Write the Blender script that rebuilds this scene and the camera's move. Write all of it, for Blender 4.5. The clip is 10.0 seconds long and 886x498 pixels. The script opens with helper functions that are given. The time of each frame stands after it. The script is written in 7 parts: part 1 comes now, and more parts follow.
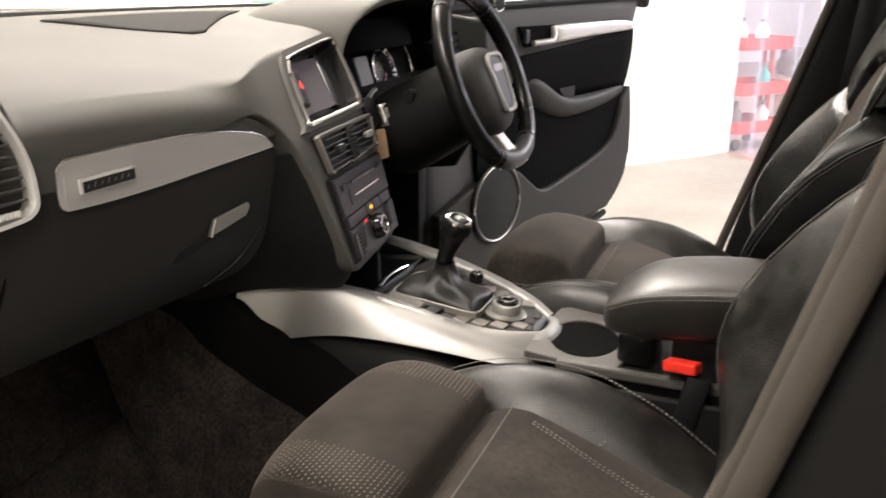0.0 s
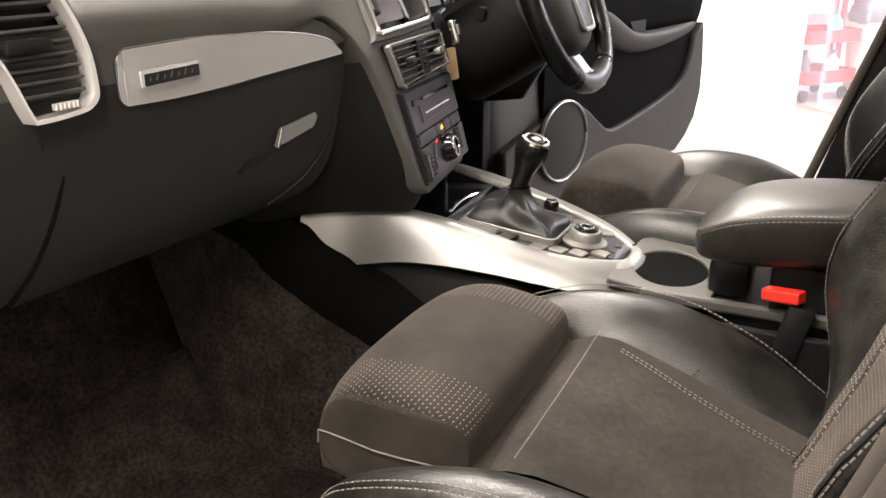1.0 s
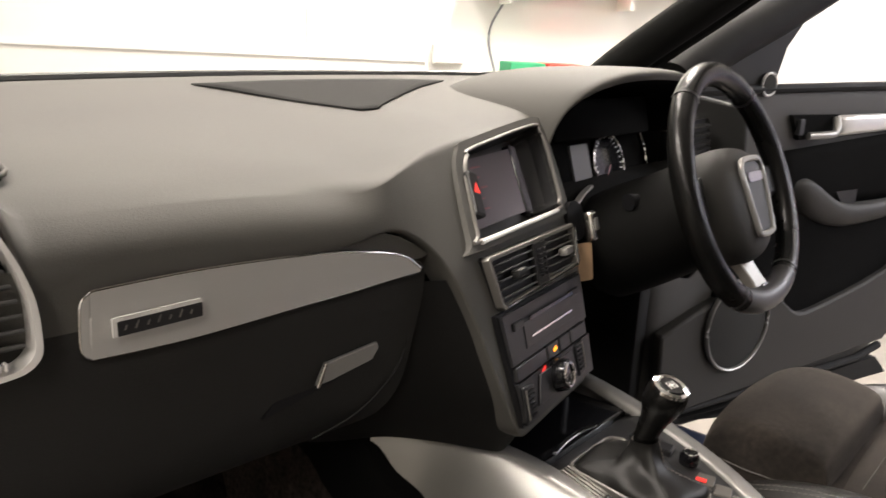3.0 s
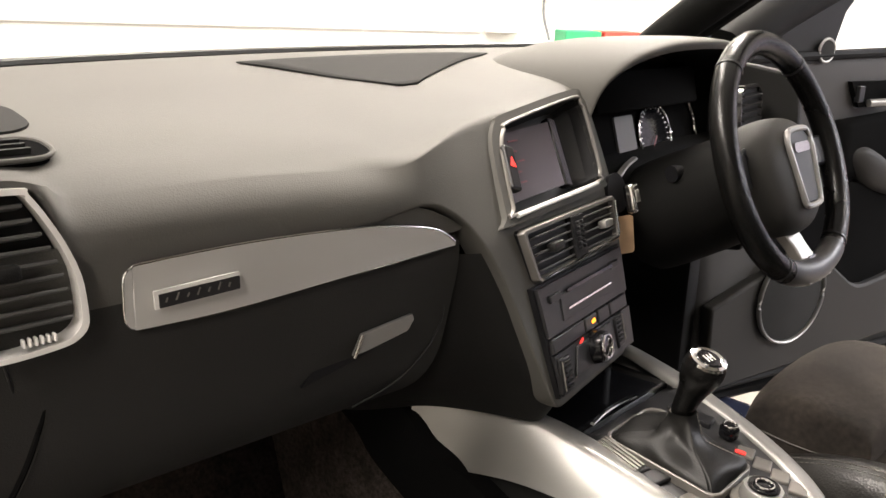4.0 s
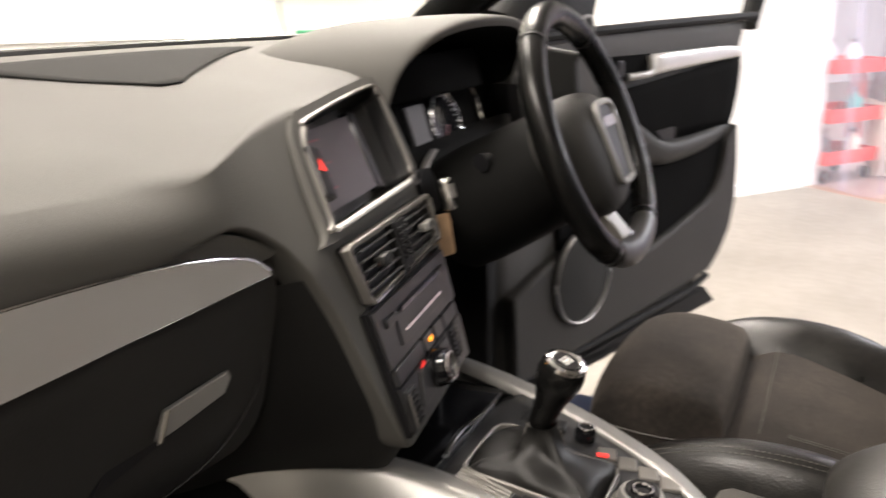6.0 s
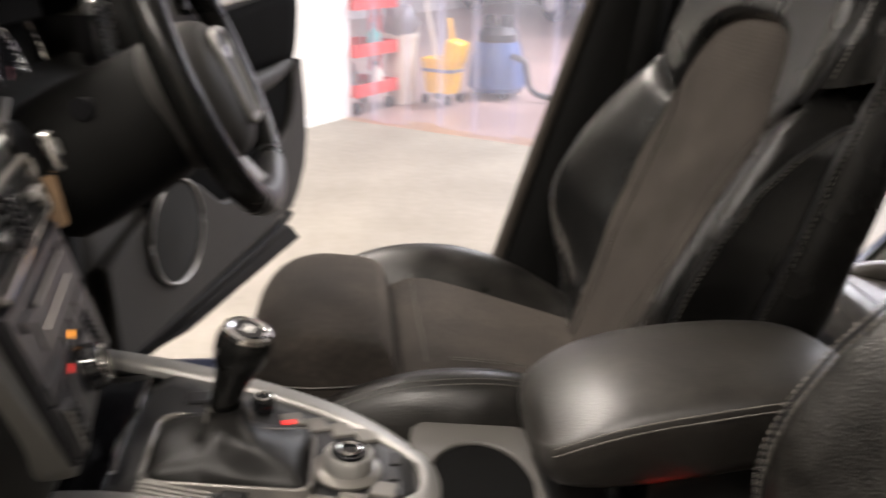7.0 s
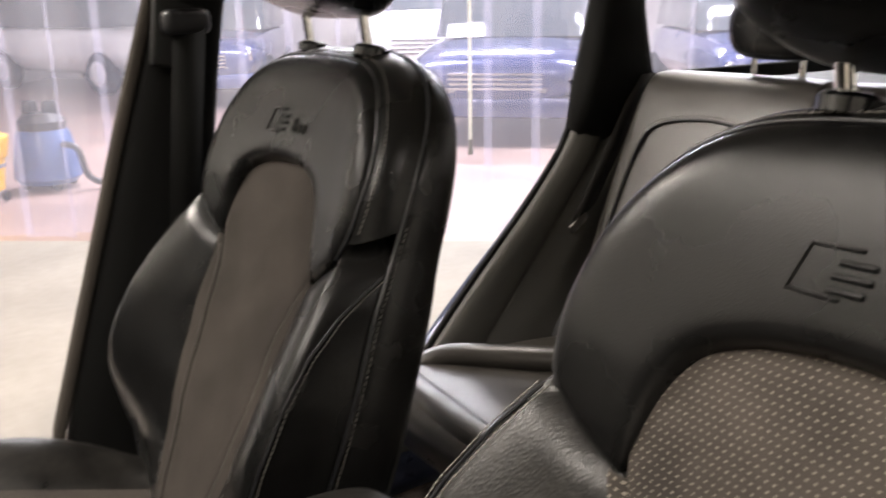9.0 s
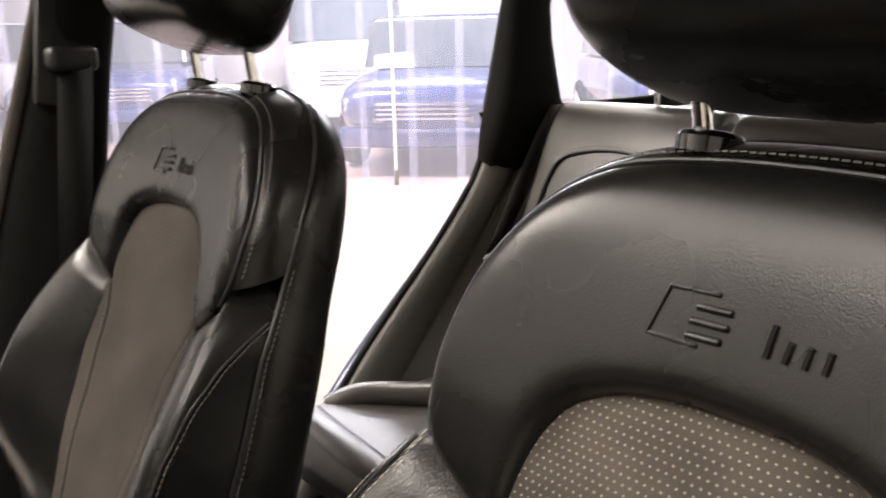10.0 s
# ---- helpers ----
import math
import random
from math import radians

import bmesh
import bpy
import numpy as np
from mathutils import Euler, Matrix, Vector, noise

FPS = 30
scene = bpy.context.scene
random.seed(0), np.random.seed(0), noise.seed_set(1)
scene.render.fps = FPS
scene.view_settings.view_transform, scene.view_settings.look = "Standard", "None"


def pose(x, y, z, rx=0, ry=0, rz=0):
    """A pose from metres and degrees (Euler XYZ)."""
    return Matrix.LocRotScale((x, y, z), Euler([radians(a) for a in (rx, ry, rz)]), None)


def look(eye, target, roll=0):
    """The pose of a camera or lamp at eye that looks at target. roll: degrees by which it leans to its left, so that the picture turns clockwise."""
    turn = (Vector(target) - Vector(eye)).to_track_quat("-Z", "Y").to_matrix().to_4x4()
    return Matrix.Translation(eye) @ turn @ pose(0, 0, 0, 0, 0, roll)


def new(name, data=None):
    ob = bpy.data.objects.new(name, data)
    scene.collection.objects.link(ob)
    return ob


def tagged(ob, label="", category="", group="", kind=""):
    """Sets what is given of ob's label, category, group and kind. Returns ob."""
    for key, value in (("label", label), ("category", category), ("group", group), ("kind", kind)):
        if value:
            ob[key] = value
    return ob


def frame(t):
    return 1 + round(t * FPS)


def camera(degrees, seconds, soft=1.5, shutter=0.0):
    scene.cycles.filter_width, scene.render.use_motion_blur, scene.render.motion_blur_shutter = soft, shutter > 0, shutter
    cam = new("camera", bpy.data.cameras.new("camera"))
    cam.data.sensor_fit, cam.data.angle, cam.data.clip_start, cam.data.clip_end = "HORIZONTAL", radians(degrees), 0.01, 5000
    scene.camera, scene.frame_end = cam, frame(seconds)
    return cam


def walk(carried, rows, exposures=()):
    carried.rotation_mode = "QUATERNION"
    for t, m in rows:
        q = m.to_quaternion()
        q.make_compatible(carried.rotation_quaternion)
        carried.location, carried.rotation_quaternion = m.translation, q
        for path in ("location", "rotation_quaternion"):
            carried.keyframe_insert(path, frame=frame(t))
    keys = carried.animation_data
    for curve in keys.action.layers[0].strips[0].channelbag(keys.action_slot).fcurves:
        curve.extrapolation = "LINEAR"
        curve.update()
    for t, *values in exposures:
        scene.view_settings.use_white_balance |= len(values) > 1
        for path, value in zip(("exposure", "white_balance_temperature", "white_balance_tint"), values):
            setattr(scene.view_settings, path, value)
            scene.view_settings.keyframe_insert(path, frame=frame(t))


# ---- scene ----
cam = camera(55.0, 10.0, shutter=0.5)
PATH = [
    (0, (-1.119, -0.031, 1.202), (0.653, 0.675, 0.6), 0.2),
    (0.5, (-1.094, 0.001, 1.165), (0.632, 0.79, 0.535), -0.4),
    (1, (-1.083, 0.023, 1.13), (0.616, 0.821, 0.439), -0.3),
    (1.5, (-1.048, 0.028, 1.141), (0.655, 0.823, 0.456), 0.5),
    (2, (-0.919, 0.085, 1.215), (0.834, 0.889, 0.689), 1.3),
    (2.2, (-0.87, 0.075, 1.237), (0.867, 0.952, 0.777), 2.0),
    (2.5, (-0.821, 0.061, 1.219), (0.831, 1.113, 0.812), 2.1),
    (3, (-0.803, 0.067, 1.222), (0.717, 1.27, 0.727), 3.0),
    (4.5, (-0.791, 0.031, 1.231), (0.614, 1.333, 0.656), 1.5),
    (5, (-0.785, 0.037, 1.231), (0.647, 1.305, 0.646), 1.7),
    (5.2, (-0.783, 0.039, 1.222), (0.658, 1.299, 0.643), 1.2),
    (6.5, (-0.669, 0.286, 1.195), (1.217, 0.593, 0.603), -1.7),
    (6.9, (-0.649, 0.315, 1.184), (1.233, 0.207, 0.516), -0.3),
    (7, (-0.635, 0.311, 1.171), (1.236, 0.104, 0.495), 0.8),
    (7.5, (-0.615, 0.300, 1.181), (1.151, -0.326, 0.481), 1.7),
    (8, (-0.592, 0.289, 1.227), (1.082, -0.592, 0.578), 0.1),
    (8.5, (-0.585, 0.278, 1.244), (1.05, -0.703, 0.64), -0.6),
    (9, (-0.576, 0.241, 1.273), (1.012, -0.841, 0.72), -1.0),
    (9.5, (-0.567, 0.18, 1.289), (0.903, -1.077, 0.778), -1.7),
    (9.6, (-0.563, 0.164, 1.29), (0.899, -1.101, 0.779), -2.0),
    (10, (-0.584, 0.188, 1.278), (0.929, -1.024, 0.786), -1.3),
]
walk(cam, [(t, look(eye, target, roll)) for t, eye, target, roll in PATH], ((0.0, -0.08), (0.5, 0.08), (1.0, 0.42), (1.5, 0.70), (2.0, 0.32), (2.5, -0.52), (3.0, -0.45), (4.5, 0.04), (5.2, 0.04), (6.5, -0.45), (8.0, -0.42), (9.0, -0.33), (9.5, -0.28), (10.0, 0.06)))

# ---------- light ----------
world = bpy.data.worlds.new("world")
scene.world = world
world.use_nodes = True
world.node_tree.nodes["Background"].inputs[0].default_value = (0.9, 0.93, 1.0, 1)
world.node_tree.nodes["Background"].inputs[1].default_value = 0.15

# Room frame: a runs along the strip curtain away from the white wall, b along the white wall away from the curtain.
CORNER = Vector((5.34, 0.385, 0))
ROOM = Matrix(((-0.615, -0.788, 0, CORNER.x), (-0.788, 0.615, 0, CORNER.y), (0, 0, 1, 0), (0, 0, 0, 1)))


def room(a, b, z):
    return ROOM @ Vector((a, b, z))


def area_lamp(name, a, b, z, sx, sy, power, colour=(1.0, 0.905, 0.82), turn=0.0):
    lamp = bpy.data.lights.new(name, "AREA")
    lamp.shape, lamp.size, lamp.size_y, lamp.energy, lamp.color = "RECTANGLE", sx, sy, power, colour
    ob = new(name, lamp)
    ob.matrix_world = ROOM @ pose(a, b, z, 0, 0, turn)
    return ob


# ceiling lamps: prep bay in front of and beside the car, and the workshop behind the curtain
# second and third have no batten: added fill for dash and seats
for a, b, power in ((1.2, 3.3, 215), (1.86, 4.68, 95), (3.8, 5.7, 150), (6.2, 5.6, 85), (4.4, 1.6, 85)):
    area_lamp("bay_lamp", a, b, 3.02, 1.5, 0.28, power)
for a, b in ((1.5, -3.0), (6.0, -3.2), (3.5, -7.0)):
    area_lamp("workshop_lamp", a, b, 3.9, 2.4, 0.5, 630, (0.95, 0.95, 1.0))


# ---------- materials ----------
def nodes_of(name):
    m = bpy.data.materials.new(name)
    m.use_nodes = True
    t = m.node_tree
    return m, t, t.nodes["Principled BSDF"], t.nodes.new, t.links.new


def surface(name, base, rough=0.5, metal=0.0, vary=0.15, scale=6.0, grain=0.0, grain_scale=600.0, cells=False,
            spec=0.5, sheen=0.0, coat=0.0, stretch=(1, 1, 1), rough_vary=0.1, speck=0.0, speck_scale=200.0, crease=0.0):
    """A surface with stains at a large scale and a fine relief at a small one."""
    m, t, b, n, link = nodes_of(name)
    co = n("ShaderNodeTexCoord")
    mp = n("ShaderNodeMapping")
    mp.inputs["Scale"].default_value = stretch
    link(co.outputs["Object"], mp.inputs[0])
    big = n("ShaderNodeTexNoise")
    big.inputs["Scale"].default_value, big.inputs["Detail"].default_value = scale, 5
    link(mp.outputs[0], big.inputs[0])
    ramp = n("ShaderNodeValToRGB")
    lo, hi = [c * (1 - vary) for c in base], [min(1, c * (1 + vary)) for c in base]
    ramp.color_ramp.elements[0].color, ramp.color_ramp.elements[1].color = (*lo, 1), (*hi, 1)
    ramp.color_ramp.elements[0].position, ramp.color_ramp.elements[1].position = 0.3, 0.7
    link(big.outputs[0], ramp.inputs[0])
    if speck:
        dust, span, mul = n("ShaderNodeTexNoise"), n("ShaderNodeMapRange"), n("ShaderNodeVectorMath")
        dust.inputs["Scale"].default_value, dust.inputs["Detail"].default_value = speck_scale, 3
        link(mp.outputs[0], dust.inputs[0])
        span.inputs["From Min"].default_value, span.inputs["From Max"].default_value = 0.3, 0.7
        span.inputs["To Min"].default_value, span.inputs["To Max"].default_value = 1 - speck, 1 + speck
        link(dust.outputs[0], span.inputs[0])
        mul.operation = "SCALE"
        link(ramp.outputs[0], mul.inputs[0])
        link(span.outputs[0], mul.inputs["Scale"])
        link(mul.outputs[0], b.inputs["Base Color"])
    else:
        link(ramp.outputs[0], b.inputs["Base Color"])
    rr = n("ShaderNodeMapRange")
    rr.inputs["To Min"].default_value, rr.inputs["To Max"].default_value = max(0.02, rough - rough_vary), min(1, rough + rough_vary)
    link(big.outputs[0], rr.inputs[0])
    link(rr.outputs[0], b.inputs["Roughness"])
    b.inputs["Metallic"].default_value = metal
    b.inputs["Specular IOR Level"].default_value = spec
    if sheen:
        b.inputs["Sheen Weight"].default_value, b.inputs["Sheen Roughness"].default_value = sheen, 0.5
        b.inputs["Sheen Tint"].default_value = (0.55, 0.48, 0.42, 1)
    if coat:
        b.inputs["Coat Weight"].default_value, b.inputs["Coat Roughness"].default_value = coat, 0.1
    if grain:
        fine = n("ShaderNodeTexVoronoi" if cells else "ShaderNodeTexNoise")
        fine.inputs["Scale"].default_value = grain_scale
        link(mp.outputs[0], fine.inputs[0])
        bump = n("ShaderNodeBump")
        bump.inputs["Strength"].default_value, bump.inputs["Distance"].default_value = grain, 0.001
        link(fine.outputs[0], bump.inputs["Height"])
        link(bump.outputs[0], b.inputs["Normal"])
        if crease:
            fold, soft = n("ShaderNodeTexNoise"), n("ShaderNodeBump")
            fold.inputs["Scale"].default_value, fold.inputs["Detail"].default_value, fold.inputs["Distortion"].default_value = 34, 4, 1.2
            link(mp.outputs[0], fold.inputs[0])
            soft.inputs["Strength"].default_value, soft.inputs["Distance"].default_value = crease, 0.004
            link(fold.outputs[0], soft.inputs["Height"])
            link(soft.outputs[0], bump.inputs["Normal"])
    return m


def plain(name, base, rough=0.4, metal=0.0, emit=0.0):
    m, t, b, n, link = nodes_of(name)
    b.inputs["Base Color"].default_value, b.inputs["Roughness"].default_value, b.inputs["Metallic"].default_value = (*base, 1), rough, metal
    if emit:
        b.inputs["Emission Color"].default_value, b.inputs["Emission Strength"].default_value = (*base, 1), emit
    return m


def perforated(name, base, dot, pitch, size, rough=0.95, ends=0.0):
    """Suede with rows of small light perforations, laid by the UV map in metres; with ends, only that far out from the middle."""
    m, t, b, n, link = nodes_of(name)
    uv, sep = n("ShaderNodeTexCoord"), n("ShaderNodeSeparateXYZ")
    link(uv.outputs["UV"], sep.inputs[0])

    def mathn(op, x, y=None):
        k = n("ShaderNodeMath")
        k.operation = op
        for i, v in enumerate((x, y)):
            if v is None:
                continue
            if isinstance(v, (int, float)):
                k.inputs[i].default_value = v
            else:
                link(v, k.inputs[i])
        return k.outputs[0]

    row = mathn("MULTIPLY", sep.outputs[1], 1 / pitch)
    odd = mathn("MULTIPLY", mathn("MODULO", mathn("FLOOR", row), 2.0), 0.5)
    col = mathn("ADD", mathn("MULTIPLY", sep.outputs[0], 1 / pitch), odd)
    dx = mathn("MULTIPLY", mathn("SUBTRACT", mathn("FRACT", col), 0.5), 0.42)
    dy = mathn("SUBTRACT", mathn("FRACT", row), 0.5)
    dist = mathn("SQRT", mathn("ADD", mathn("MULTIPLY", dx, dx), mathn("MULTIPLY", dy, dy)))
    hole = mathn("LESS_THAN", dist, size)
    if ends:
        hole = mathn("MULTIPLY", hole, mathn("GREATER_THAN", mathn("ABSOLUTE", sep.outputs[0]), ends))
        hole = mathn("MULTIPLY", hole, mathn("GREATER_THAN", sep.outputs[1], 0.095))
        hole = mathn("MULTIPLY", hole, mathn("LESS_THAN", sep.outputs[1], 0.245))
    co, big = n("ShaderNodeTexCoord"), n("ShaderNodeTexNoise")
    big.inputs["Scale"].default_value, big.inputs["Detail"].default_value = 14, 6
    link(co.outputs["Object"], big.inputs[0])
    ramp = n("ShaderNodeValToRGB")
    ramp.color_ramp.elements[0].color = (*[c * 0.62 for c in base], 1)
    ramp.color_ramp.elements[1].color = (*[c * 1.35 for c in base], 1)
    ramp.color_ramp.elements[0].position, ramp.color_ramp.elements[1].position = 0.35, 0.68
    link(big.outputs[0], ramp.inputs[0])
    mix = n("ShaderNodeMix")
    mix.data_type = "RGBA"
    link(hole, mix.inputs[0])
    link(ramp.outputs[0], mix.inputs[6])
    mix.inputs[7].default_value = (*dot, 1)
    link(mix.outputs[2], b.inputs["Base Color"])
    b.inputs["Roughness"].default_value, b.inputs["Specular IOR Level"].default_value = rough, 0.2
    b.inputs["Sheen Weight"].default_value, b.inputs["Sheen Roughness"].default_value = 0.12, 0.5
    b.inputs["Sheen Tint"].default_value = (0.6, 0.5, 0.42, 1)
    fuzz, bump = n("ShaderNodeTexNoise"), n("ShaderNodeBump")
    fuzz.inputs["Scale"].default_value = 900
    link(co.outputs["Object"], fuzz.inputs[0])
    bump.inputs["Strength"].default_value, bump.inputs["Distance"].default_value = 0.3, 0.001
    link(fuzz.outputs[0], bump.inputs["Height"])
    link(bump.outputs[0], b.inputs["Normal"])
    return m


def clear(name, tint, see, gloss_rough=0.06, gloss=0.12):
    """A thin clear sheet: mostly see-through, partly glossy."""
    m, t, b, n, link = nodes_of(name)
    t.nodes.remove(b)
    out = t.nodes["Material Output"]
    tr, gl, di, m1, m2 = n("ShaderNodeBsdfTransparent"), n("ShaderNodeBsdfGlossy"), n("ShaderNodeBsdfTranslucent"), n("ShaderNodeMixShader"), n("ShaderNodeMixShader")
    tr.inputs[0].default_value = (*tint, 1)
    di.inputs[0].default_value = (0.85, 0.84, 0.95, 1)
    gl.inputs["Roughness"].default_value = gloss_rough
    m1.inputs[0].default_value = 1 - see
    link(tr.outputs[0], m1.inputs[1])
    link(di.outputs[0], m1.inputs[2])
    m2.inputs[0].default_value = gloss
    link(m1.outputs[0], m2.inputs[1])
    link(gl.outputs[0], m2.inputs[2])
    link(m2.outputs[0], out.inputs[0])
    return m


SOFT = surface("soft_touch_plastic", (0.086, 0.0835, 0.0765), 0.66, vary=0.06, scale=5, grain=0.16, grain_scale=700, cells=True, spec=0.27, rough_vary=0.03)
BAND = surface("dark_soft_plastic", (0.050, 0.0485, 0.046), 0.64, vary=0.06, scale=5, grain=0.16, grain_scale=700, cells=True, spec=0.35)
GRILLE = surface("speaker_cloth", (0.034, 0.034, 0.033), 0.95, vary=0.05, grain=0.4, grain_scale=900, spec=0.1)
HARD = surface("hard_black_plastic", (0.012, 0.012, 0.0117), 0.52, vary=0.12, scale=9, grain=0.2, grain_scale=800, cells=True, spec=0.20)
BLACK = surface("satin_black_plastic", (0.010, 0.010, 0.011), 0.38, vary=0.15, scale=12, grain=0.05, grain_scale=700, spec=0.32)
# dark plastic, its base lowered further for the shade below the pad
LOWER = surface("shaded_lower_plastic", (0.027, 0.0264, 0.0252), 0.62, vary=0.08, scale=6, grain=0.2, grain_scale=760, cells=True, spec=0.16)
STACK = surface("stack_panel_plastic", (0.021, 0.021, 0.022), 0.42, vary=0.06, scale=10, grain=0.06, grain_scale=900, spec=0.4)
SLAT = surface("vent_slat_plastic", (0.060, 0.060, 0.059), 0.40, vary=0.06, scale=20, spec=0.5)
CUP = surface("grey_console_plastic", (0.080, 0.076, 0.070), 0.5, vary=0.06, scale=14, grain=0.1, grain_scale=800, spec=0.4)
GLOSS = plain("gloss_black", (0.006, 0.006, 0.007), 0.12)
ALU = surface("brushed_aluminium", (0.62, 0.615, 0.595), 0.34, 0.45, vary=0.05, scale=8, grain=0.10, grain_scale=300, stretch=(0.05, 1, 1), rough_vary=0.05)
SATIN = surface("satin_silver_paint", (0.31, 0.305, 0.29), 0.40, 0.6, vary=0.04, scale=10, grain=0.03, grain_scale=900, rough_vary=0.05)
BRIGHT = surface("bright_satin_chrome", (0.86, 0.85, 0.825), 0.25, 0.25, vary=0.03, scale=10, rough_vary=0.05)
CHROME = plain("chrome", (0.78, 0.77, 0.75), 0.12, 1.0)
LEATHER = surface("black_leather", (0.0050, 0.0049, 0.0047), 0.27, vary=0.25, scale=9, grain=0.11, grain_scale=800, cells=True, rough_vary=0.05, spec=0.26, crease=0.02)
LEATHER2 = surface("worn_black_leather", (0.0095, 0.0088, 0.0077), 0.36, vary=0.45, scale=26, grain=0.26, grain_scale=430, cells=True, rough_vary=0.18, spec=0.40, speck=0.35, speck_scale=110)
LID = surface("armrest_leather", (0.016, 0.0145, 0.0125), 0.40, vary=0.3, scale=18, grain=0.16, grain_scale=520, cells=True, rough_vary=0.10, spec=0.58, speck=0.25, speck_scale=110)
SUEDE = surface("dark_grey_suede", (0.0185, 0.0153, 0.0128), 0.95, vary=0.50, scale=13, grain=0.4, grain_scale=900, spec=0.2, sheen=0.15, speck=0.30, speck_scale=130)
SUEDE_DOTS = perforated("perforated_suede", (0.040, 0.034, 0.029), (0.23, 0.207, 0.175), 0.0054, 0.082)
SUEDE_STRIP = perforated("coarsely_perforated_suede", (0.040, 0.034, 0.029), (0.24, 0.215, 0.18), 0.0062, 0.105)
SUEDE_ENDS = perforated("suede_with_perforated_ends", (0.0195, 0.0161, 0.0134), (0.15, 0.132, 0.11), 0.0056, 0.10, ends=0.088)
SUEDE_FINE = perforated("finely_perforated_suede", (0.0175, 0.0148, 0.0125), (0.038, 0.033, 0.029), 0.0056, 0.085)
THREAD = plain("grey_thread", (0.15, 0.14, 0.125), 0.8)
THREAD_DARK = plain("dark_grey_thread", (0.085, 0.080, 0.072), 0.75)
SEAL = surface("flocked_grey_seal", (0.046, 0.040, 0.034), 0.9, vary=0.12, scale=20, grain=0.3, grain_scale=800, spec=0.15)
CARPET = surface("dark_carpet", (0.034, 0.0275, 0.024), 0.98, vary=0.40, scale=24, grain=1.0, grain_scale=420, spec=0.1, speck=0.5, speck_scale=160)
HEADLINER = surface("headliner_cloth", (0.60, 0.575, 0.52), 0.95, vary=0.05, scale=30, grain=0.3, grain_scale=800, spec=0.1)
SATIN_DARK = surface("dark_satin_metal", (0.20, 0.19, 0.175), 0.36, 0.5, vary=0.06, scale=12, grain=0.05, grain_scale=900)
DOOR_CARD = surface("door_card_plastic", (0.030, 0.029, 0.027), 0.62, vary=0.08, scale=6, grain=0.15, grain_scale=700, cells=True, spec=0.20)
GAITER = surface("soft_gaiter_leather", (0.008, 0.0078, 0.0072), 0.46, vary=0.2, scale=30, grain=0.15, grain_scale=500, cells=True, spec=0.30)
# black lining; also paints the shade inside hollows that have no depth
FELT_SHADE = surface("black_felt_and_shade", (0.006, 0.006, 0.006), 0.95, vary=0.2, spec=0.02)
RUBBER = surface("rubber_seal", (0.010, 0.010, 0.010), 0.7, vary=0.2, scale=30, spec=0.15)
PILLAR = surface("pillar_trim", (0.0055, 0.0055, 0.0052), 0.7, vary=0.08, scale=10, grain=0.2, grain_scale=700, spec=0.09)
PANEL = surface("grey_side_panel", (0.062, 0.060, 0.053), 0.5, vary=0.08, scale=10, grain=0.12, grain_scale=700, spec=0.35)
WEBBING = surface("woven_belt_webbing", (0.020, 0.019, 0.0175), 0.6, vary=0.1, scale=40, grain=0.4, grain_scale=700, spec=0.3)
REAR = surface("rear_seat_leather", (0.029, 0.026, 0.022), 0.32, vary=0.15, scale=14, grain=0.15, grain_scale=600, cells=True, spec=0.6, crease=0.08)
PAINT = surface("dark_blue_car_paint", (0.045, 0.055, 0.10), 0.3, 0.4, vary=0.05, scale=20, coat=0.3)
RED_LIT = plain("red_warning_light", (1.0, 0.05, 0.04), 0.4, emit=0.9)
AMBER_LIT = plain("amber_light", (1.0, 0.35, 0.02), 0.4, emit=2.5)
BUCKLE = plain("red_buckle_plastic", (0.80, 0.035, 0.02), 0.35)
SCREEN = plain("dim_display", (0.060, 0.050, 0.058), 0.3, emit=0.10)
TEXT_RED = plain("dim_red_menu", (0.16, 0.05, 0.06), 0.4, emit=0.22)
DISPLAY = plain("cluster_display", (0.05, 0.046, 0.043), 0.4, emit=0.08)
WHITE_MARK = plain("white_marking", (0.75, 0.75, 0.72), 0.5)
TAG = surface("cardboard_tag", (0.32, 0.205, 0.115), 0.85, vary=0.15, scale=40)
GLASS = clear("thin_glass", (0.97, 0.985, 0.975), 1.0, 0.03, 0.015)
STRIP = clear("clear_pvc_strip", (0.92, 0.895, 0.98), 0.87, 0.10, 0.08)
CONCRETE = surface("sealed_concrete", (0.255, 0.232, 0.204), 0.66, vary=0.15, scale=2.2, grain=0.2, grain_scale=60, spec=0.3, rough_vary=0.12, speck=0.05, speck_scale=18)
SHOP_FLOOR = surface("red_brown_painted_floor", (0.30, 0.215, 0.185), 0.35, vary=0.16, scale=1.4, grain=0.1, grain_scale=60)
WALL = surface("white_wall_paint", (0.80, 0.785, 0.74), 0.6, vary=0.03, scale=3, grain=0.15, grain_scale=90)
CEILING = surface("white_ceiling_board", (0.78, 0.78, 0.76), 0.8, vary=0.03, scale=4)
SHOP_WALL = surface("shop_wall_paint", (0.70, 0.67, 0.66), 0.7, vary=0.08, scale=2)
RED_PAINT = surface("red_enamel", (0.62, 0.045, 0.04), 0.35, vary=0.1, scale=9)
YELLOW = surface("yellow_plastic", (0.80, 0.46, 0.02), 0.4, vary=0.1, scale=9)
BLUE = surface("blue_plastic", (0.04, 0.09, 0.24), 0.4, vary=0.15, scale=9)
CREAM = surface("cream_plastic", (0.72, 0.68, 0.58), 0.5, vary=0.06, scale=9)
TEAL = surface("teal_plastic", (0.06, 0.33, 0.30), 0.4, vary=0.1, scale=9)
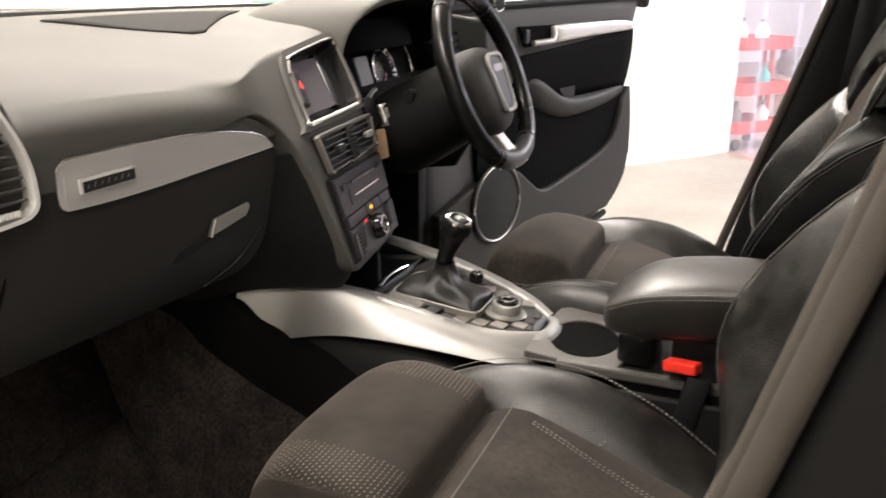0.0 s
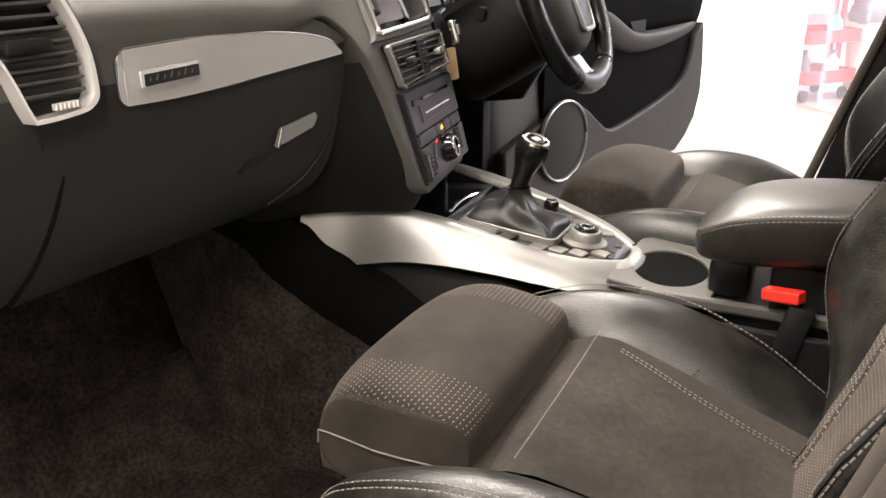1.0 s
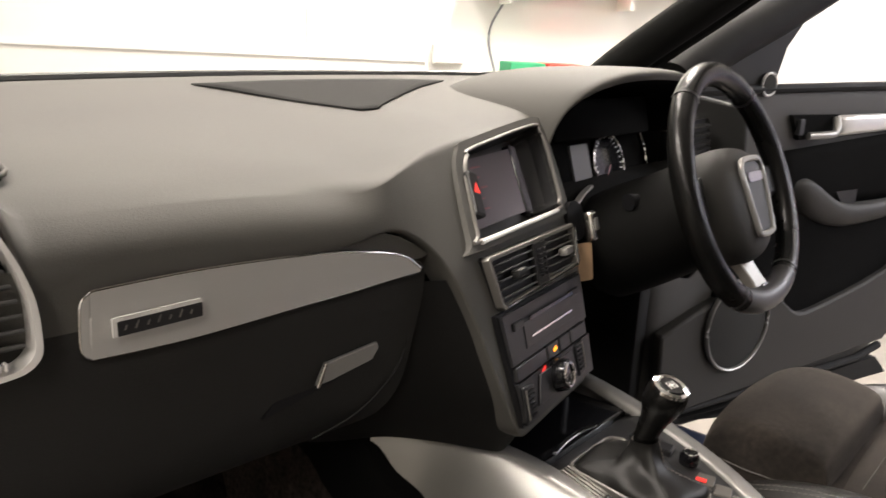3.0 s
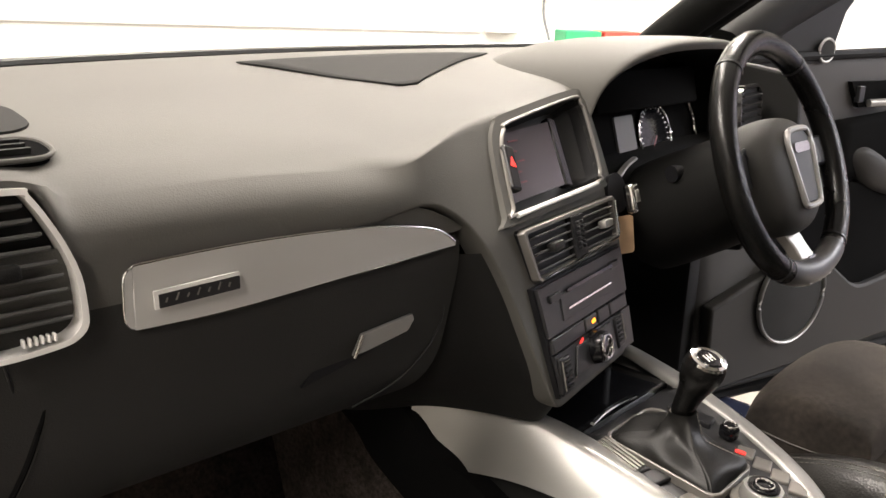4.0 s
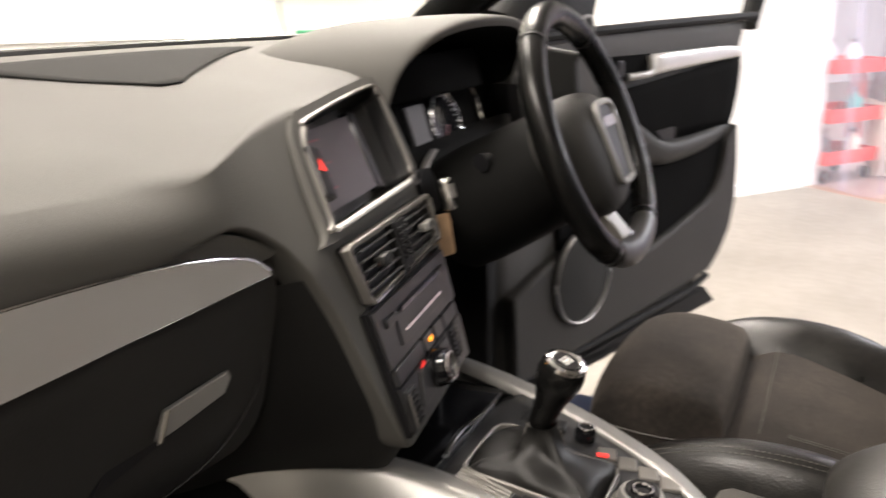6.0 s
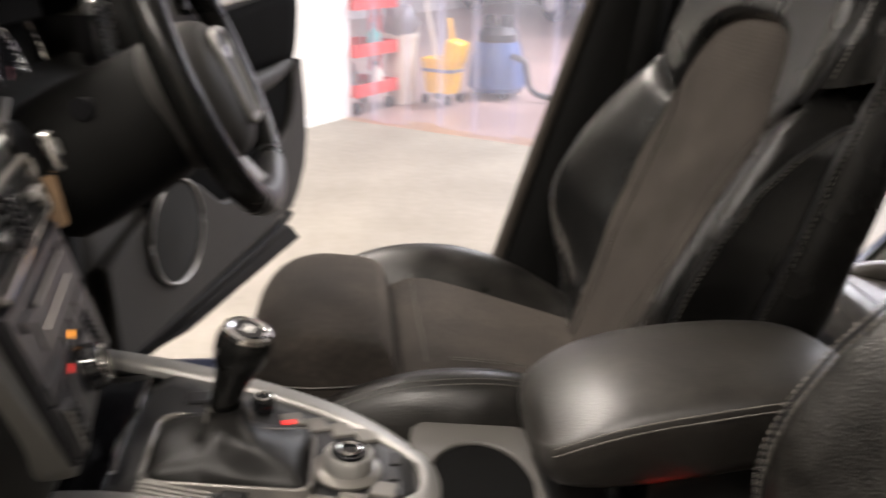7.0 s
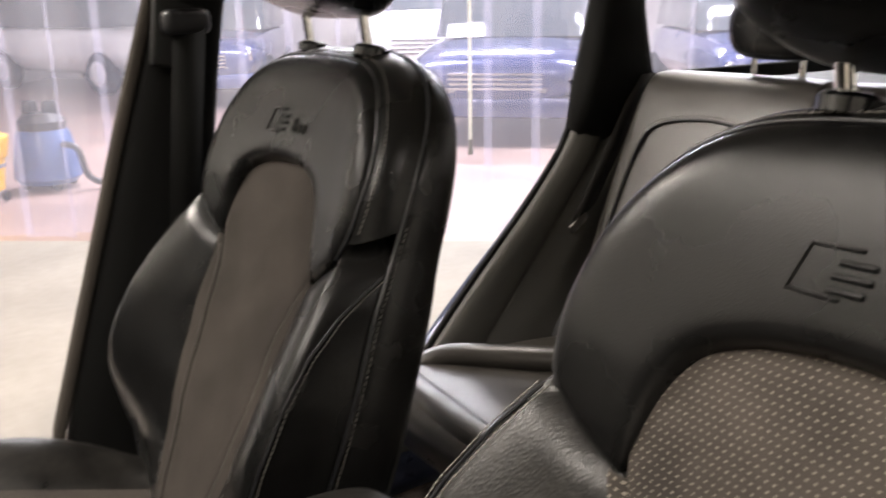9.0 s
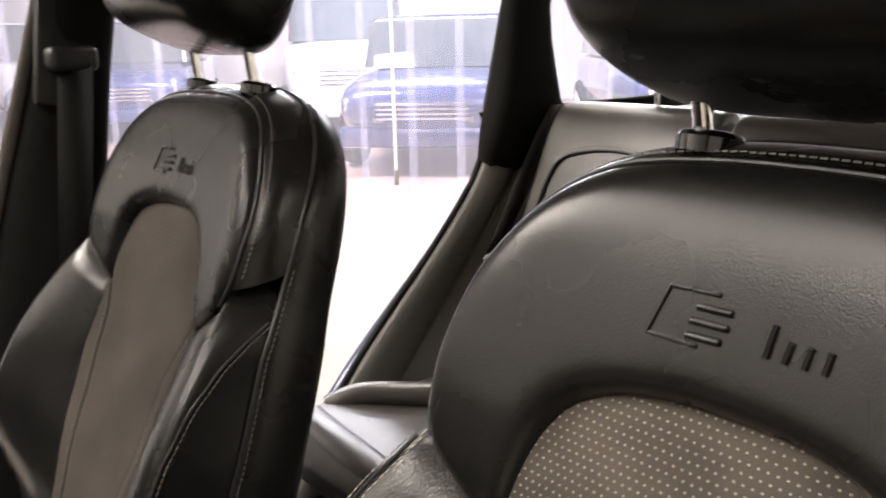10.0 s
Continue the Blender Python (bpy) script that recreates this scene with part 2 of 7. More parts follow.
GREY = surface("grey_plastic", (0.20, 0.20, 0.21), 0.5, vary=0.15, scale=9)
GREEN = surface("green_card", (0.03, 0.30, 0.13), 0.6, vary=0.1, scale=12)
REDCARD = surface("red_card", (0.70, 0.06, 0.04), 0.6, vary=0.1, scale=12)
WHITE_CAR = surface("white_car_paint", (0.78, 0.78, 0.79), 0.3, vary=0.03, scale=3, coat=0.8)
NAVY_CAR = surface("navy_car_paint", (0.025, 0.04, 0.14), 0.25, 0.3, vary=0.08, scale=3, coat=1.0)
DARK_GLASS = plain("dark_car_glass", (0.05, 0.06, 0.07), 0.08)
LAMP_GLOW = plain("lamp_diffuser", (1.0, 0.97, 0.92), 0.5, emit=6.0)


# ---------- builders ----------
def thing(name, loc, label, category, group="", kind=""):
    ob = new(name)
    ob.location = loc
    ob.empty_display_size = 0.05
    return tagged(ob, label, category, group, kind)


def part(name, bm, material, parent=None, label="", smooth=True, subsurf=0, solid=0.0, bevel=0.0, local=False):
    """Links a bmesh as one mesh object. Unless local, the bmesh is in world metres and is moved into its parent's frame."""
    me = bpy.data.meshes.new(name)
    bmesh.ops.recalc_face_normals(bm, faces=bm.faces)
    if parent is not None and not local:
        at = Vector((0, 0, 0))
        p = parent
        while p is not None:
            at += p.location
            p = p.parent
        bmesh.ops.translate(bm, verts=bm.verts, vec=-at)
    bm.to_mesh(me)
    bm.free()
    me.materials.append(material)
    if smooth:
        me.polygons.foreach_set("use_smooth", [True] * len(me.polygons))
    ob = new(name, me)
    if parent is not None:
        ob.parent = parent
    if bevel:
        k = ob.modifiers.new("bevel", "BEVEL")
        k.width, k.segments, k.limit_method, k.angle_limit = bevel, 2, "ANGLE", radians(35)
    if subsurf:
        k = ob.modifiers.new("subsurf", "SUBSURF")
        k.levels = k.render_levels = subsurf
    if solid:
        k = ob.modifiers.new("solid", "SOLIDIFY")
        k.thickness, k.offset = solid, 0
    if smooth and not subsurf:
        me.set_sharp_from_angle(angle=radians(40))
    if label:
        ob["label"] = label
    return ob


def alone(name, bm, material, label, category, group="", kind="", **more):
    """A top-level thing of one mesh."""
    return tagged(part(name, bm, material, None, "", **more), label, category, group, kind)


def grid(rows, wrap=False, cap=False, bm=None, uvs=None):
    """A sheet through rows of points."""
    bm = bm or bmesh.new()
    vs = [[bm.verts.new(p) for p in row] for row in rows]
    n = len(rows[0])
    faces = []
    for i in range(len(vs) - 1):
        for j in range(n if wrap else n - 1):
            k = (j + 1) % n
            faces.append((bm.faces.new((vs[i][j], vs[i][k], vs[i + 1][k], vs[i + 1][j])), (i, j), (i, k), (i + 1, k), (i + 1, j)))
    if cap:
        bm.faces.new(list(reversed(vs[0])))
        bm.faces.new(vs[-1])
    if uvs:
        layer = bm.loops.layers.uv.verify()
        for f, *ids in faces:
            for lp, (i, j) in zip(f.loops, ids):
                lp[layer].uv = uvs[i][j]
    return bm


def box(sx, sy, sz, at=(0, 0, 0), turn=(0, 0, 0), bm=None, bevel=0.0, seg=2, m=None):
    bm = bm or bmesh.new()
    m = (m or Matrix()) @ pose(*at, *turn) @ Matrix.Diagonal((sx, sy, sz, 1))
    made = bmesh.ops.create_cube(bm, size=1, matrix=m)
    if bevel:
        edges = list({e for v in made["verts"] for e in v.link_edges})
        bmesh.ops.bevel(bm, geom=edges, offset=bevel, segments=seg, affect="EDGES", profile=0.5)
    return bm


def rod(a, b, r, r2=None, bm=None, seg=16, caps=True):
    bm = bm or bmesh.new()
    a, b = Vector(a), Vector(b)
    q = (b - a).to_track_quat("Z", "Y").to_matrix().to_4x4()
    bmesh.ops.create_cone(bm, cap_ends=caps, segments=seg, radius1=r, radius2=r if r2 is None else r2, depth=(b - a).length,
                          matrix=Matrix.Translation((a + b) / 2) @ q)
    return bm


def smooth_path(points, n, closed=False):
    """A Catmull-Rom line through points, n steps a span."""
    pts = [Vector(p) for p in points]
    m = len(pts)
    out = []
    for i in range(m if closed else m - 1):
        if closed:
            p0, p1, p2, p3 = pts[(i - 1) % m], pts[i], pts[(i + 1) % m], pts[(i + 2) % m]
        else:
            p0, p1, p2, p3 = pts[max(i - 1, 0)], pts[i], pts[i + 1], pts[min(i + 2, m - 1)]
        for k in range(n):
            t = k / n
            out.append(0.5 * (2 * p1 + (p2 - p0) * t + (2 * p0 - 5 * p1 + 4 * p2 - p3) * t * t + (3 * p1 - p0 - 3 * p2 + p3) * t ** 3))
    if not closed:
        out.append(pts[-1])
    return out


def tube(points, r, closed=False, seg=8, bm=None, flat=1.0, up=(0, 0, 1)):
    """A tube along points; flat squeezes it along up."""
    pts = [Vector(p) for p in points]
    n = len(pts)
    rows = []
    for i, p in enumerate(pts):
        a = pts[(i - 1) % n] if closed or i else p
        b = pts[(i + 1) % n] if closed or i < n - 1 else p
        d = (b - a).normalized()
        side = d.cross(Vector(up))
        side = side.normalized() if side.length > 1e-4 else Vector((1, 0, 0))
        top = side.cross(d).normalized()
        rad = r[i] if isinstance(r, (list, tuple)) else r
        rows.append([p + rad * (math.cos(a2) * side + flat * math.sin(a2) * top) for a2 in (2 * math.pi * k / seg for k in range(seg))])
    if closed:
        rows.append(rows[0])
        bm = grid(rows, wrap=True, bm=bm)
        bmesh.ops.remove_doubles(bm, verts=bm.verts, dist=1e-6)
        return bm
    return grid(rows, wrap=True, cap=True, bm=bm)


def stitches(points, step=0.0075, size=(0.0045, 0.0012, 0.001), bm=None, up=(0, 0, 1)):
    """Short threads along a line."""
    bm = bm or bmesh.new()
    pts = [Vector(p) for p in points]
    want = 0.0
    gone = 0.0
    for a, b in zip(pts, pts[1:]):
        d = (b - a).length
        while want <= gone + d and d > 1e-9:
            p = a.lerp(b, (want - gone) / d)
            x = (b - a).normalized()
            y = Vector(up).cross(x)
            y = y.normalized() if y.length > 1e-4 else Vector((1, 0, 0))
            z = x.cross(y)
            m = Matrix((( x.x, y.x, z.x, p.x), (x.y, y.y, z.y, p.y), (x.z, y.z, z.z, p.z), (0, 0, 0, 1)))
            bmesh.ops.create_cube(bm, size=1, matrix=m @ Matrix.Diagonal((*size, 1)))
            want += step
        gone += d
    return bm


def prism(outline, frame_m, depth, bm=None, inset=0.0):
    """A flat outline (x, y) raised by depth along the frame's z."""
    bm = bm or bmesh.new()
    lo = [bm.verts.new(frame_m @ Vector((x, y, 0))) for x, y in outline]
    hi = [bm.verts.new(frame_m @ Vector((x, y, depth))) for x, y in outline]
    bm.faces.new(list(reversed(lo)))
    bm.faces.new(hi)
    n = len(lo)
    for i in range(n):
        bm.faces.new((lo[i], lo[(i + 1) % n], hi[(i + 1) % n], hi[i]))
    return bm


def round_rect(w, h, r, n=5, cx=0.0, cy=0.0):
    out = []
    for sx, sy, a0 in ((1, 1, 0), (-1, 1, 90), (-1, -1, 180), (1, -1, 270)):
        for k in range(n + 1):
            a = radians(a0 + 90 * k / n)
            out.append((cx + sx * (w / 2 - r) + r * math.cos(a), cy + sy * (h / 2 - r) + r * math.sin(a)))
    return out


def ring_frame(outer, inner, frame_m, depth, bm=None):
    """A frame between two outlines of equal count."""
    bm = bm or bmesh.new()
    rows = [[frame_m @ Vector((x, y, 0)) for x, y in outer], [frame_m @ Vector((x, y, depth)) for x, y in outer],
            [frame_m @ Vector((x, y, depth)) for x, y in inner], [frame_m @ Vector((x, y, 0)) for x, y in inner]]
    return grid(rows, wrap=True, bm=bm)


def lathe(profile, m=None, seg=32, bm=None):
    """A turned body: (radius, height) pairs about z."""
    m = m or Matrix()
    rows = [[m @ Vector((r * math.cos(2 * math.pi * k / seg), r * math.sin(2 * math.pi * k / seg), z)) for k in range(seg)] for r, z in profile]
    return grid(rows, wrap=True, cap=True, bm=bm)


def frame_at(origin, right, up):
    """A frame whose x is right, y up and z towards the viewer of that face."""
    x = Vector(right).normalized()
    z = x.cross(Vector(up)).normalized()
    y = z.cross(x)
    o = Vector(origin)
    return Matrix(((x.x, y.x, z.x, o.x), (x.y, y.y, z.y, o.y), (x.z, y.z, z.z, o.z), (0, 0, 0, 1)))


def mixv(a, b, t):
    return a + (b - a) * t


def table(pairs, x):
    """Smooth lookup through (x, value) pairs."""
    if x <= pairs[0][0]:
        return pairs[0][1]
    for (x0, y0), (x1, y1) in zip(pairs, pairs[1:]):
        if x <= x1:
            t = (x - x0) / (x1 - x0)
            t = t * t * (3 - 2 * t)
            return y0 + (y1 - y0) * t
    return pairs[-1][1]


def line(pairs, x):
    """Straight lookup through (x, value) pairs."""
    if x <= pairs[0][0]:
        return pairs[0][1]
    for (x0, y0), (x1, y1) in zip(pairs, pairs[1:]):
        if x <= x1:
            return y0 + (y1 - y0) * (x - x0) / (x1 - x0)
    return pairs[-1][1]


def inside(poly, x, y):
    odd = False
    for (x0, y0), (x1, y1) in zip(poly, poly[1:] + poly[:1]):
        if (y0 > y) != (y1 > y) and x < (x1 - x0) * (y - y0) / (y1 - y0) + x0:
            odd = not odd
    return odd


def sm(points, n=4):
    """Rounds a closed outline."""
    return [(p[0], p[1]) for p in smooth_path([(x, y, 0.0) for x, y in points], n, closed=True)]

# ---------- the bay: floor, walls, ceiling, curtain ----------
def slab(name, a0, a1, b0, b1, z0, z1, material, label, category):
    return alone(name, box(a1 - a0, b1 - b0, z1 - z0, ((a0 + a1) / 2, (b0 + b1) / 2, (z0 + z1) / 2), m=ROOM), material, label, category, kind="structure", smooth=False)


slab("floor", -0.1, 8.0, 0.0, 9.0, -0.12, 0.0, CONCRETE, "worn pale sealed concrete floor of the bay", "floor")
slab("workshop_floor", -5.0, 13.0, -12.0, 0.0, -0.12, -0.002, SHOP_FLOOR, "red-brown painted workshop floor behind the curtain", "floor")
slab("wall_front", -0.15, 0.0, -0.12, 9.0, 0.0, 3.1, WALL, "bright white painted wall with faint panel joints", "wall")
slab("wall_side", -0.15, 8.0, 9.0, 9.15, 0.0, 3.1, WALL, "white painted side wall of the bay", "wall")
slab("wall_back", 8.0, 8.15, 0.0, 9.15, 0.0, 3.1, WALL, "white painted back wall of the bay", "wall")
slab("ceiling", -0.15, 8.15, 0.0, 9.15, 3.1, 3.2, CEILING, "white boarded ceiling of the bay", "ceiling")
slab("lintel", -0.15, 8.15, -0.12, -0.002, 2.75, 3.2, WALL, "white lintel above the strip curtain", "wall")
slab("workshop_wall_far", -5.0, 13.0, -12.15, -12.0, 0.0, 4.2, SHOP_WALL, "pale wall of the workshop", "wall")
slab("workshop_wall_left", -5.15, -5.0, -12.0, 0.0, 0.0, 4.2, SHOP_WALL, "pale wall of the workshop", "wall")
slab("workshop_wall_right", 13.0, 13.15, -12.0, 0.0, 0.0, 4.2, SHOP_WALL, "pale wall of the workshop", "wall")
slab("workshop_ceiling", -5.0, 13.0, -12.0, -0.12, 4.2, 4.3, CEILING, "white workshop ceiling", "ceiling")
slab("workshop_wall_near", -5.0, -0.15, -0.12, -0.002, 0.0, 4.2, SHOP_WALL, "pale wall of the workshop", "wall")

# joints of the white wall: thin battens and a low rail
for z in (1.085, 1.39):
    alone("trim", box(0.012, 3.9, 0.014, (0.006, 5.75, z), m=ROOM), CEILING, "thin cream joint strip on the white wall", "trim", kind="structure", smooth=False)
for b in (4.35, 6.2):
    alone("trim", box(0.008, 0.012, 1.7, (0.004, b, 1.9), m=ROOM), CEILING, "thin cream upright joint strip on the white wall", "trim", kind="structure", smooth=False)
slab("baseboard", 0.0, 0.012, 0.02, 8.9, 0.0, 0.07, CEILING, "white baseboard of the white wall", "baseboard")


def clutter_shelf():
    sh = thing("wall_shelf", room(0.0, 2.9, 1.47), "long white wall shelf with odds and ends on it", "shelf")
    part("board", box(0.22, 1.6, 0.022, (0.11, 2.85, 1.47), m=ROOM, bevel=0.003), WALL, sh, smooth=False)
    for b in (2.25, 2.85, 3.45):
        part("bracket", box(0.16, 0.02, 0.10, (0.08, b, 1.41), m=ROOM, bevel=0.004), WALL, sh, smooth=False)
    low = thing("wall_shelf", room(0.0, 2.7, 1.0), "low white wall shelf holding coloured boxes", "shelf")
    part("board", box(0.25, 2.1, 0.03, (0.125, 2.55, 1.0), m=ROOM, bevel=0.003), WALL, low, smooth=False)
    for b in (1.6, 2.55, 3.4):
        part("bracket", box(0.18, 0.03, 0.10, (0.09, b, 0.93), m=ROOM, bevel=0.004), WALL, low, smooth=False)


clutter_shelf()
for b, w, mat, text in ((3.36, 0.17, GREEN, "green cardboard box on the low shelf"), (3.17, 0.18, REDCARD, "red cardboard box on the low shelf"),
                        (2.92, 0.2, CREAM, "cream cardboard box on the low shelf")):
    h = 0.085
    alone("cardboard_box", box(0.18, w, h, (0.12, b, 1.016 + h / 2), m=ROOM, bevel=0.004), mat, text, "box", smooth=False)
for b, w, mat, text in ((2.62, 0.2, GREY, "grey tool lying on the low shelf"), (2.36, 0.15, BLACK, "black tool lying on the low shelf"),
                        ):
    alone("tool", lathe([(0.001, 0), (0.025, 0.004), (0.03, w * 0.5), (0.02, w * 0.55), (0.018, w), (0.001, w)], ROOM @ pose(0.1, b, 1.046, -90, 0, 0), 14), mat, text, "tool")
for b, w, mat, text in ((3.42, 0.12, GREY, "small dark polisher on the upper shelf"), (3.15, 0.14, TAG, "small brown pouch on the upper shelf"), (3.0, 0.12, GREY, "small dark pouch on the upper shelf")):
    alone("polisher" if "polisher" in text else "pouch", box(0.1, w, 0.055, (0.1, b, 1.512), m=ROOM, bevel=0.02, seg=3), mat, text, "tool")
so = thing("wall_socket", room(0, 3.72, 1.14), "white surface socket box on the white wall", "socket")
part("back_box", box(0.045, 0.15, 0.09, (0.0225, 3.7, 1.12), m=ROOM, bevel=0.006), CEILING, so, smooth=False)
part("front_plate", box(0.008, 0.14, 0.08, (0.05, 3.7, 1.12), m=ROOM, bevel=0.003), WALL, so, smooth=False)
alone("cable", tube(smooth_path([room(0.02, 3.36, 2.9), room(0.02, 3.42, 2.0), room(0.02, 3.36, 1.55), room(0.02, 3.5, 1.25), room(0.03, 3.47, 1.05)], 8), 0.006), GREY, "thin grey cable hanging down the white wall", "cable")


def batten(a, b, z, w=1.5, hall=False):
    li = thing("ceiling_light", room(a, b, z), "white ceiling batten light with a glowing diffuser", "ceiling light", "ceiling lights")
    part("housing", box(w + 0.06, 0.34, 0.04, (a, b, z + 0.05), m=ROOM, bevel=0.008), CEILING, li, smooth=False)
    part("diffuser", box(w, 0.26, 0.02, (a, b, z + 0.022), m=ROOM, bevel=0.006), LAMP_GLOW, li, smooth=False)


for a, b in ((1.2, 3.3), (1.4, 6.0), (6.2, 5.6), (4.4, 1.6)):
    batten(a, b, 3.035)
for a, b in ((1.5, -3.0), (6.0, -3.2), (3.5, -7.0)):
    batten(a, b, 4.13, 2.4)


def strip_curtain():
    cu = thing("strip_curtain", room(3.5, -0.03, 2.7), "clear lilac-tinted plastic strip curtain hanging to the floor", "curtain")
    part("rail", box(7.2, 0.05, 0.06, (3.6, 0.02, 2.72), m=ROOM), CHROME, cu, "steel hanging rail", smooth=False)
    rng = random.Random(4)
    for i in range(27):
        a = 0.02 + 0.262 * i + rng.uniform(-0.012, 0.012)
        w, off, gap = 0.30, 0.012 if i % 2 else -0.012, rng.uniform(0.02, 0.06)
        ph = rng.uniform(0, 6)
        rows = []
        for k in range(9):
            z = gap + (2.7 - gap) * k / 8
            row = []
            for j in range(7):
                s = j / 6 - 0.5
                row.append(room(a + w / 2 + s * w, off + 0.016 * math.cos(s * 6.3) * (1 if i % 2 else -1) + 0.006 * math.sin(ph + z * 2 + s * 3), z))
            rows.append(row)
        st = part("strip", grid(rows), STRIP, cu, solid=0.0)
        st.visible_shadow = False


strip_curtain()
cord = thing("pull_cord", room(3.62, 0.06, 0.5), "white pull cord with a dark toggle in front of the curtain", "cord")
part("cord", rod(room(3.62, 0.07, 0.56), room(3.62, 0.07, 2.7), 0.008), WHITE_MARK, cord)
part("toggle", rod(room(3.62, 0.07, 0.50), room(3.62, 0.07, 0.58), 0.014, 0.010), GREY, cord)


# ---------- workshop behind the curtain ----------
def tool_trolley(a, b):
    tr = thing("tool_trolley", room(a, b, 0), "red enamelled three-tier workshop trolley loaded with bottles", "trolley")
    for z in (0.14, 0.42, 0.74):
        bm = box(0.34, 0.5, 0.02, (a, b, z), m=ROOM)
        for da, db, sa, sb in ((0.165, 0, 0.012, 0.5), (-0.165, 0, 0.012, 0.5), (0, 0.245, 0.34, 0.012), (0, -0.245, 0.34, 0.012)):
            box(sa, sb, 0.08, (a + da, b + db, z + 0.04), bm=bm, m=ROOM)
        part("tray", bm, RED_PAINT, tr, smooth=False)
    for da in (-0.12, 0.12):
        for db in (-0.2, 0.2):
            part("post", rod(room(a + da * 0.3, b + db, 0.1), room(a + da * 0.3, b + db, 0.8), 0.02), RED_PAINT, tr)
            part("castor", lathe([(0.001, -0.014), (0.04, -0.014), (0.045, 0), (0.04, 0.014), (0.001, 0.014)], ROOM @ pose(a + da, b + db, 0.045, 90, 0, 90), 16), BLACK, tr)


def bottle(a, b, z, mat, h=0.2, r=0.04, text="plastic spray bottle standing on the trolley"):
    bo = thing("spray_bottle", room(a, b, z), text, "bottle")
    part("body", lathe([(0.001, 0), (r, 0.004), (r, h * 0.6), (r * 0.4, h * 0.8), (r * 0.4, h * 0.86), (0.001, h * 0.86)], ROOM @ pose(a, b, z), 14), mat, bo)
    part("cap", lathe([(0.001, h * 0.86), (r * 0.45, h * 0.86), (r * 0.45, h), (0.001, h)], ROOM @ pose(a, b, z), 12), GREY, bo)


tool_trolley(-0.12, -0.38)
for da, db, z, mat, text in ((-0.1, 0.1, 0.43, BLUE, "blue spray bottle standing on the trolley"), (0.1, -0.05, 0.43, TEAL, "teal spray bottle standing on the trolley"),
                             (0.0, 0.1, 0.15, GREY, "grey bottle standing on the trolley"), (0.08, -0.1, 0.15, CREAM, "cream bottle standing on the trolley"),
                             (-0.06, 0.05, 0.75, WHITE_CAR, "white bottle standing on the trolley"), (0.09, 0.0, 0.75, WHITE_CAR, "white bottle standing on the trolley")):
    bottle(-0.12 + da, -0.38 + db, z, mat, 0.2, 0.05, text)
alone("waste_bin", lathe([(0.001, 0), (0.10, 0), (0.13, 0.5), (0.14, 0.5), (0.14, 0.53), (0.12, 0.53), (0.09, 0.03), (0.001, 0.03)], ROOM @ pose(-0.04, -0.80, 0), 24), CREAM, "tall cream plastic waste bin", "bin")
bg = thing("rag_bundle", room(-0.04, -0.80, 0.5), "crumpled grey rags heaped on the waste bin", "rags")
bm = bmesh.new()
bmesh.ops.create_icosphere(bm, subdivisions=3, radius=0.14, matrix=ROOM @ pose(-0.04, -0.80, 0.60))
for vv in bm.verts:
    vv.co += 0.06 * noise.noise_vector(vv.co * 9)
part("rags", bm, GREY, bg)


def mop_bucket(a, b):
    mb = thing("mop_bucket", room(a, b, 0), "yellow plastic mop bucket with wringer on castors", "mop bucket")
    rows = []
    for z, s in ((0.09, 0.62), (0.11, 0.66), (0.31, 0.78), (0.33, 0.83), (0.35, 0.83), (0.35, 0.76), (0.16, 0.64)):
        rows.append([ROOM @ Vector((a + x * s, b + y * s, z)) for x, y in round_rect(0.36, 0.26, 0.06)])
    part("tub", grid(rows, wrap=True, cap=True), YELLOW, mb)
    part("band", ring_frame(round_rect(0.285, 0.21, 0.05), round_rect(0.25, 0.18, 0.04), ROOM @ pose(a, b, 0.25), 0.025), GREY, mb)
    part("wringer", box(0.13, 0.18, 0.18, (a + 0.11, b, 0.40), (0, 12, 0), m=ROOM, bevel=0.03, seg=3), YELLOW, mb)
    part("lever", box(0.03, 0.03, 0.22, (a + 0.07, b, 0.54), (0, -8, 0), m=ROOM, bevel=0.01), YELLOW, mb)
    for da in (-0.10, 0.10):
        for db in (-0.09, 0.09):
            part("castor", lathe([(0.001, -0.014), (0.035, -0.014), (0.04, 0), (0.035, 0.014), (0.001, 0.014)], ROOM @ pose(a + da, b + db, 0.042, 90, 0, 90), 14), BLACK, mb)


mop_bucket(0.25, -0.95)
mop = thing("mop", room(0.18, -0.93, 0.3), "mop with a long pale handle standing in the bucket", "mop")
part("handle", rod(room(0.20, -0.95, 0.30), room(0.02, -0.80, 1.5), 0.013), CREAM, mop)


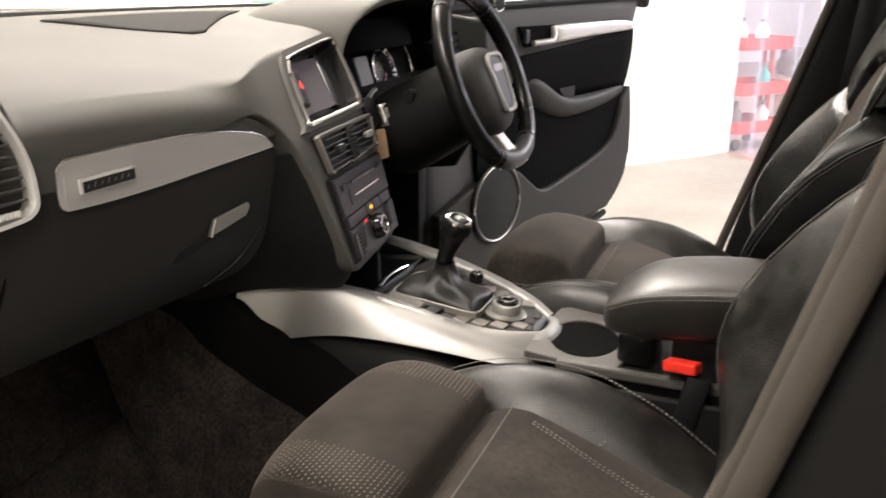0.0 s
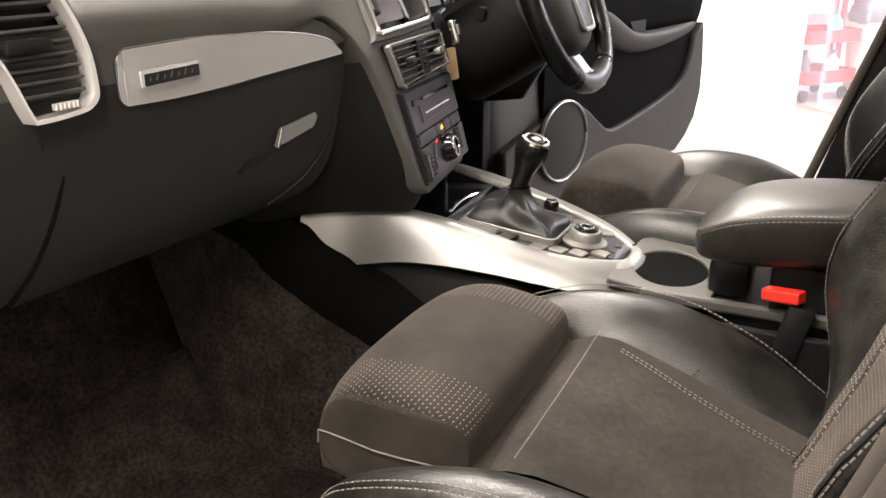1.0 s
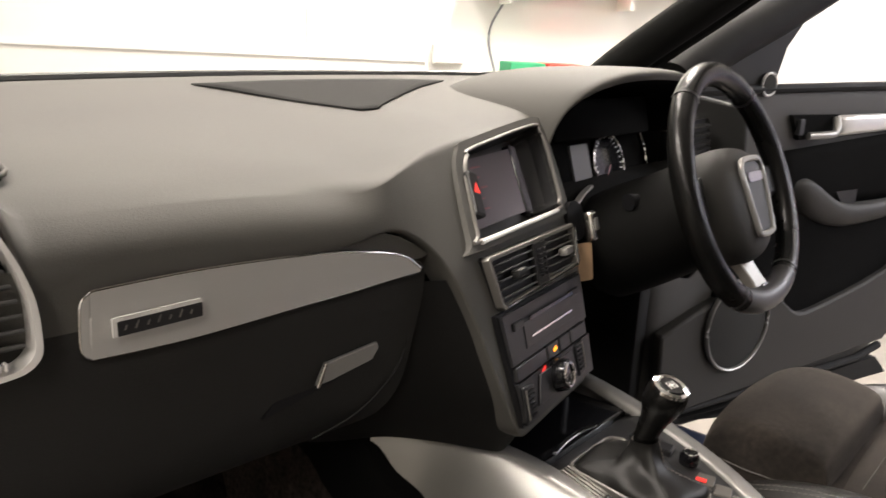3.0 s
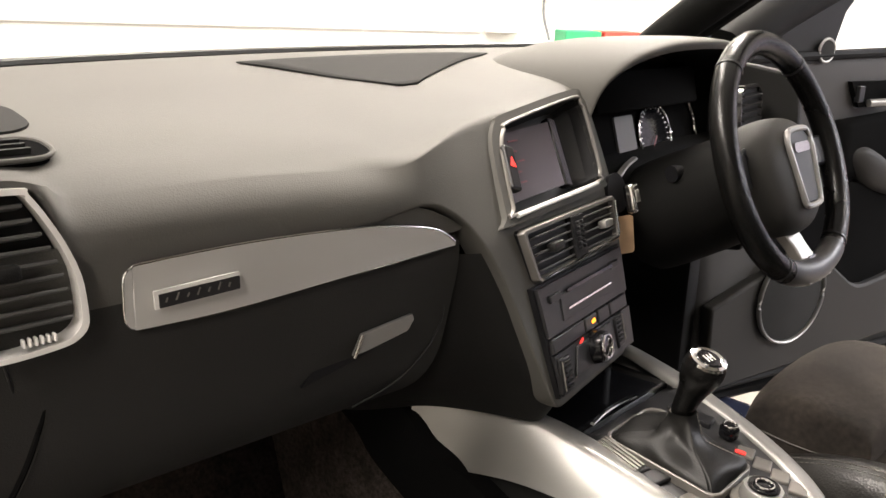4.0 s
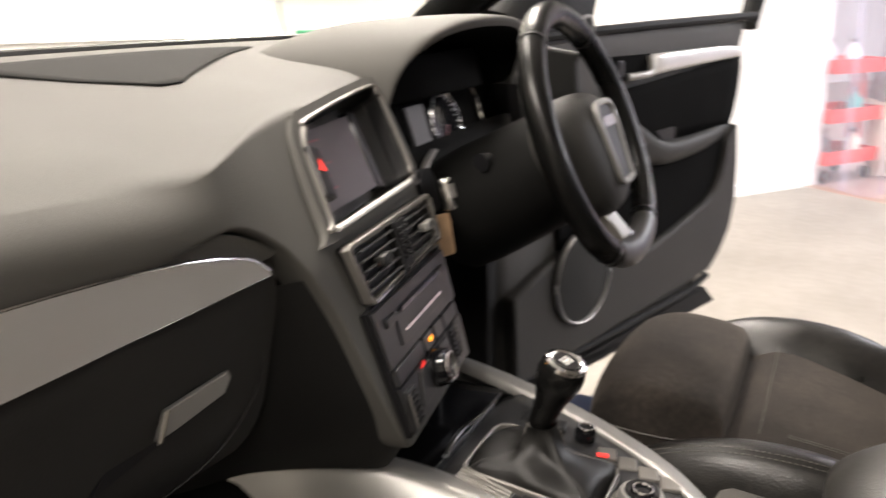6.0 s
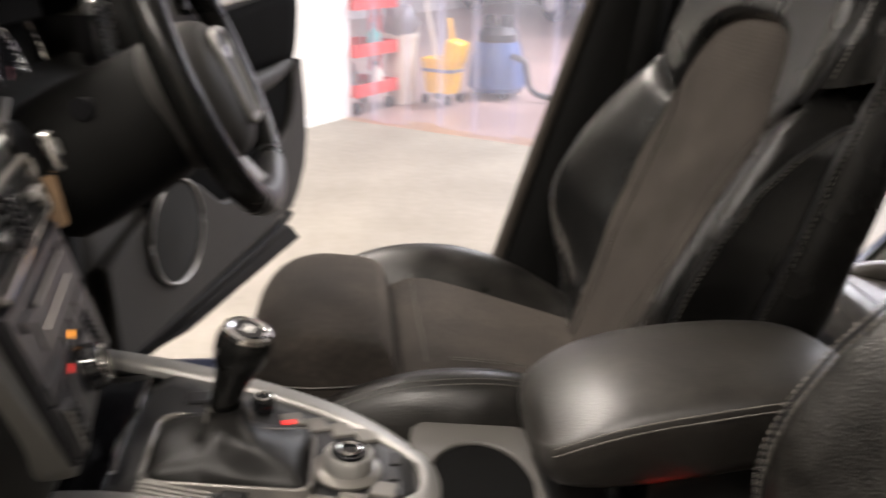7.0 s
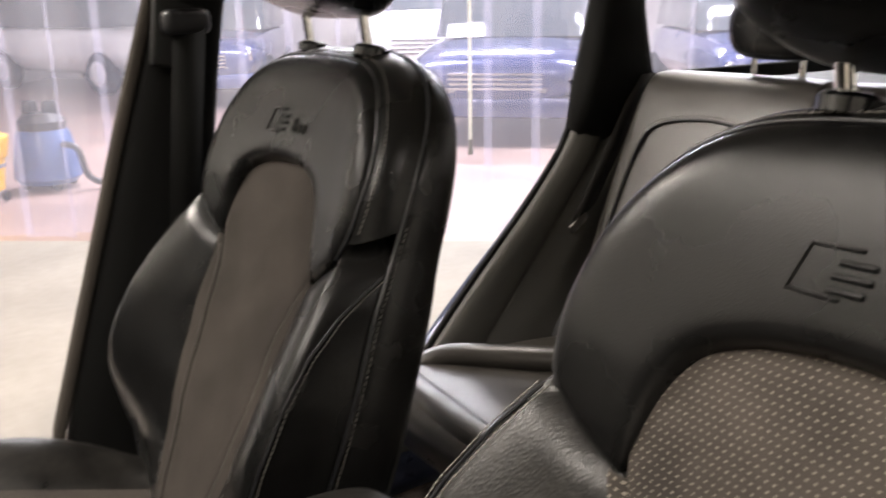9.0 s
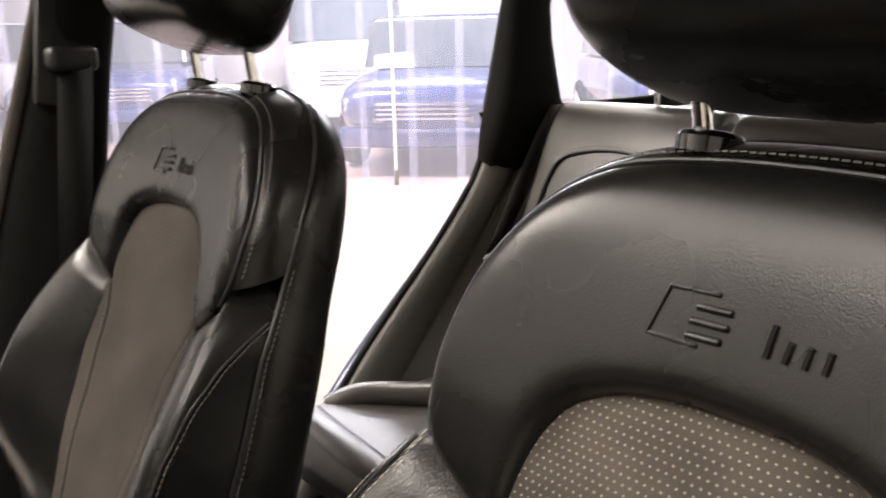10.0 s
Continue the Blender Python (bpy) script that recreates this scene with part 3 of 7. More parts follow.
def wet_vac(a, b):
    wv = thing("vacuum_cleaner", room(a, b, 0), "dark blue wet vacuum cleaner with two black motor heads", "vacuum cleaner")
    part("tank", lathe([(0.001, 0.05), (0.20, 0.05), (0.235, 0.09), (0.225, 0.22), (0.19, 0.40), (0.17, 0.44), (0.001, 0.44)], ROOM @ pose(a, b, 0), 28), BLUE, wv, "dark blue tank")
    part("head", lathe([(0.001, 0.44), (0.165, 0.44), (0.17, 0.50), (0.12, 0.56), (0.001, 0.57)], ROOM @ pose(a, b, 0), 28), BLACK, wv, "black lid")
    for q in (-0.075, 0.075):
        part("motor", lathe([(0.001, 0.55), (0.055, 0.55), (0.06, 0.60), (0.045, 0.645), (0.001, 0.65)], ROOM @ pose(a + q, b, 0), 20), BLACK, wv, "black motor head")
    part("hose", tube(smooth_path([room(a + 0.18, b + 0.08, 0.34), room(a + 0.30, b + 0.10, 0.30), room(a + 0.34, b + 0.06, 0.10), room(a + 0.50, b + 0.02, 0.035), room(a + 0.85, b - 0.05, 0.035)], 8), 0.024), BLACK, wv, "ribbed black hose")
    for k in range(4):
        an = math.pi * (0.25 + 0.5 * k)
        part("castor", lathe([(0.001, -0.014), (0.03, -0.014), (0.035, 0), (0.03, 0.014), (0.001, 0.014)], ROOM @ pose(a + 0.17 * math.cos(an), b + 0.17 * math.sin(an), 0.036, 90, 0, 0), 14), BLACK, wv)


wet_vac(0.42, -1.50)


def parked_car(name, a, b, turn, mat, label, tall=1.5, long=4.4):
    """A far parked car: body lofted from cross-sections, glass house, wheels, lamps."""
    car = thing(name, room(a, b, 0), label, "car", "parked cars")
    m = ROOM @ pose(a, b, 0, 0, 0, turn)
    prof = [(-0.5, 0.52, 0.70, 0.66), (-0.485, 0.36, 0.86, 0.80), (-0.40, 0.24, 0.93, 0.88), (-0.2, 0.22, 1.0, 0.92), (0.05, 0.22, 1.02, 0.92), (0.3, 0.22, 1.02, 0.92), (0.46, 0.28, 1.0, 0.88), (0.5, 0.45, 0.85, 0.75)]
    rows = []
    for y, z0, z1, hw in prof:
        y, z1, hw = y * long, z1 * tall / 1.5, hw
        rows.append([m @ Vector(p) for p in ((-hw * 0.9, y, z0), (-hw, y, (z0 + z1) / 2), (-hw * 0.96, y, z1 * 0.95), (-hw * 0.7, y, z1), (hw * 0.7, y, z1), (hw * 0.96, y, z1 * 0.95), (hw, y, (z0 + z1) / 2), (hw * 0.9, y, z0))])
    part("body", grid(rows, wrap=True, cap=True), mat, car, subsurf=1)
    base = 0.98 * tall / 1.5
    rows = []
    for s, z in ((1.0, base), (0.96, base + 0.1), (0.84, tall - 0.06), (0.76, tall)):
        y0, y1, hw = -0.24 * long + (1 - s) * 1.6, 0.44 * long - (1 - s) * 0.9, 0.80 * (0.75 + 0.25 * s)
        rows.append([m @ Vector((x, y, z)) for x, y in round_rect(2 * hw, y1 - y0, 0.15, 4, 0, (y0 + y1) / 2)])
    part("cabin", grid(rows, wrap=True, cap=True), DARK_GLASS, car)
    part("roof", box(1.2, 0.4 * long, 0.05, (0, 0.1 * long, tall + 0.0), m=m, bevel=0.02), mat, car)
    for sx in (-1, 1):
        part("headlamp", box(0.34, 0.12, 0.14, (sx * 0.58, -0.472 * long, 0.68 * tall / 1.5), m=m, bevel=0.03), CHROME, car)
        for y in (-0.3, 0.3):
            wh = part("wheel", lathe([(0.001, -0.1), (0.2, -0.1), (0.3, -0.1), (0.33, -0.06), (0.33, 0.06), (0.3, 0.1), (0.001, 0.1)], m @ pose(sx * 0.82, y * long, 0.33, 0, 90, 0), 24), RUBBER, car)
            part("rim", lathe([(0.001, -0.112), (0.19, -0.112), (0.2, 0.0), (0.19, 0.112), (0.001, 0.112)], m @ pose(sx * 0.82, y * long, 0.33, 0, 90, 0), 20), CHROME, wh)
    gr = part("grille", box(0.95, 0.08, 0.22, (0, -0.487 * long, 0.62 * tall / 1.5), m=m, bevel=0.03), GREY, car)
    for k in range(4):
        part("slat", box(0.85, 0.03, 0.018, (0, -0.499 * long, (0.55 + 0.045 * k) * tall / 1.5), m=m), CHROME, gr, smooth=False)
    part("bumper", box(1.6, 0.1, 0.2, (0, -0.478 * long, 0.36), m=m, bevel=0.05), mat, car)


parked_car("parked_car", 2.55, -8.6, 172, WHITE_CAR, "white van-like car parked nose towards the curtain", 1.85)
parked_car("parked_car", 4.05, -5.35, 188, NAVY_CAR, "navy blue saloon parked nose towards the curtain", 1.45)
parked_car("parked_car", 6.6, -5.3, 182, NAVY_CAR, "navy blue hatchback parked nose towards the curtain", 1.5)
parked_car("parked_car", -0.4, -8.4, 172, NAVY_CAR, "navy blue car parked in the workshop", 1.5)
parked_car("parked_car", -3.0, -9.8, 120, WHITE_CAR, "white car parked far back in the workshop", 1.55)

# ---------- dashboard ----------
dash = thing("dashboard", (0.0, 0.8, 0.95), "dark grey soft-touch car dashboard with silver inlay", "dashboard")


def crest(x):
    """Where the pad ends at the windscreen."""
    return 1.0 - 0.16 * (abs(x - 0.03) / 0.75) ** 2.2


def pad_height(y):
    return table([(0.60, 1.090), (0.66, 1.106), (0.72, 1.117), (0.80, 1.127), (0.90, 1.141), (1.0, 1.153)], y)


S1 = frame_at((0.007, 0.577, 0.992), (0.256, 0.045, -0.006), (0, 0.045, 0.168))
S2 = frame_at((0.0, 0.587, 1.0135), (0.228, 0.038, -0.005), (0.0, 0.057, 0.094))
BEZEL_OUT = [(-0.127, -0.011), (0.100, -0.006), (0.122, 0.003), (0.136, 0.022), (0.160, 0.094), (0.158, 0.113), (0.140, 0.1245), (-0.050, 0.106), (-0.076, 0.098), (-0.095, 0.081), (-0.110, 0.053), (-0.1285, 0.001)]
BEZEL_IN = [(-0.117, -0.003), (0.096, 0.002), (0.114, 0.010), (0.126, 0.026), (0.149, 0.092), (0.147, 0.106), (0.133, 0.1165), (-0.050, 0.098), (-0.070, 0.090), (-0.086, 0.076), (-0.100, 0.050), (-0.118, 0.004)]
CREASE = [(-0.74, 1.112), (-0.585, 1.108), (-0.570, 1.095), (-0.562, 1.068), (-0.553, 1.0625), (-0.53, 1.062), (-0.39, 1.061), (-0.30, 1.056), (-0.25, 1.049), (-0.225, 1.042), (-0.205, 1.031), (-0.186, 1.015), (-0.166, 0.985), (-0.143, 0.940), (-0.121, 0.885), (-0.098, 0.830), (-0.088, 0.806), (-0.076, 0.800),
          (0.112, 0.800), (0.122, 0.806), (0.134, 0.86), (0.142, 0.92), (0.150, 0.995), (0.160, 1.05), (0.172, 1.10), (0.75, 1.10)]
FACE = [(0.762, 0.520), (0.80, 0.530), (0.84, 0.541), (0.90, 0.557), (0.95, 0.570), (0.995, 0.583), (1.02, 0.597), (1.065, 0.6225), (1.108, 0.649), (1.13, 0.665)]


def face_y(x, z):
    """Front face of the pad and of the stack."""
    side = table([(-0.74, 0.605), (-0.52, 0.592), (-0.23, 0.566), (0.1, 0.56)], x)
    w = table([(-0.40, 0.0), (-0.13, 1.0)], x)
    far = table([(0.16, 0.0), (0.26, 1.0)], x)
    return mixv(mixv(side, line(FACE, z) + 0.176 * (x - 0.007), w), 0.72, far)


def pad_row(x):
    zc = line(CREASE, x)
    w = table([(-0.42, 0.0), (-0.06, 1.0)], x)
    ze = max(mixv(1.068, 1.108, w), zc + 0.004)
    yw = crest(x)
    lift = table([(-0.25, 0.0), (0.0, 0.006), (0.16, 0.010), (0.3, 0.0)], x)
    y0 = face_y(x, zc)
    pts = [(y0 + 0.035, zc - 0.006), (y0 + 0.010, zc - 0.005), (y0 + 0.002, zc - 0.002)]
    for k in range(25):
        z = mixv(zc, ze, k / 24)
        pts.append((face_y(x, z), z))
    # outboard of the stack the pad rolls over into the band without a step
    roll = table([(-0.575, 0.0), (-0.563, 1.0), (-0.30, 1.0), (-0.236, 0.0)], x)
    soft = [(0.0, 0.0090, -0.022), (0.12, 0.0062, -0.017), (0.25, 0.0050, -0.009), (0.36, 0.0055, -0.002), (0.48, 0.0080, 0.0050), (0.62, 0.0130, 0.0120), (0.80, 0.0205, 0.0192), (1.0, 0.0300, 0.0260)]
    for k in range(len(pts)):
        t = k / (len(pts) - 1)
        dy, dz = line([(a, b) for a, b, c in soft], t), line([(a, c) for a, b, c in soft], t)
        pts[k] = (mixv(pts[k][0], y0 + dy, roll), mixv(pts[k][1], zc + dz, roll))
    for _ in range(8):
        soft_pts = [pts[0]] + [tuple(0.25 * pts[k - 1][i] + 0.5 * pts[k][i] + 0.25 * pts[k + 1][i] for i in (0, 1)) for k in range(1, len(pts) - 1)] + [pts[-1]]
        pts = [tuple(mixv(p[i], q[i], roll) for i in (0, 1)) for p, q in zip(pts, soft_pts)]
    ye = face_y(x, ze)
    for d, k in ((mixv(mixv(0.010, 0.042, roll), 0.007, w), mixv(mixv(0.21, 0.84, roll), 0.5, w)), (mixv(mixv(0.032, 0.058, roll), 0.020, w), mixv(mixv(0.49, 0.90, roll), 0.82, w)), (mixv(mixv(0.065, 0.080, roll), 0.04, w), mixv(mixv(0.765, 0.97, roll), 0.95, w)), (mixv(0.115, 0.075, w), mixv(mixv(0.95, 0.99, roll), 1.0, w))):
        pts.append((ye + d, mixv(ze, pad_height(ye + d) + lift, k)))
    for k in (0.25, 0.5, 0.75):
        y = mixv(ye + mixv(0.115, 0.075, w), yw - 0.03, k)
        pts.append((y, pad_height(y) + lift * (1 - k)))
    pts += [(yw - 0.03, pad_height(yw - 0.03)), (yw - 0.004, 1.153), (yw + 0.012, 1.150), (yw + 0.04, 1.125), (yw + 0.10, 1.08)]
    return [Vector((x, y, z)) for y, z in pts]


xs = [-0.72, -0.71, -0.68, -0.63, -0.59, -0.575, -0.565, -0.557, -0.548, -0.535, -0.51, -0.48, -0.44, -0.40, -0.36, -0.32, -0.29, -0.265, -0.245] + [-0.235 + 0.008 * k for k in range(52)] + [0.185, 0.2, 0.23, 0.27, 0.32, 0.4, 0.5, 0.6, 0.68, 0.715]
bm = grid([pad_row(x) for x in xs])
hole = [((a[0] + b[0]) / 2, (a[1] + b[1]) / 2) for a, b in zip(BEZEL_OUT, BEZEL_IN)]
back = S2.inverted()
gone = []
for f in bm.faces:
    p = back @ f.calc_center_median()
    if abs(p.z) < 0.02 and inside(hole, p.x, p.y):
        gone.append(f)
bmesh.ops.delete(bm, geom=gone, context="FACES")
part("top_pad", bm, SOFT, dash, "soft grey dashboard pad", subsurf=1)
part("windscreen_edge", tube([(x, crest(x) + 0.012, 1.152) for x in [-0.7 + 0.05 * k for k in range(29)]], 0.006), BLACK, dash, "black windscreen edge strip")

# raised hood over the instruments
hood = []
for y, s, dz in ((0.985, 0.35, -0.04), (0.92, 0.72, -0.02), (0.84, 0.92, -0.004), (0.74, 1.0, 0.0), (0.66, 1.0, 0.004), (0.615, 0.99, 0.003), (0.606, 0.98, -0.002), (0.615, 0.95, -0.010), (0.68, 0.90, -0.014), (0.735, 0.86, -0.02)):
    row = []
    for k in range(17):
        a = math.pi * k / 16
        c, sn = math.cos(a), math.sin(a)
        lean = 0.05 * (1 - sn)
        row.append((0.365 - 0.215 * s * (abs(c) ** 0.75) * (1 if c > 0 else -1), y + (lean if y < 0.7 else lean * 0.5), 1.075 + (0.108 * s ** 0.5 + dz) * sn ** 0.62))
    hood.append(row)
part("instrument_hood", grid(hood[:8]), SOFT, dash, "soft grey hood over the instruments", subsurf=1)
part("hood_liner", grid(hood[7:]), FELT_SHADE, dash, "black liner of the hood", subsurf=1)

# instrument cluster in the hood
cl = frame_at((0.410, 0.720, 1.025), (1, 0.06, 0), (0, 0.30, 1))
cluster = part("instrument_panel", prism(round_rect(0.36, 0.12, 0.05), cl, -0.02), FELT_SHADE, dash, "black instrument cluster")


def gauge(cx, rim=True):
    g = part("dial", lathe([(0.001, 0.0), (0.052, 0.0), (0.053, 0.004), (0.001, 0.005)], cl @ pose(cx, 0, 0), 40), GLOSS, cluster, "black dial with white marks")
    part("dial_ring", tube([cl @ Vector((cx + 0.054 * math.cos(a), 0.054 * math.sin(a), 0.006)) for a in [2 * math.pi * k / 40 for k in range(40)]], 0.0022, closed=True), CHROME, cluster, "chrome dial ring")
    bm = bmesh.new()
    for k in range(25):
        a = radians(225 - 270 * k / 24)
        ln = 0.007 if k % 3 == 0 else 0.0035
        box(ln, 0.0012, 0.0006, (cx + 0.046 * math.cos(a), 0.046 * math.sin(a), 0.0055), (0, 0, math.degrees(a)), bm=bm, m=cl)
    part("dial_marks", bm, WHITE_MARK, cluster, smooth=False)
    part("needle", box(0.036, 0.002, 0.001, (cx - 0.012, -0.014, 0.008), (0, 0, 225), m=cl), TEXT_RED, cluster, "red pointer", smooth=False)


gauge(0.03)
part("display", prism(round_rect(0.058, 0.075, 0.004, 3, -0.062, 0.002), cl, 0.004), DISPLAY, cluster, "small lit display between the dials")
for lx, ly, lw, lh, lz in ((0.040, -0.026, 0.004, 0.012, 0.007), (0.048, -0.026, 0.004, 0.012, 0.007), (0.098, -0.038, 0.008, 0.009, 0.004)):
    part("warning_light", box(lw, lh, 0.001, (lx, ly, lz), m=cl), RED_LIT, cluster, "lit red warning symbol", smooth=False)
part("bezel", tube([cl @ Vector((x, y, 0.004)) for x, y in round_rect(0.37, 0.125, 0.05)], 0.003, closed=True), CHROME, cluster, "chrome lower bezel")

# added black block: hides the pad and stands for shade under the hood
part("hood_shade_block", box(0.30, 0.020, 0.060, (0.385, 0.712, 1.104), (-14, 0, 0), bevel=0.006), FELT_SHADE, dash, "black block for the shade above the instruments")
# centre speaker grille let into the pad
def pad_top(x, y):
    row = pad_row(x)
    for p, q in zip(row[28:], row[29:]):
        if p.y <= y <= q.y:
            return mixv(p.z, q.z, (y - p.y) / max(q.y - p.y, 1e-6))
    return row[35].z


tri_rows = []
for i in range(13):
    t = i / 12
    y = 0.768 + 0.165 * t ** 0.9
    xl, xr = mixv(-0.085, -0.200, t), mixv(-0.055, 0.27, t)
    tri_rows.append([(mixv(xl, xr, j / 12), y + 0.014 * math.sin(math.pi * j / 12) * t, pad_top(mixv(xl, xr, j / 12), y + 0.014 * math.sin(math.pi * j / 12) * t) + 0.0018) for j in range(13)])
part("speaker_grille", grid(tri_rows), GRILLE, dash, "dark cloth speaker grille", solid=0.0016)

# lower dash with the glove box
low = []
for y, z in ((0.0, 1.062), (-0.001, 1.050), (0.002, 1.035), (0.003, 1.01), (0.003, 0.99), (0.004, 0.972), (0.009, 0.95), (0.016, 0.92), (0.024, 0.88), (0.042, 0.845), (0.075, 0.812), (0.13, 0.790), (0.20, 0.775), (0.33, 0.76)):
    row = []
    for x in (-0.70, -0.69, -0.66, -0.60, -0.55, -0.5, -0.44, -0.38, -0.32, -0.27, -0.23, -0.19):
        wide = 0.598 - 0.0836 * (x + 0.524)
        row.append((x, wide + y, min(z, line(CREASE, x) - 0.004 + 0.2 * (z - 1.062) * 0.1) if z > 0.99 else z))
    low.append(row)
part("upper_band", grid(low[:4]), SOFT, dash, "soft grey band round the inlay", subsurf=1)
# the face below the inlay carries its shade in the darker colour
part("lower_panel", grid(low[3:]), LOWER, dash, "dark lower dashboard with shade in its colour", subsurf=1)
# underside and bulkhead behind the foot well
bm = box(1.42, 0.02, 0.75, (0, 1.02, 0.72))
box(0.60, 0.12, 0.02, (-0.41, 0.97, 0.765), bm=bm)
part("bulkhead", bm, FELT_SHADE, dash, smooth=False)
part("toe_board", grid([[(x, y, z) for x in (-0.71, -0.5, -0.3, -0.12)] for y, z in ((0.80, 0.352), (0.86, 0.40), (0.93, 0.52), (0.985, 0.66), (1.0, 0.76))]), CARPET, dash, "dark carpeted toe board", solid=0.01)

# silver inlay on the passenger side
top = smooth_path([(-0.5280, 0, 1.024), (-0.5265, 0, 1.0325), (-0.521, 0, 1.0375), (-0.510, 0, 1.0395), (-0.428, 0, 1.0405), (-0.33, 0, 1.036), (-0.267, 0, 1.028), (-0.226, 0, 1.018), (-0.203, 0, 1.003)], 5)
bot = smooth_path([(-0.5285, 0, 1.004), (-0.5272, 0, 0.9955), (-0.522, 0, 0.9905), (-0.512, 0, 0.989), (-0.44, 0, 0.988), (-0.331, 0, 0.993), (-0.267, 0, 0.996), (-0.226, 0, 0.998), (-0.203, 0, 0.999)], 5)


def on_face(p, out=0.0, z=None):
    return Vector((p[0], 0.598 - 0.0836 * (p[0] + 0.524) - out, p[2]))


rows = []
for k in range(7):
    s = k / 6
    rows.append([on_face(a.lerp(b, s), 0.0026) for a, b in zip(top, bot)])
part("inlay", grid(rows), ALU, dash, "brushed aluminium inlay", solid=0.002, smooth=False)
part("inlay_edge", tube([on_face(p, 0.003) for p in (top[0], top[0].lerp(bot[0], 0.33), top[0].lerp(bot[0], 0.66), bot[0])], 0.0010), CHROME, dash, "bright chrome inlay edge")
part("inlay_edge", tube([on_face(p, 0.003) for p in bot], 0.0007), CHROME, dash, "bright chrome inlay edge")
part("inlay_edge", tube([on_face(p, 0.003) for p in top], 0.0012), CHROME, dash, "bright chrome inlay edge")
bf = frame_at(on_face((-0.474, 0, 1.0125), 0.0085), (1, -0.0836, 0.028), (0, 0, 1))
badge = part("badge", prism(round_rect(0.070, 0.0145, 0.001, 2), bf, 0.002), BRIGHT, dash, "small chrome and black badge", smooth=False)
part("badge_field", prism(round_rect(0.066, 0.0108, 0.0008, 2), bf @ pose(0.0012, -0.0012, 0.002), 0.0006), STACK, badge, smooth=False)
for k in range(7):
    part("bar", box(0.0012, 0.0036 + 0.0024 * (k % 2), 0.0008, (-0.026 + 0.0085 * k, 0.0008 * (k % 2) - 0.001, 0.0028), (0, 0, -24), m=bf), SATIN_DARK, badge, smooth=False)

# word pressed into the lower panel
cu = bpy.data.curves.new("airbag_word", "FONT")
cu.body, cu.size, cu.extrude = "AIRBAG", 0.0125, 0.0003
wo = new("airbag_word", cu)
wo.matrix_world = frame_at((-0.513, 0.6035, 0.962), (1, -0.0836, 0.02), (0, 0.2, 1))
dg = bpy.context.evaluated_depsgraph_get()
me = bpy.data.meshes.new_from_object(wo.evaluated_get(dg))
bpy.data.objects.remove(wo)
bm = bmesh.new()
bm.from_mesh(me)
bmesh.ops.transform(bm, matrix=frame_at((-0.513, 0.6065, 0.962), (1, -0.0836, 0.02), (0, 0.2, 1)), verts=bm.verts)
part("airbag_word", bm, STACK, dash, "pressed word AIRBAG", smooth=False)

# glove box lid line, handle and recess
gf = frame_at((-0.274, 0.5915, 0.924), (1, -0.09, 0.16), (0, 0.06, 1))
part("handle_recess", prism([(-0.095, -0.022), (-0.06, 0.004), (-0.03, 0.017), (0.04, 0.017), (0.043, -0.004), (0.02, -0.018), (-0.03, -0.02)], gf @ pose(0, 0, -0.014), 0.008), BLACK, dash, "dark handle recess", smooth=False)
part("glovebox_handle", prism([(-0.038, -0.010), (-0.025, 0.008), (0.032, 0.008), (0.033, 0.002), (0.024, -0.007), (-0.02, -0.010)], gf @ pose(-0.004, 0, 0.004, 0, -6, 0), 0.005), SATIN, dash, "brushed silver glove box handle", bevel=0.0012, smooth=False)
part("handle_edge", tube([gf @ Vector(p) for p in ((-0.043, -0.010, 0.008), (-0.030, 0.0085, 0.008))], 0.0018), CHROME, dash, "chrome handle edge")
def lower_y(x, z):
    return 0.598 - 0.0836 * (x + 0.524) + line([(0.76, 0.33), (0.775, 0.20), (0.79, 0.13), (0.812, 0.075), (0.845, 0.042), (0.88, 0.024), (0.92, 0.016), (0.95, 0.012), (0.972, 0.004)], z)


part("lid_line", tube(smooth_path([(x, lower_y(x, z) - 0.0002, z) for x, z in ((-0.575, 0.945), (-0.42, 0.943), (-0.25, 0.946), (-0.205, 0.938), (-0.198, 0.915), (-0.210, 0.885), (-0.235, 0.85), (-0.27, 0.822))], 8), 0.0013), BLACK, dash)

# joint round the end cap, and the lid's outer edge with its dark gap
part("end_joint", tube(smooth_path([(x, lower_y(x, z) - 0.0004, z) for x, z in ((-0.609, 0.988), (-0.6065, 0.973), (-0.604, 0.960), (-0.605, 0.948), (-0.611, 0.941), (-0.64, 0.942), (-0.69, 0.944))], 6), 0.0012), BLACK, dash)
edge = smooth_path([(x, lower_y(x, z), z) for x, z in ((-0.579, 0.944), (-0.583, 0.927), (-0.592, 0.898), (-0.603, 0.867), (-0.611, 0.840), (-0.617, 0.815), (-0.62, 0.79))], 6)
part("lid_gap", tube([p + Vector((-0.0035, 0.0006, 0)) for p in edge], 0.0024), FELT_SHADE, dash)
part("lid_edge", tube(edge, 0.0013), LOWER, dash)


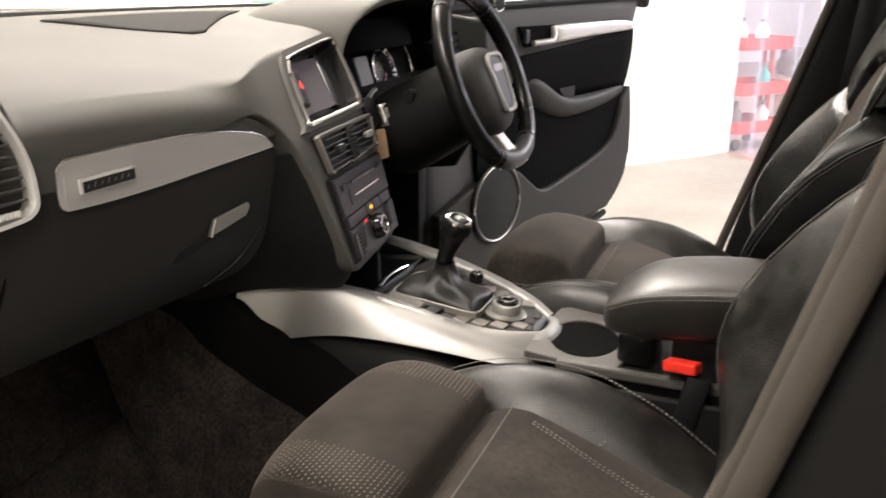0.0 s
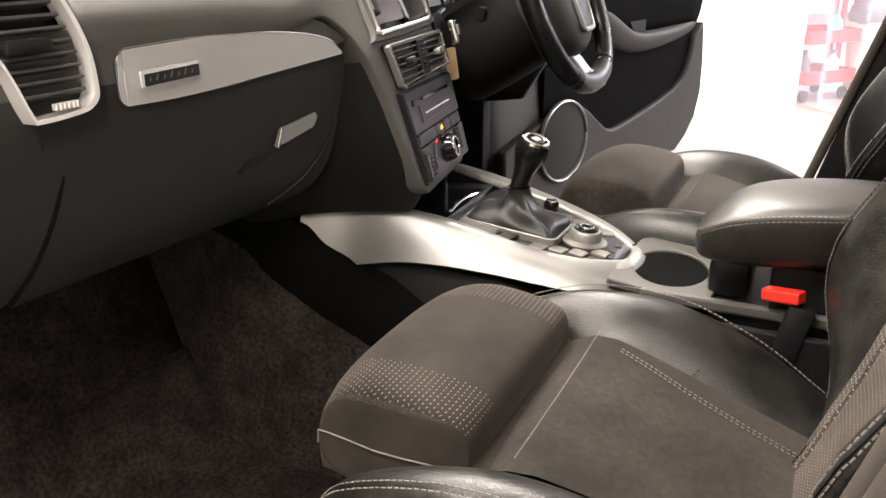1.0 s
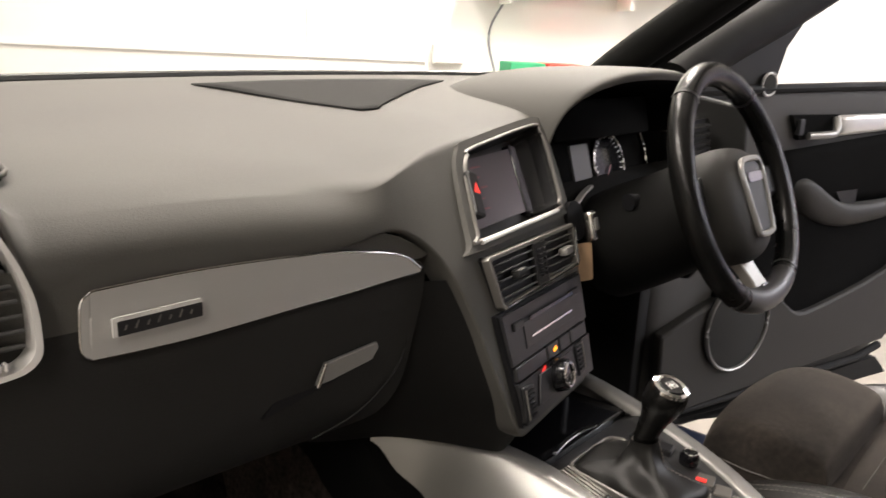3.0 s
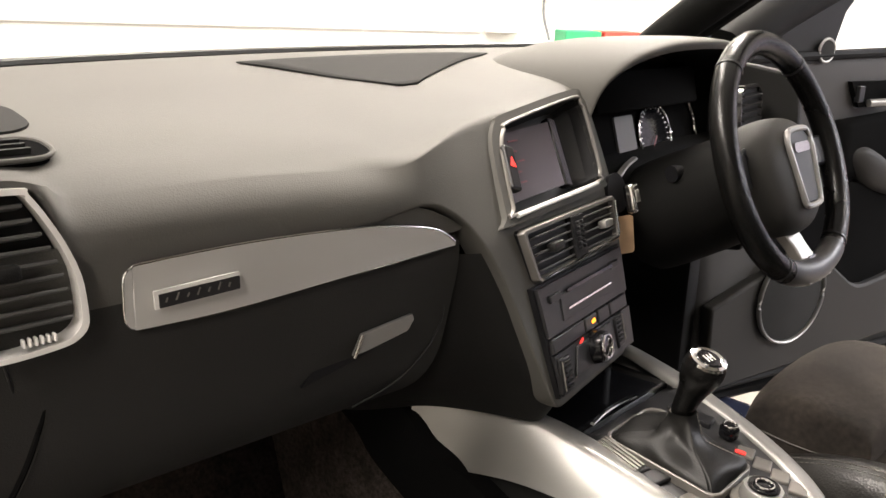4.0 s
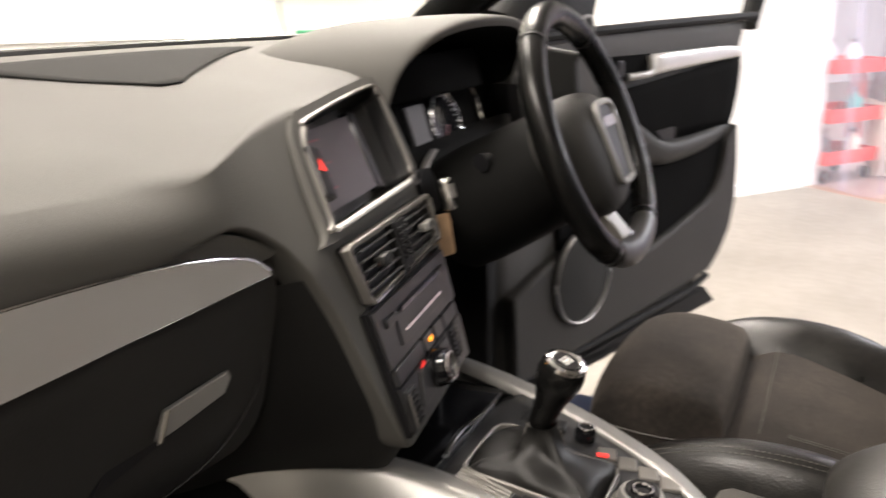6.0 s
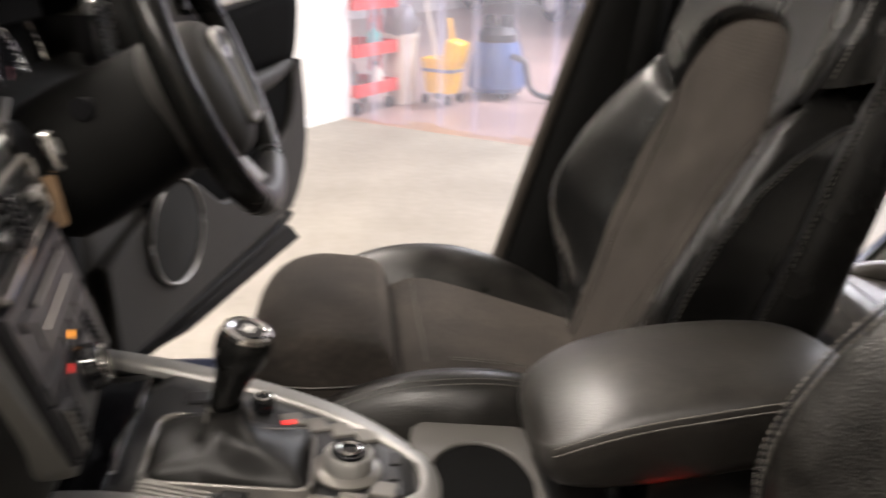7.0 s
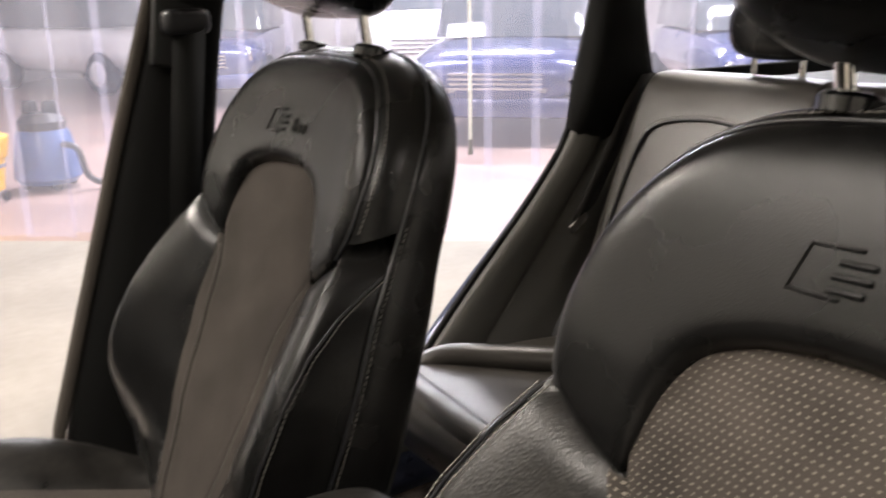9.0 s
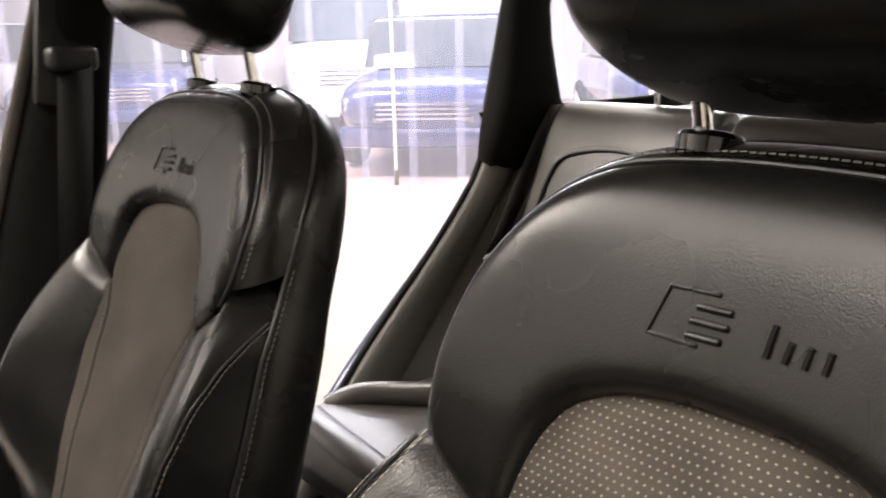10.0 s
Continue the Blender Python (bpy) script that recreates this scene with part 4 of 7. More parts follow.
def side_vent():
    """Outboard passenger vent: slanted frame, slats, slider, wheel."""
    vf = frame_at((-0.612, 0.600, 1.045), (1, -0.08, 0), (0, 0.03, 1))
    outer = [(-0.002, -0.0535), (0.034, -0.0515), (0.047, -0.048), (0.0545, -0.040), (0.0555, -0.027), (0.0535, -0.004), (0.0465, 0.018), (0.037, 0.038), (0.026, 0.056), (0.018, 0.061), (-0.055, 0.062), (-0.064, 0.058), (-0.064, 0.05), (-0.028, -0.004), (-0.010, -0.048)]
    inner = sm([((x - 0.002) * 0.915 + 0.002, y * 0.93) for x, y in outer])
    outer = sm(outer)
    vent = part("side_vent", prism([(x * 0.99, y * 0.99) for x, y in outer], vf @ pose(0, 0, -0.05), 0.03), BLACK, dash, "black outboard air vent", smooth=False)
    part("vent_frame", ring_frame(outer, inner, vf @ pose(0, 0, -0.012), 0.02), BRIGHT, vent, "bright chrome vent frame", bevel=0.002)
    for k in range(9):
        z = -0.034 + 0.0101 * k
        xl = line([(-0.05, -0.004), (-0.012, -0.022), (0.05, -0.058), (0.06, -0.058)], z)
        xr = line([(-0.05, 0.046), (-0.02, 0.047), (0.0, 0.043), (0.02, 0.036), (0.04, 0.026), (0.06, 0.016)], z)
        part("slat", box(xr - xl, 0.0030, 0.014, ((xr + xl) / 2, z, -0.003), (-17, 0, 0), m=vf, bevel=0.0010), SLAT, vent, smooth=False)
    part("slider", box(0.040, 0.011, 0.012, (-0.005, 0.007, 0.009), m=vf, bevel=0.003), HARD, vent)
    bm = bmesh.new()
    for k in range(6):
        box(0.0022, 0.006, 0.006, (0.012 + 0.004 * k, -0.0425, 0.006), m=vf, bm=bm, bevel=0.001)
    part("thumb_wheel", bm, BRIGHT, vent, "ribbed satin thumb wheel", smooth=False)


side_vent()
# defroster outlet above the side vent
df = frame_at((-0.600, 0.688, 1.1125), (1, -0.04, 0), (0, 1, 0.16))
de = part("defroster_outlet", prism(round_rect(0.13, 0.046, 0.018), df @ pose(0, 0, -0.006), 0.0075), FELT_SHADE, dash, "black defroster outlet")
part("outlet_rim", tube([df @ Vector((x, y, 0.0015)) for x, y in round_rect(0.134, 0.050, 0.020)], 0.0022, closed=True), SOFT, dash)
for k in range(3):
    part("slat", box(0.1, 0.003, 0.006, (0, -0.011 + 0.011 * k, 0.003), m=df), HARD, de, smooth=False)
part("tweeter_grille", prism(round_rect(0.11, 0.09, 0.03), frame_at((-0.572, 0.778, 1.1235), (1, -0.05, 0), (0, 1, 0.14)), 0.003), GRILLE, dash, "dark tweeter grille")
# end cap at the passenger door side
cap = [(0.60, 1.115), (0.61, 1.10), (0.60, 0.985), (0.612, 0.94), (0.63, 0.86), (0.68, 0.78), (0.98, 0.74), (0.98, 1.12), (0.86, 1.145), (0.70, 1.13)]
part("end_cap", prism(cap, frame_at((-0.722, 0, 0), (0, 1, 0), (0, 0, 1)), 0.02), HARD, dash, "hard black end cap", bevel=0.006, smooth=False)
part("end_cap", prism(cap, frame_at((0.742, 0, 0), (0, 1, 0), (0, 0, 1)), 0.02), HARD, dash, "hard black end cap", bevel=0.006, smooth=False)

# driver side: panel below the hood, outboard vent
low = []
for y, z in ((0.10, 1.015), (0.06, 1.005), (0.045, 0.99), (0.042, 0.97), (0.045, 0.94), (0.05, 0.91), (0.06, 0.875), (0.08, 0.858), (0.14, 0.850), (0.40, 0.845)):
    low.append([(x, 0.62 + y - table([(0.14, 0.02), (0.3, 0.0), (0.72, 0.0)], x), z) for x in (0.135, 0.15, 0.2, 0.3, 0.4, 0.5, 0.6, 0.66, 0.70)])
part("knee_panel", grid(low), PILLAR, dash, "hard black knee panel", subsurf=1)
part("footwell_panel", grid([[(x, y, z) for y, x, z in ((0.600, 0.150, zz), (0.615, 0.190, zz), (0.66, 0.212, zz), (0.80, 0.222, zz), (1.0, 0.226, zz))] for zz in (0.90, 0.85, 0.78, 0.70, 0.60)]), HARD, dash, "black panel beside the stack", solid=0.006)
ov = frame_at((0.655, 0.665, 1.05), (1, 0.08, 0), (0, 0.1, 1))
vent = part("side_vent", prism(round_rect(0.10, 0.095, 0.02), ov @ pose(0, 0, -0.02), 0.025), BLACK, dash, "black outboard air vent")
part("vent_frame", ring_frame(round_rect(0.108, 0.102, 0.022), round_rect(0.096, 0.09, 0.018), ov, 0.012), CHROME, vent, "satin chrome vent frame")
for k in range(6):
    part("slat", box(0.09, 0.003, 0.014, (0, -0.034 + 0.0135 * k, 0.008), (20, 0, 0), m=ov), HARD, vent, smooth=False)

# ---------- centre stack ----------
stack = thing("centre_stack", (0.01, 0.62, 0.8), "dark centre stack with screen, vents, player and climate controls", "control panel")
flank, wall = [], []
for z, xb, yb in ((0.768, -0.140, 0.668), (0.80, -0.170, 0.648), (0.84, -0.183, 0.634), (0.90, -0.200, 0.614), (0.95, -0.212, 0.600), (0.985, -0.222, 0.590)):
    xl = line([(b, a) for a, b in reversed(CREASE[7:18])], z)
    yl = face_y(xl, z) + (0.035 if z < 0.79 else 0.004)
    flank.append([(xl + 0.012, yl + 0.006, z), (xl - 0.001, yl + 0.005, z), (mixv(xl, xb, 0.3), mixv(yl + 0.006, yb, 0.42), z), (mixv(xl, xb, 0.65), mixv(yl + 0.006, yb, 0.76) , z), (xb, yb + 0.004, z), (xb - 0.03, yb + 0.018, z), (xb - 0.08, yb + 0.055, z)])
for z, xr in ((0.795, 0.116), (0.81, 0.126), (0.86, 0.134), (0.92, 0.142), (0.995, 0.150), (1.05, 0.160), (1.10, 0.172)):
    wall.append([(xr - 0.01, face_y(xr, z) + 0.004, z), (xr + 0.001, face_y(xr, z) + 0.006, z), (xr + 0.004, face_y(xr, z) + 0.08, z), (xr + 0.006, face_y(xr, z) + 0.2, z)])
part("flank", grid(flank), HARD, stack, "hard black stack flank", subsurf=2)
part("flank", grid(wall), HARD, stack, "hard black stack flank", subsurf=1)
bm = box(0.22, 0.14, 0.02, (0.02, 0.64, 0.790))
part("stack_base", bm, BLACK, stack, smooth=False)

# screen hood: frame of the recess, screen set deep inside
outer, inner = BEZEL_OUT, BEZEL_IN
part("bezel_surround", ring_frame(sm([(x * 1.02 - 0.001, y * 1.03 - 0.001) for x, y in outer]), sm(inner), S2 @ pose(0, 0, -0.006), 0.0085), SOFT, stack, "soft grey surround")
part("screen_bezel", tube([S2 @ Vector((x, y, 0.0035)) for x, y in sm([(x * 0.985, y * 0.99 + 0.0005) for x, y in inner])], 0.0026, closed=True, flat=0.8), SATIN_DARK, stack, "thin dark satin screen bezel")
part("bezel_sill", tube([S2 @ Vector((x, y, 0.0042)) for x, y in ((-0.116, -0.004), (-0.06, -0.0025), (0.03, -0.0005), (0.094, 0.0015))], 0.0034, flat=0.8), BRIGHT, stack, "bright satin sill of the screen bezel")
well = bmesh.new()
inner = sm(BEZEL_IN)
deep = [(x * 0.86 + 0.004, y * 0.92 + 0.004) for x, y in inner]
grid([[S2 @ Vector((x, y, 0.0)) for x, y in inner], [S2 @ Vector((x, y, -0.02)) for x, y in inner], [S2 @ Vector((x, y, -0.034)) for x, y in deep]], wrap=True, bm=well)
well.faces.new([well.verts.new(S2 @ Vector((x, y, -0.036))) for x, y in deep])
part("screen_well", well, STACK, stack, "dark screen well")
scr = S2 @ pose(0, 0, -0.012)
sc = part("screen", prism([(-0.088, 0.011), (0.036, 0.014), (0.060, 0.093), (-0.066, 0.088)], scr, 0.004), SCREEN, stack, "dim grey display", smooth=False)
bm = bmesh.new()
for k, w in enumerate((0.022, 0.014, 0.026, 0.012, 0.018)):
    box(w, 0.0020, 0.0006, (-0.052 + w / 2 - 0.003 * k, 0.078 - 0.012 * k, 0.0045), bm=bm, m=scr)
part("menu_bars", bm, TEXT_RED, sc, smooth=False)
part("screen_edge", box(0.016, 0.090, 0.012, (0.057, 0.053, 0.0), (0, 0, -16), m=scr, bevel=0.002), GLOSS, stack, smooth=False)
hz = part("hazard_switch", box(0.018, 0.052, 0.012, (-0.0905, 0.046, 0.0030), (0, 0, -20), m=S2, bevel=0.003), BLACK, stack, "black hazard switch with a red triangle", smooth=False)
part("hazard_triangle", prism([(-0.0052, -0.006), (0.0052, -0.006), (0.0, 0.006)], S2 @ pose(-0.0890, 0.052, 0.0092, 0, 0, -20), 0.0006), RED_LIT, hz, "lit red triangle", smooth=False)


def centre_vents():
    out = [(-0.128, 0.002), (-0.124, 0.005), (0.112, 0.006), (0.117, 0.002), (0.117, -0.044), (0.112, -0.049), (-0.106, -0.055), (-0.112, -0.051)]
    inn = [(-0.121, -0.002), (-0.119, 0.0), (0.108, 0.001), (0.110, -0.001), (0.110, -0.042), (0.108, -0.044), (-0.104, -0.050), (-0.107, -0.048)]
    v = part("centre_vents", prism([(x * 0.99, y * 0.98) for x, y in out], S1 @ pose(0, 0, -0.010), 0.010), BLACK, stack, "pair of black centre air vents", smooth=False)
    part("vent_frame", ring_frame(out, inn, S1 @ pose(0, 0, -0.002), 0.009), SATIN_DARK, v, "dark satin vent frame", bevel=0.0015)
    part("frame_edge", tube([S1 @ Vector((x, y, 0.0075)) for x, y in ((-0.105, -0.0525), (0.0, -0.0495), (0.109, -0.0465), (0.1135, -0.042), (0.1135, 0.0)) ], 0.0018), CHROME, v, "bright chrome edge of the vent frame")
    for x0, x1 in ((-0.105, -0.018), (0.018, 0.106)):
        for k in range(5):
            part("slat", box(x1 - x0, 0.0022, 0.010, ((x0 + x1) / 2, -0.007 - 0.0092 * k, 0.002), (-20, 0, 0), m=S1, bevel=0.0009), SLAT, v, smooth=False)
        part("slider", box(0.026, 0.010, 0.012, ((x0 + x1) / 2 + (0.012 if x0 > 0 else -0.004), -0.023, 0.009), m=S1, bevel=0.003), SATIN if x0 > 0 else HARD, v)
    part("divider", box(0.034, 0.05, 0.014, (0.0, -0.024, 0.001), m=S1, bevel=0.002), HARD, v, smooth=False)
    bm = bmesh.new()
    for k in range(6):
        for x in (-0.006, 0.006):
            box(0.005, 0.0035, 0.006, (x, -0.008 - 0.0058 * k, 0.009), m=S1, bm=bm, bevel=0.0008)
    part("thumb_wheel", bm, BLACK, v, smooth=False)


centre_vents()
# dark base plate under the controls
part("base_plate", prism([(-0.121, -0.058), (0.120, -0.058), (0.118, -0.187), (-0.098, -0.187)], S1 @ pose(0, 0, -0.006), 0.007), BLACK, stack, smooth=False)
# player
pl = part("player", prism([(-0.116, -0.0605), (0.116, -0.0605), (0.116, -0.1165), (-0.107, -0.1165)], S1 @ pose(0, 0, -0.002), 0.007), STACK, stack, "dark player with a disc slot", smooth=False)
part("disc_slot", box(0.13, 0.004, 0.002, (0.01, -0.076, 0.0075), (0, 0, 0), m=S1), GLOSS, pl, smooth=False)
part("slot_trim", box(0.122, 0.0022, 0.002, (0.004, -0.0955, 0.0075), m=S1), CHROME, pl, "thin chrome line", smooth=False)
for x in (-0.083, 0.084):
    part("eject_button", box(0.026, 0.009, 0.004, (x, -0.077, 0.006), m=S1, bevel=0.0015), BLACK, pl, smooth=False)
part("slot_cover", box(0.148, 0.030, 0.002, (0.004, -0.092, 0.0055), m=S1, bevel=0.001), STACK, pl, smooth=False)
# switch row
for x, w in ((-0.062, 0.084), (-0.001, 0.034), (0.036, 0.034), (0.082, 0.054)):
    part("switch", box(w - 0.002, 0.0165, 0.010, (x, -0.127, 0.001), m=S1, bevel=0.0015), STACK, stack, "dark blank switch", smooth=False)
part("switch_light", box(0.009, 0.004, 0.001, (0.003, -0.1265, 0.0066), (0, 0, 8), m=S1), AMBER_LIT, stack, "lit amber light", smooth=False)
# climate panel
cp = part("climate_panel", prism([(-0.103, -0.1375), (0.116, -0.1375), (0.114, -0.185), (-0.095, -0.185)], S1 @ pose(0, 0, -0.002), 0.007), STACK, stack, "dark climate control panel", smooth=False)
part("climate_plate", prism([(-0.052, -0.016), (-0.040, 0.016), (0.056, 0.018), (0.066, -0.014)], S1 @ pose(-0.010, -0.158, 0.0048), 0.003), STACK, cp, bevel=0.001, smooth=False)
kb = part("climate_knob", lathe([(0.001, 0.0), (0.0205, 0.0), (0.0205, 0.004), (0.018, 0.016), (0.016, 0.0175), (0.001, 0.0175)], S1 @ pose(-0.003, -0.156, 0.004), 32), GLOSS, stack, "black climate knob with a chrome ring")
part("knob_ring", tube([S1 @ Vector((-0.003 + 0.0135 * math.cos(a), -0.156 + 0.0135 * math.sin(a), 0.0222)) for a in [2 * math.pi * k / 32 for k in range(32)]], 0.0018, closed=True), CHROME, kb)
part("climate_light", box(0.010, 0.0035, 0.001, (-0.034, -0.1405, 0.0056), (0, 0, 25), m=S1), RED_LIT, cp, "lit red temperature mark", smooth=False)
part("climate_light", box(0.005, 0.0035, 0.001, (-0.008, -0.1425, 0.0082), (0, 0, 0), m=S1), RED_LIT, cp, "lit red temperature mark", smooth=False)
for x, mirror in ((-0.086, 1), (0.074, -1)):
    rk = part("ribbed_switch", box(0.026, 0.040, 0.008, (x, -0.163 if mirror > 0 else -0.158, 0.004), (0, 0, -4 * mirror), m=S1, bevel=0.002), BLACK, cp, smooth=False)
    for k in range(6):
        part("rib", box(0.012, 0.0022, 0.004, (x + 0.004 * mirror, -0.149 - 0.0055 * k + (0 if mirror > 0 else 0.007), 0.008), m=S1), HARD, rk, smooth=False)
    part("switch_edge", box(0.002, 0.034, 0.003, (x - 0.008 * mirror, -0.163 if mirror > 0 else -0.156, 0.008), m=S1, bevel=0.001), SATIN_DARK, rk, smooth=False)

# ignition with key and tag
ig = thing("ignition_key", (0.145, 0.59, 0.985), "silver key fob in the ignition with a cardboard tag", "key")
kf = frame_at((0.150, 0.582, 0.990), (1, 0.1, 0), (0, 0.3, 1))
part("socket", lathe([(0.001, 0), (0.024, 0), (0.026, 0.012), (0.001, 0.012)], kf @ pose(0, 0.01, -0.03), 24), BLACK, ig)
part("fob", box(0.020, 0.038, 0.015, (0.002, 0, 0), m=kf, bevel=0.005, seg=3), CHROME, ig, "bright silver key fob")
part("fob_button", box(0.010, 0.016, 0.003, (0.002, 0.002, 0.0075), m=kf, bevel=0.0012), SATIN, ig)
part("tag", prism(round_rect(0.028, 0.050, 0.004), frame_at((0.152, 0.590, 0.940), (0.9, -0.55, 0.1), (0.12, 0.05, 1)), 0.0012), TAG, ig, "brown cardboard tag", smooth=False)
# stalk end and lower bezel beside the column
alone("light_stalk", tube([(0.31, 0.56, 1.02), (0.265, 0.575, 1.012), (0.245, 0.580, 1.010)], [0.007, 0.008, 0.012], seg=12), BLACK, "black column stalk with a ribbed end", "stalk")
part("cluster_shelf", tube(smooth_path([(0.152, 0.645, 1.000), (0.175, 0.640, 0.990), (0.21, 0.645, 0.994), (0.26, 0.660, 1.006), (0.31, 0.675, 1.010)], 6), 0.005, flat=0.6), SATIN, dash, "satin silver trim under the cluster")

# ---------- steering wheel ----------
WC = Vector((0.327, 0.462, 1.037))
WF = frame_at(WC, (1, 0.0, 0.0), (0, 0.375, 0.927))
wheel = thing("steering_wheel", WC, "black leather flat-bottomed steering wheel with silver accents", "steering wheel")
RIM = 0.159
HUB = pose(0.004, 0, 0.020)


def rim_point(a):
    x, y = RIM * 1.02 * math.cos(a), RIM * math.sin(a)
    return x * (1 + 0.05 * max(0.0, -math.sin(a)) ** 2 * abs(math.cos(a))), y * (1 - 0.06 * max(0.0, -math.sin(a)) ** 4)


part("rim", tube([WF @ Vector((*rim_point(2 * math.pi * k / 72), 0)) for k in range(72)], 0.0165, closed=True, seg=14, up=tuple(WF.col[2][:3])), LEATHER, wheel, "black leather rim")
lowarc = [WF @ Vector((*rim_point(a), 0)) for a in [radians(270 - 30 + 60 * k / 14) for k in range(15)]]
part("rim_inlay", tube(lowarc, 0.0172, seg=14, up=tuple(WF.col[2][:3])), STACK, wheel, "smooth black leather lower rim")
for a in (radians(52), radians(128), radians(305), radians(235)):
    part("rim_joint", tube([WF @ Vector((*rim_point(a + d), 0)) for d in (-0.012, 0.012)], 0.0174, seg=14, up=tuple(WF.col[2][:3])), BLACK, wheel)
hubrows = []
for dz, s in ((-0.10, 0.80), (-0.065, 1.0), (-0.030, 1.0), (-0.012, 0.90), (-0.003, 0.70), (0.001, 0.40)):
    row = []
    for x, y in ((0.0, 0.078), (0.045, 0.072), (0.078, 0.045), (0.092, 0.012), (0.086, -0.03), (0.066, -0.075), (0.036, -0.100), (0.0, -0.105), (-0.036, -0.100), (-0.066, -0.075), (-0.086, -0.03), (-0.092, 0.012), (-0.078, 0.045), (-0.045, 0.072)):
        row.append(WF @ HUB @ Vector((x * s, y * s * 0.9 - 0.008, dz)))
    hubrows.append(row)
part("airbag_cover", grid(hubrows, wrap=True, cap=True), DOOR_CARD, wheel, "dark grey airbag cover", subsurf=2)
shield = [(-0.034, 0.038), (-0.022, 0.046), (0.022, 0.046), (0.034, 0.038), (0.036, 0.02), (0.026, -0.044), (0.018, -0.054), (-0.018, -0.054), (-0.026, -0.044), (-0.036, 0.02)]
part("shield", prism([(x * 0.94, y * 0.94) for x, y in shield], WF @ HUB @ pose(0, -0.010, -0.004), 0.006), STACK, wheel, "dark shield plate", bevel=0.001)
part("shield_frame", tube([WF @ HUB @ Vector((x, y - 0.010, 0.002)) for x, y in sm(shield, 3)], 0.0042, closed=True), SATIN, wheel, "satin silver shield frame")
part("emblem", prism(round_rect(0.048, 0.013, 0.0064), WF @ HUB @ pose(0, 0.012, 0.002), 0.003), CHROME, wheel, "plain chrome emblem")
for sx in (-1, 1):
    part("spoke", grid([[WF @ Vector((sx * x, y, z)) for x, y, z in ((0.070, 0.022, -0.035), (0.070, 0.030, -0.015), (0.070, -0.028, -0.015), (0.070, -0.034, -0.035))],
                        [WF @ Vector((sx * x, y, z)) for x, y, z in ((0.120, 0.018, -0.024), (0.120, 0.022, -0.008), (0.120, -0.020, -0.008), (0.120, -0.026, -0.024))],
                        [WF @ Vector((sx * x, y, z)) for x, y, z in ((0.172, 0.020, -0.010), (0.172, 0.024, 0.004), (0.172, -0.022, 0.004), (0.172, -0.026, -0.010))]], wrap=True, cap=True), BLACK, wheel, bevel=0.004)
    part("switch_pad", prism(round_rect(0.036, 0.034, 0.009), WF @ pose(sx * 0.098, 0.004, -0.010 if sx > 0 else -0.020), 0.007), BLACK, wheel, "small black switch pad", bevel=0.0015)
    part("switch_frame", tube([WF @ Vector((sx * 0.098 + x, y + 0.004, -0.0035 if sx > 0 else -0.0135)) for x, y in round_rect(0.037, 0.035, 0.009)], 0.0018, closed=True), SATIN if sx > 0 else BLACK, wheel)
part("lower_spoke", grid([[WF @ Vector((x, y, z)) for x, z in ((-w, h - 0.016), (-w, h), (w, h), (w, h - 0.016))] for y, w, h in ((-0.080, 0.024, -0.020), (-0.115, 0.019, -0.006), (-0.150, 0.024, 0.006), (-0.163, 0.042, 0.010))], wrap=True, cap=True), SATIN_DARK, wheel, "satin grey lower spoke", bevel=0.002)
part("spoke_badge", prism(round_rect(0.018, 0.012, 0.001), WF @ pose(0, -0.136, 0.0025), 0.0025), CHROME, wheel, smooth=False)
# column shroud
rows = []
for k, (dz, s) in enumerate(((-0.035, 0.86), (-0.05, 0.95), (-0.10, 1.0), (-0.17, 1.05), (-0.24, 1.1))):
    rows.append([WF @ Vector((0.088 * s * math.cos(a), 0.078 * s * math.sin(a) - 0.010 - 0.05 * k * 0.15, dz)) for a in [2 * math.pi * j / 20 for j in range(20)]])
alone("steering_column", grid(rows, wrap=True, cap=True), PILLAR, "black plastic steering column shroud behind the wheel", "steering column", subsurf=1)

# ---------- centre console ----------
con = thing("centre_console", (0.05, 0.35, 0.45), "centre console with satin silver surround and black panel", "console")
# left flank of the surround: (y, outer x, outer z, crest x, crest z, inner x, inner z)
left = [(0.695, -0.128, 0.752, -0.118, 0.764, -0.095, 0.765), (0.665, -0.118, 0.700, -0.100, 0.768, -0.070, 0.766), (0.640, -0.110, 0.690, -0.085, 0.769, -0.05, 0.764), (0.60, -0.106, 0.700, -0.074, 0.770, -0.040, 0.762),
        (0.55, -0.104, 0.711, -0.066, 0.766, -0.026, 0.755), (0.50, -0.101, 0.714, -0.062, 0.758, -0.022, 0.748), (0.44, -0.096, 0.712, -0.060, 0.746, -0.034, 0.740), (0.38, -0.090, 0.707, -0.060, 0.732, -0.044, 0.731),
        (0.33, -0.084, 0.701, -0.058, 0.722, -0.042, 0.726), (0.29, -0.074, 0.695, -0.050, 0.714, -0.026, 0.722), (0.262, -0.056, 0.690, -0.036, 0.706, -0.004, 0.720)]
rows = [[(ox - 0.004, y, oz - 0.006), (ox, y, oz), (mixv(ox, cx, 0.5) - 0.004, y, mixv(oz, cz, 0.5)), (cx - 0.008, y, cz - 0.008), (cx, y, cz), (mixv(cx, ix, 0.5), y, mixv(cz, iz, 0.5) + 0.001), (ix, y, iz), (ix + 0.002, y, iz - 0.010)] for y, ox, oz, cx, cz, ix, iz in left]
part("side_trim", grid(rows), SATIN, con, "satin silver side trim", subsurf=2)
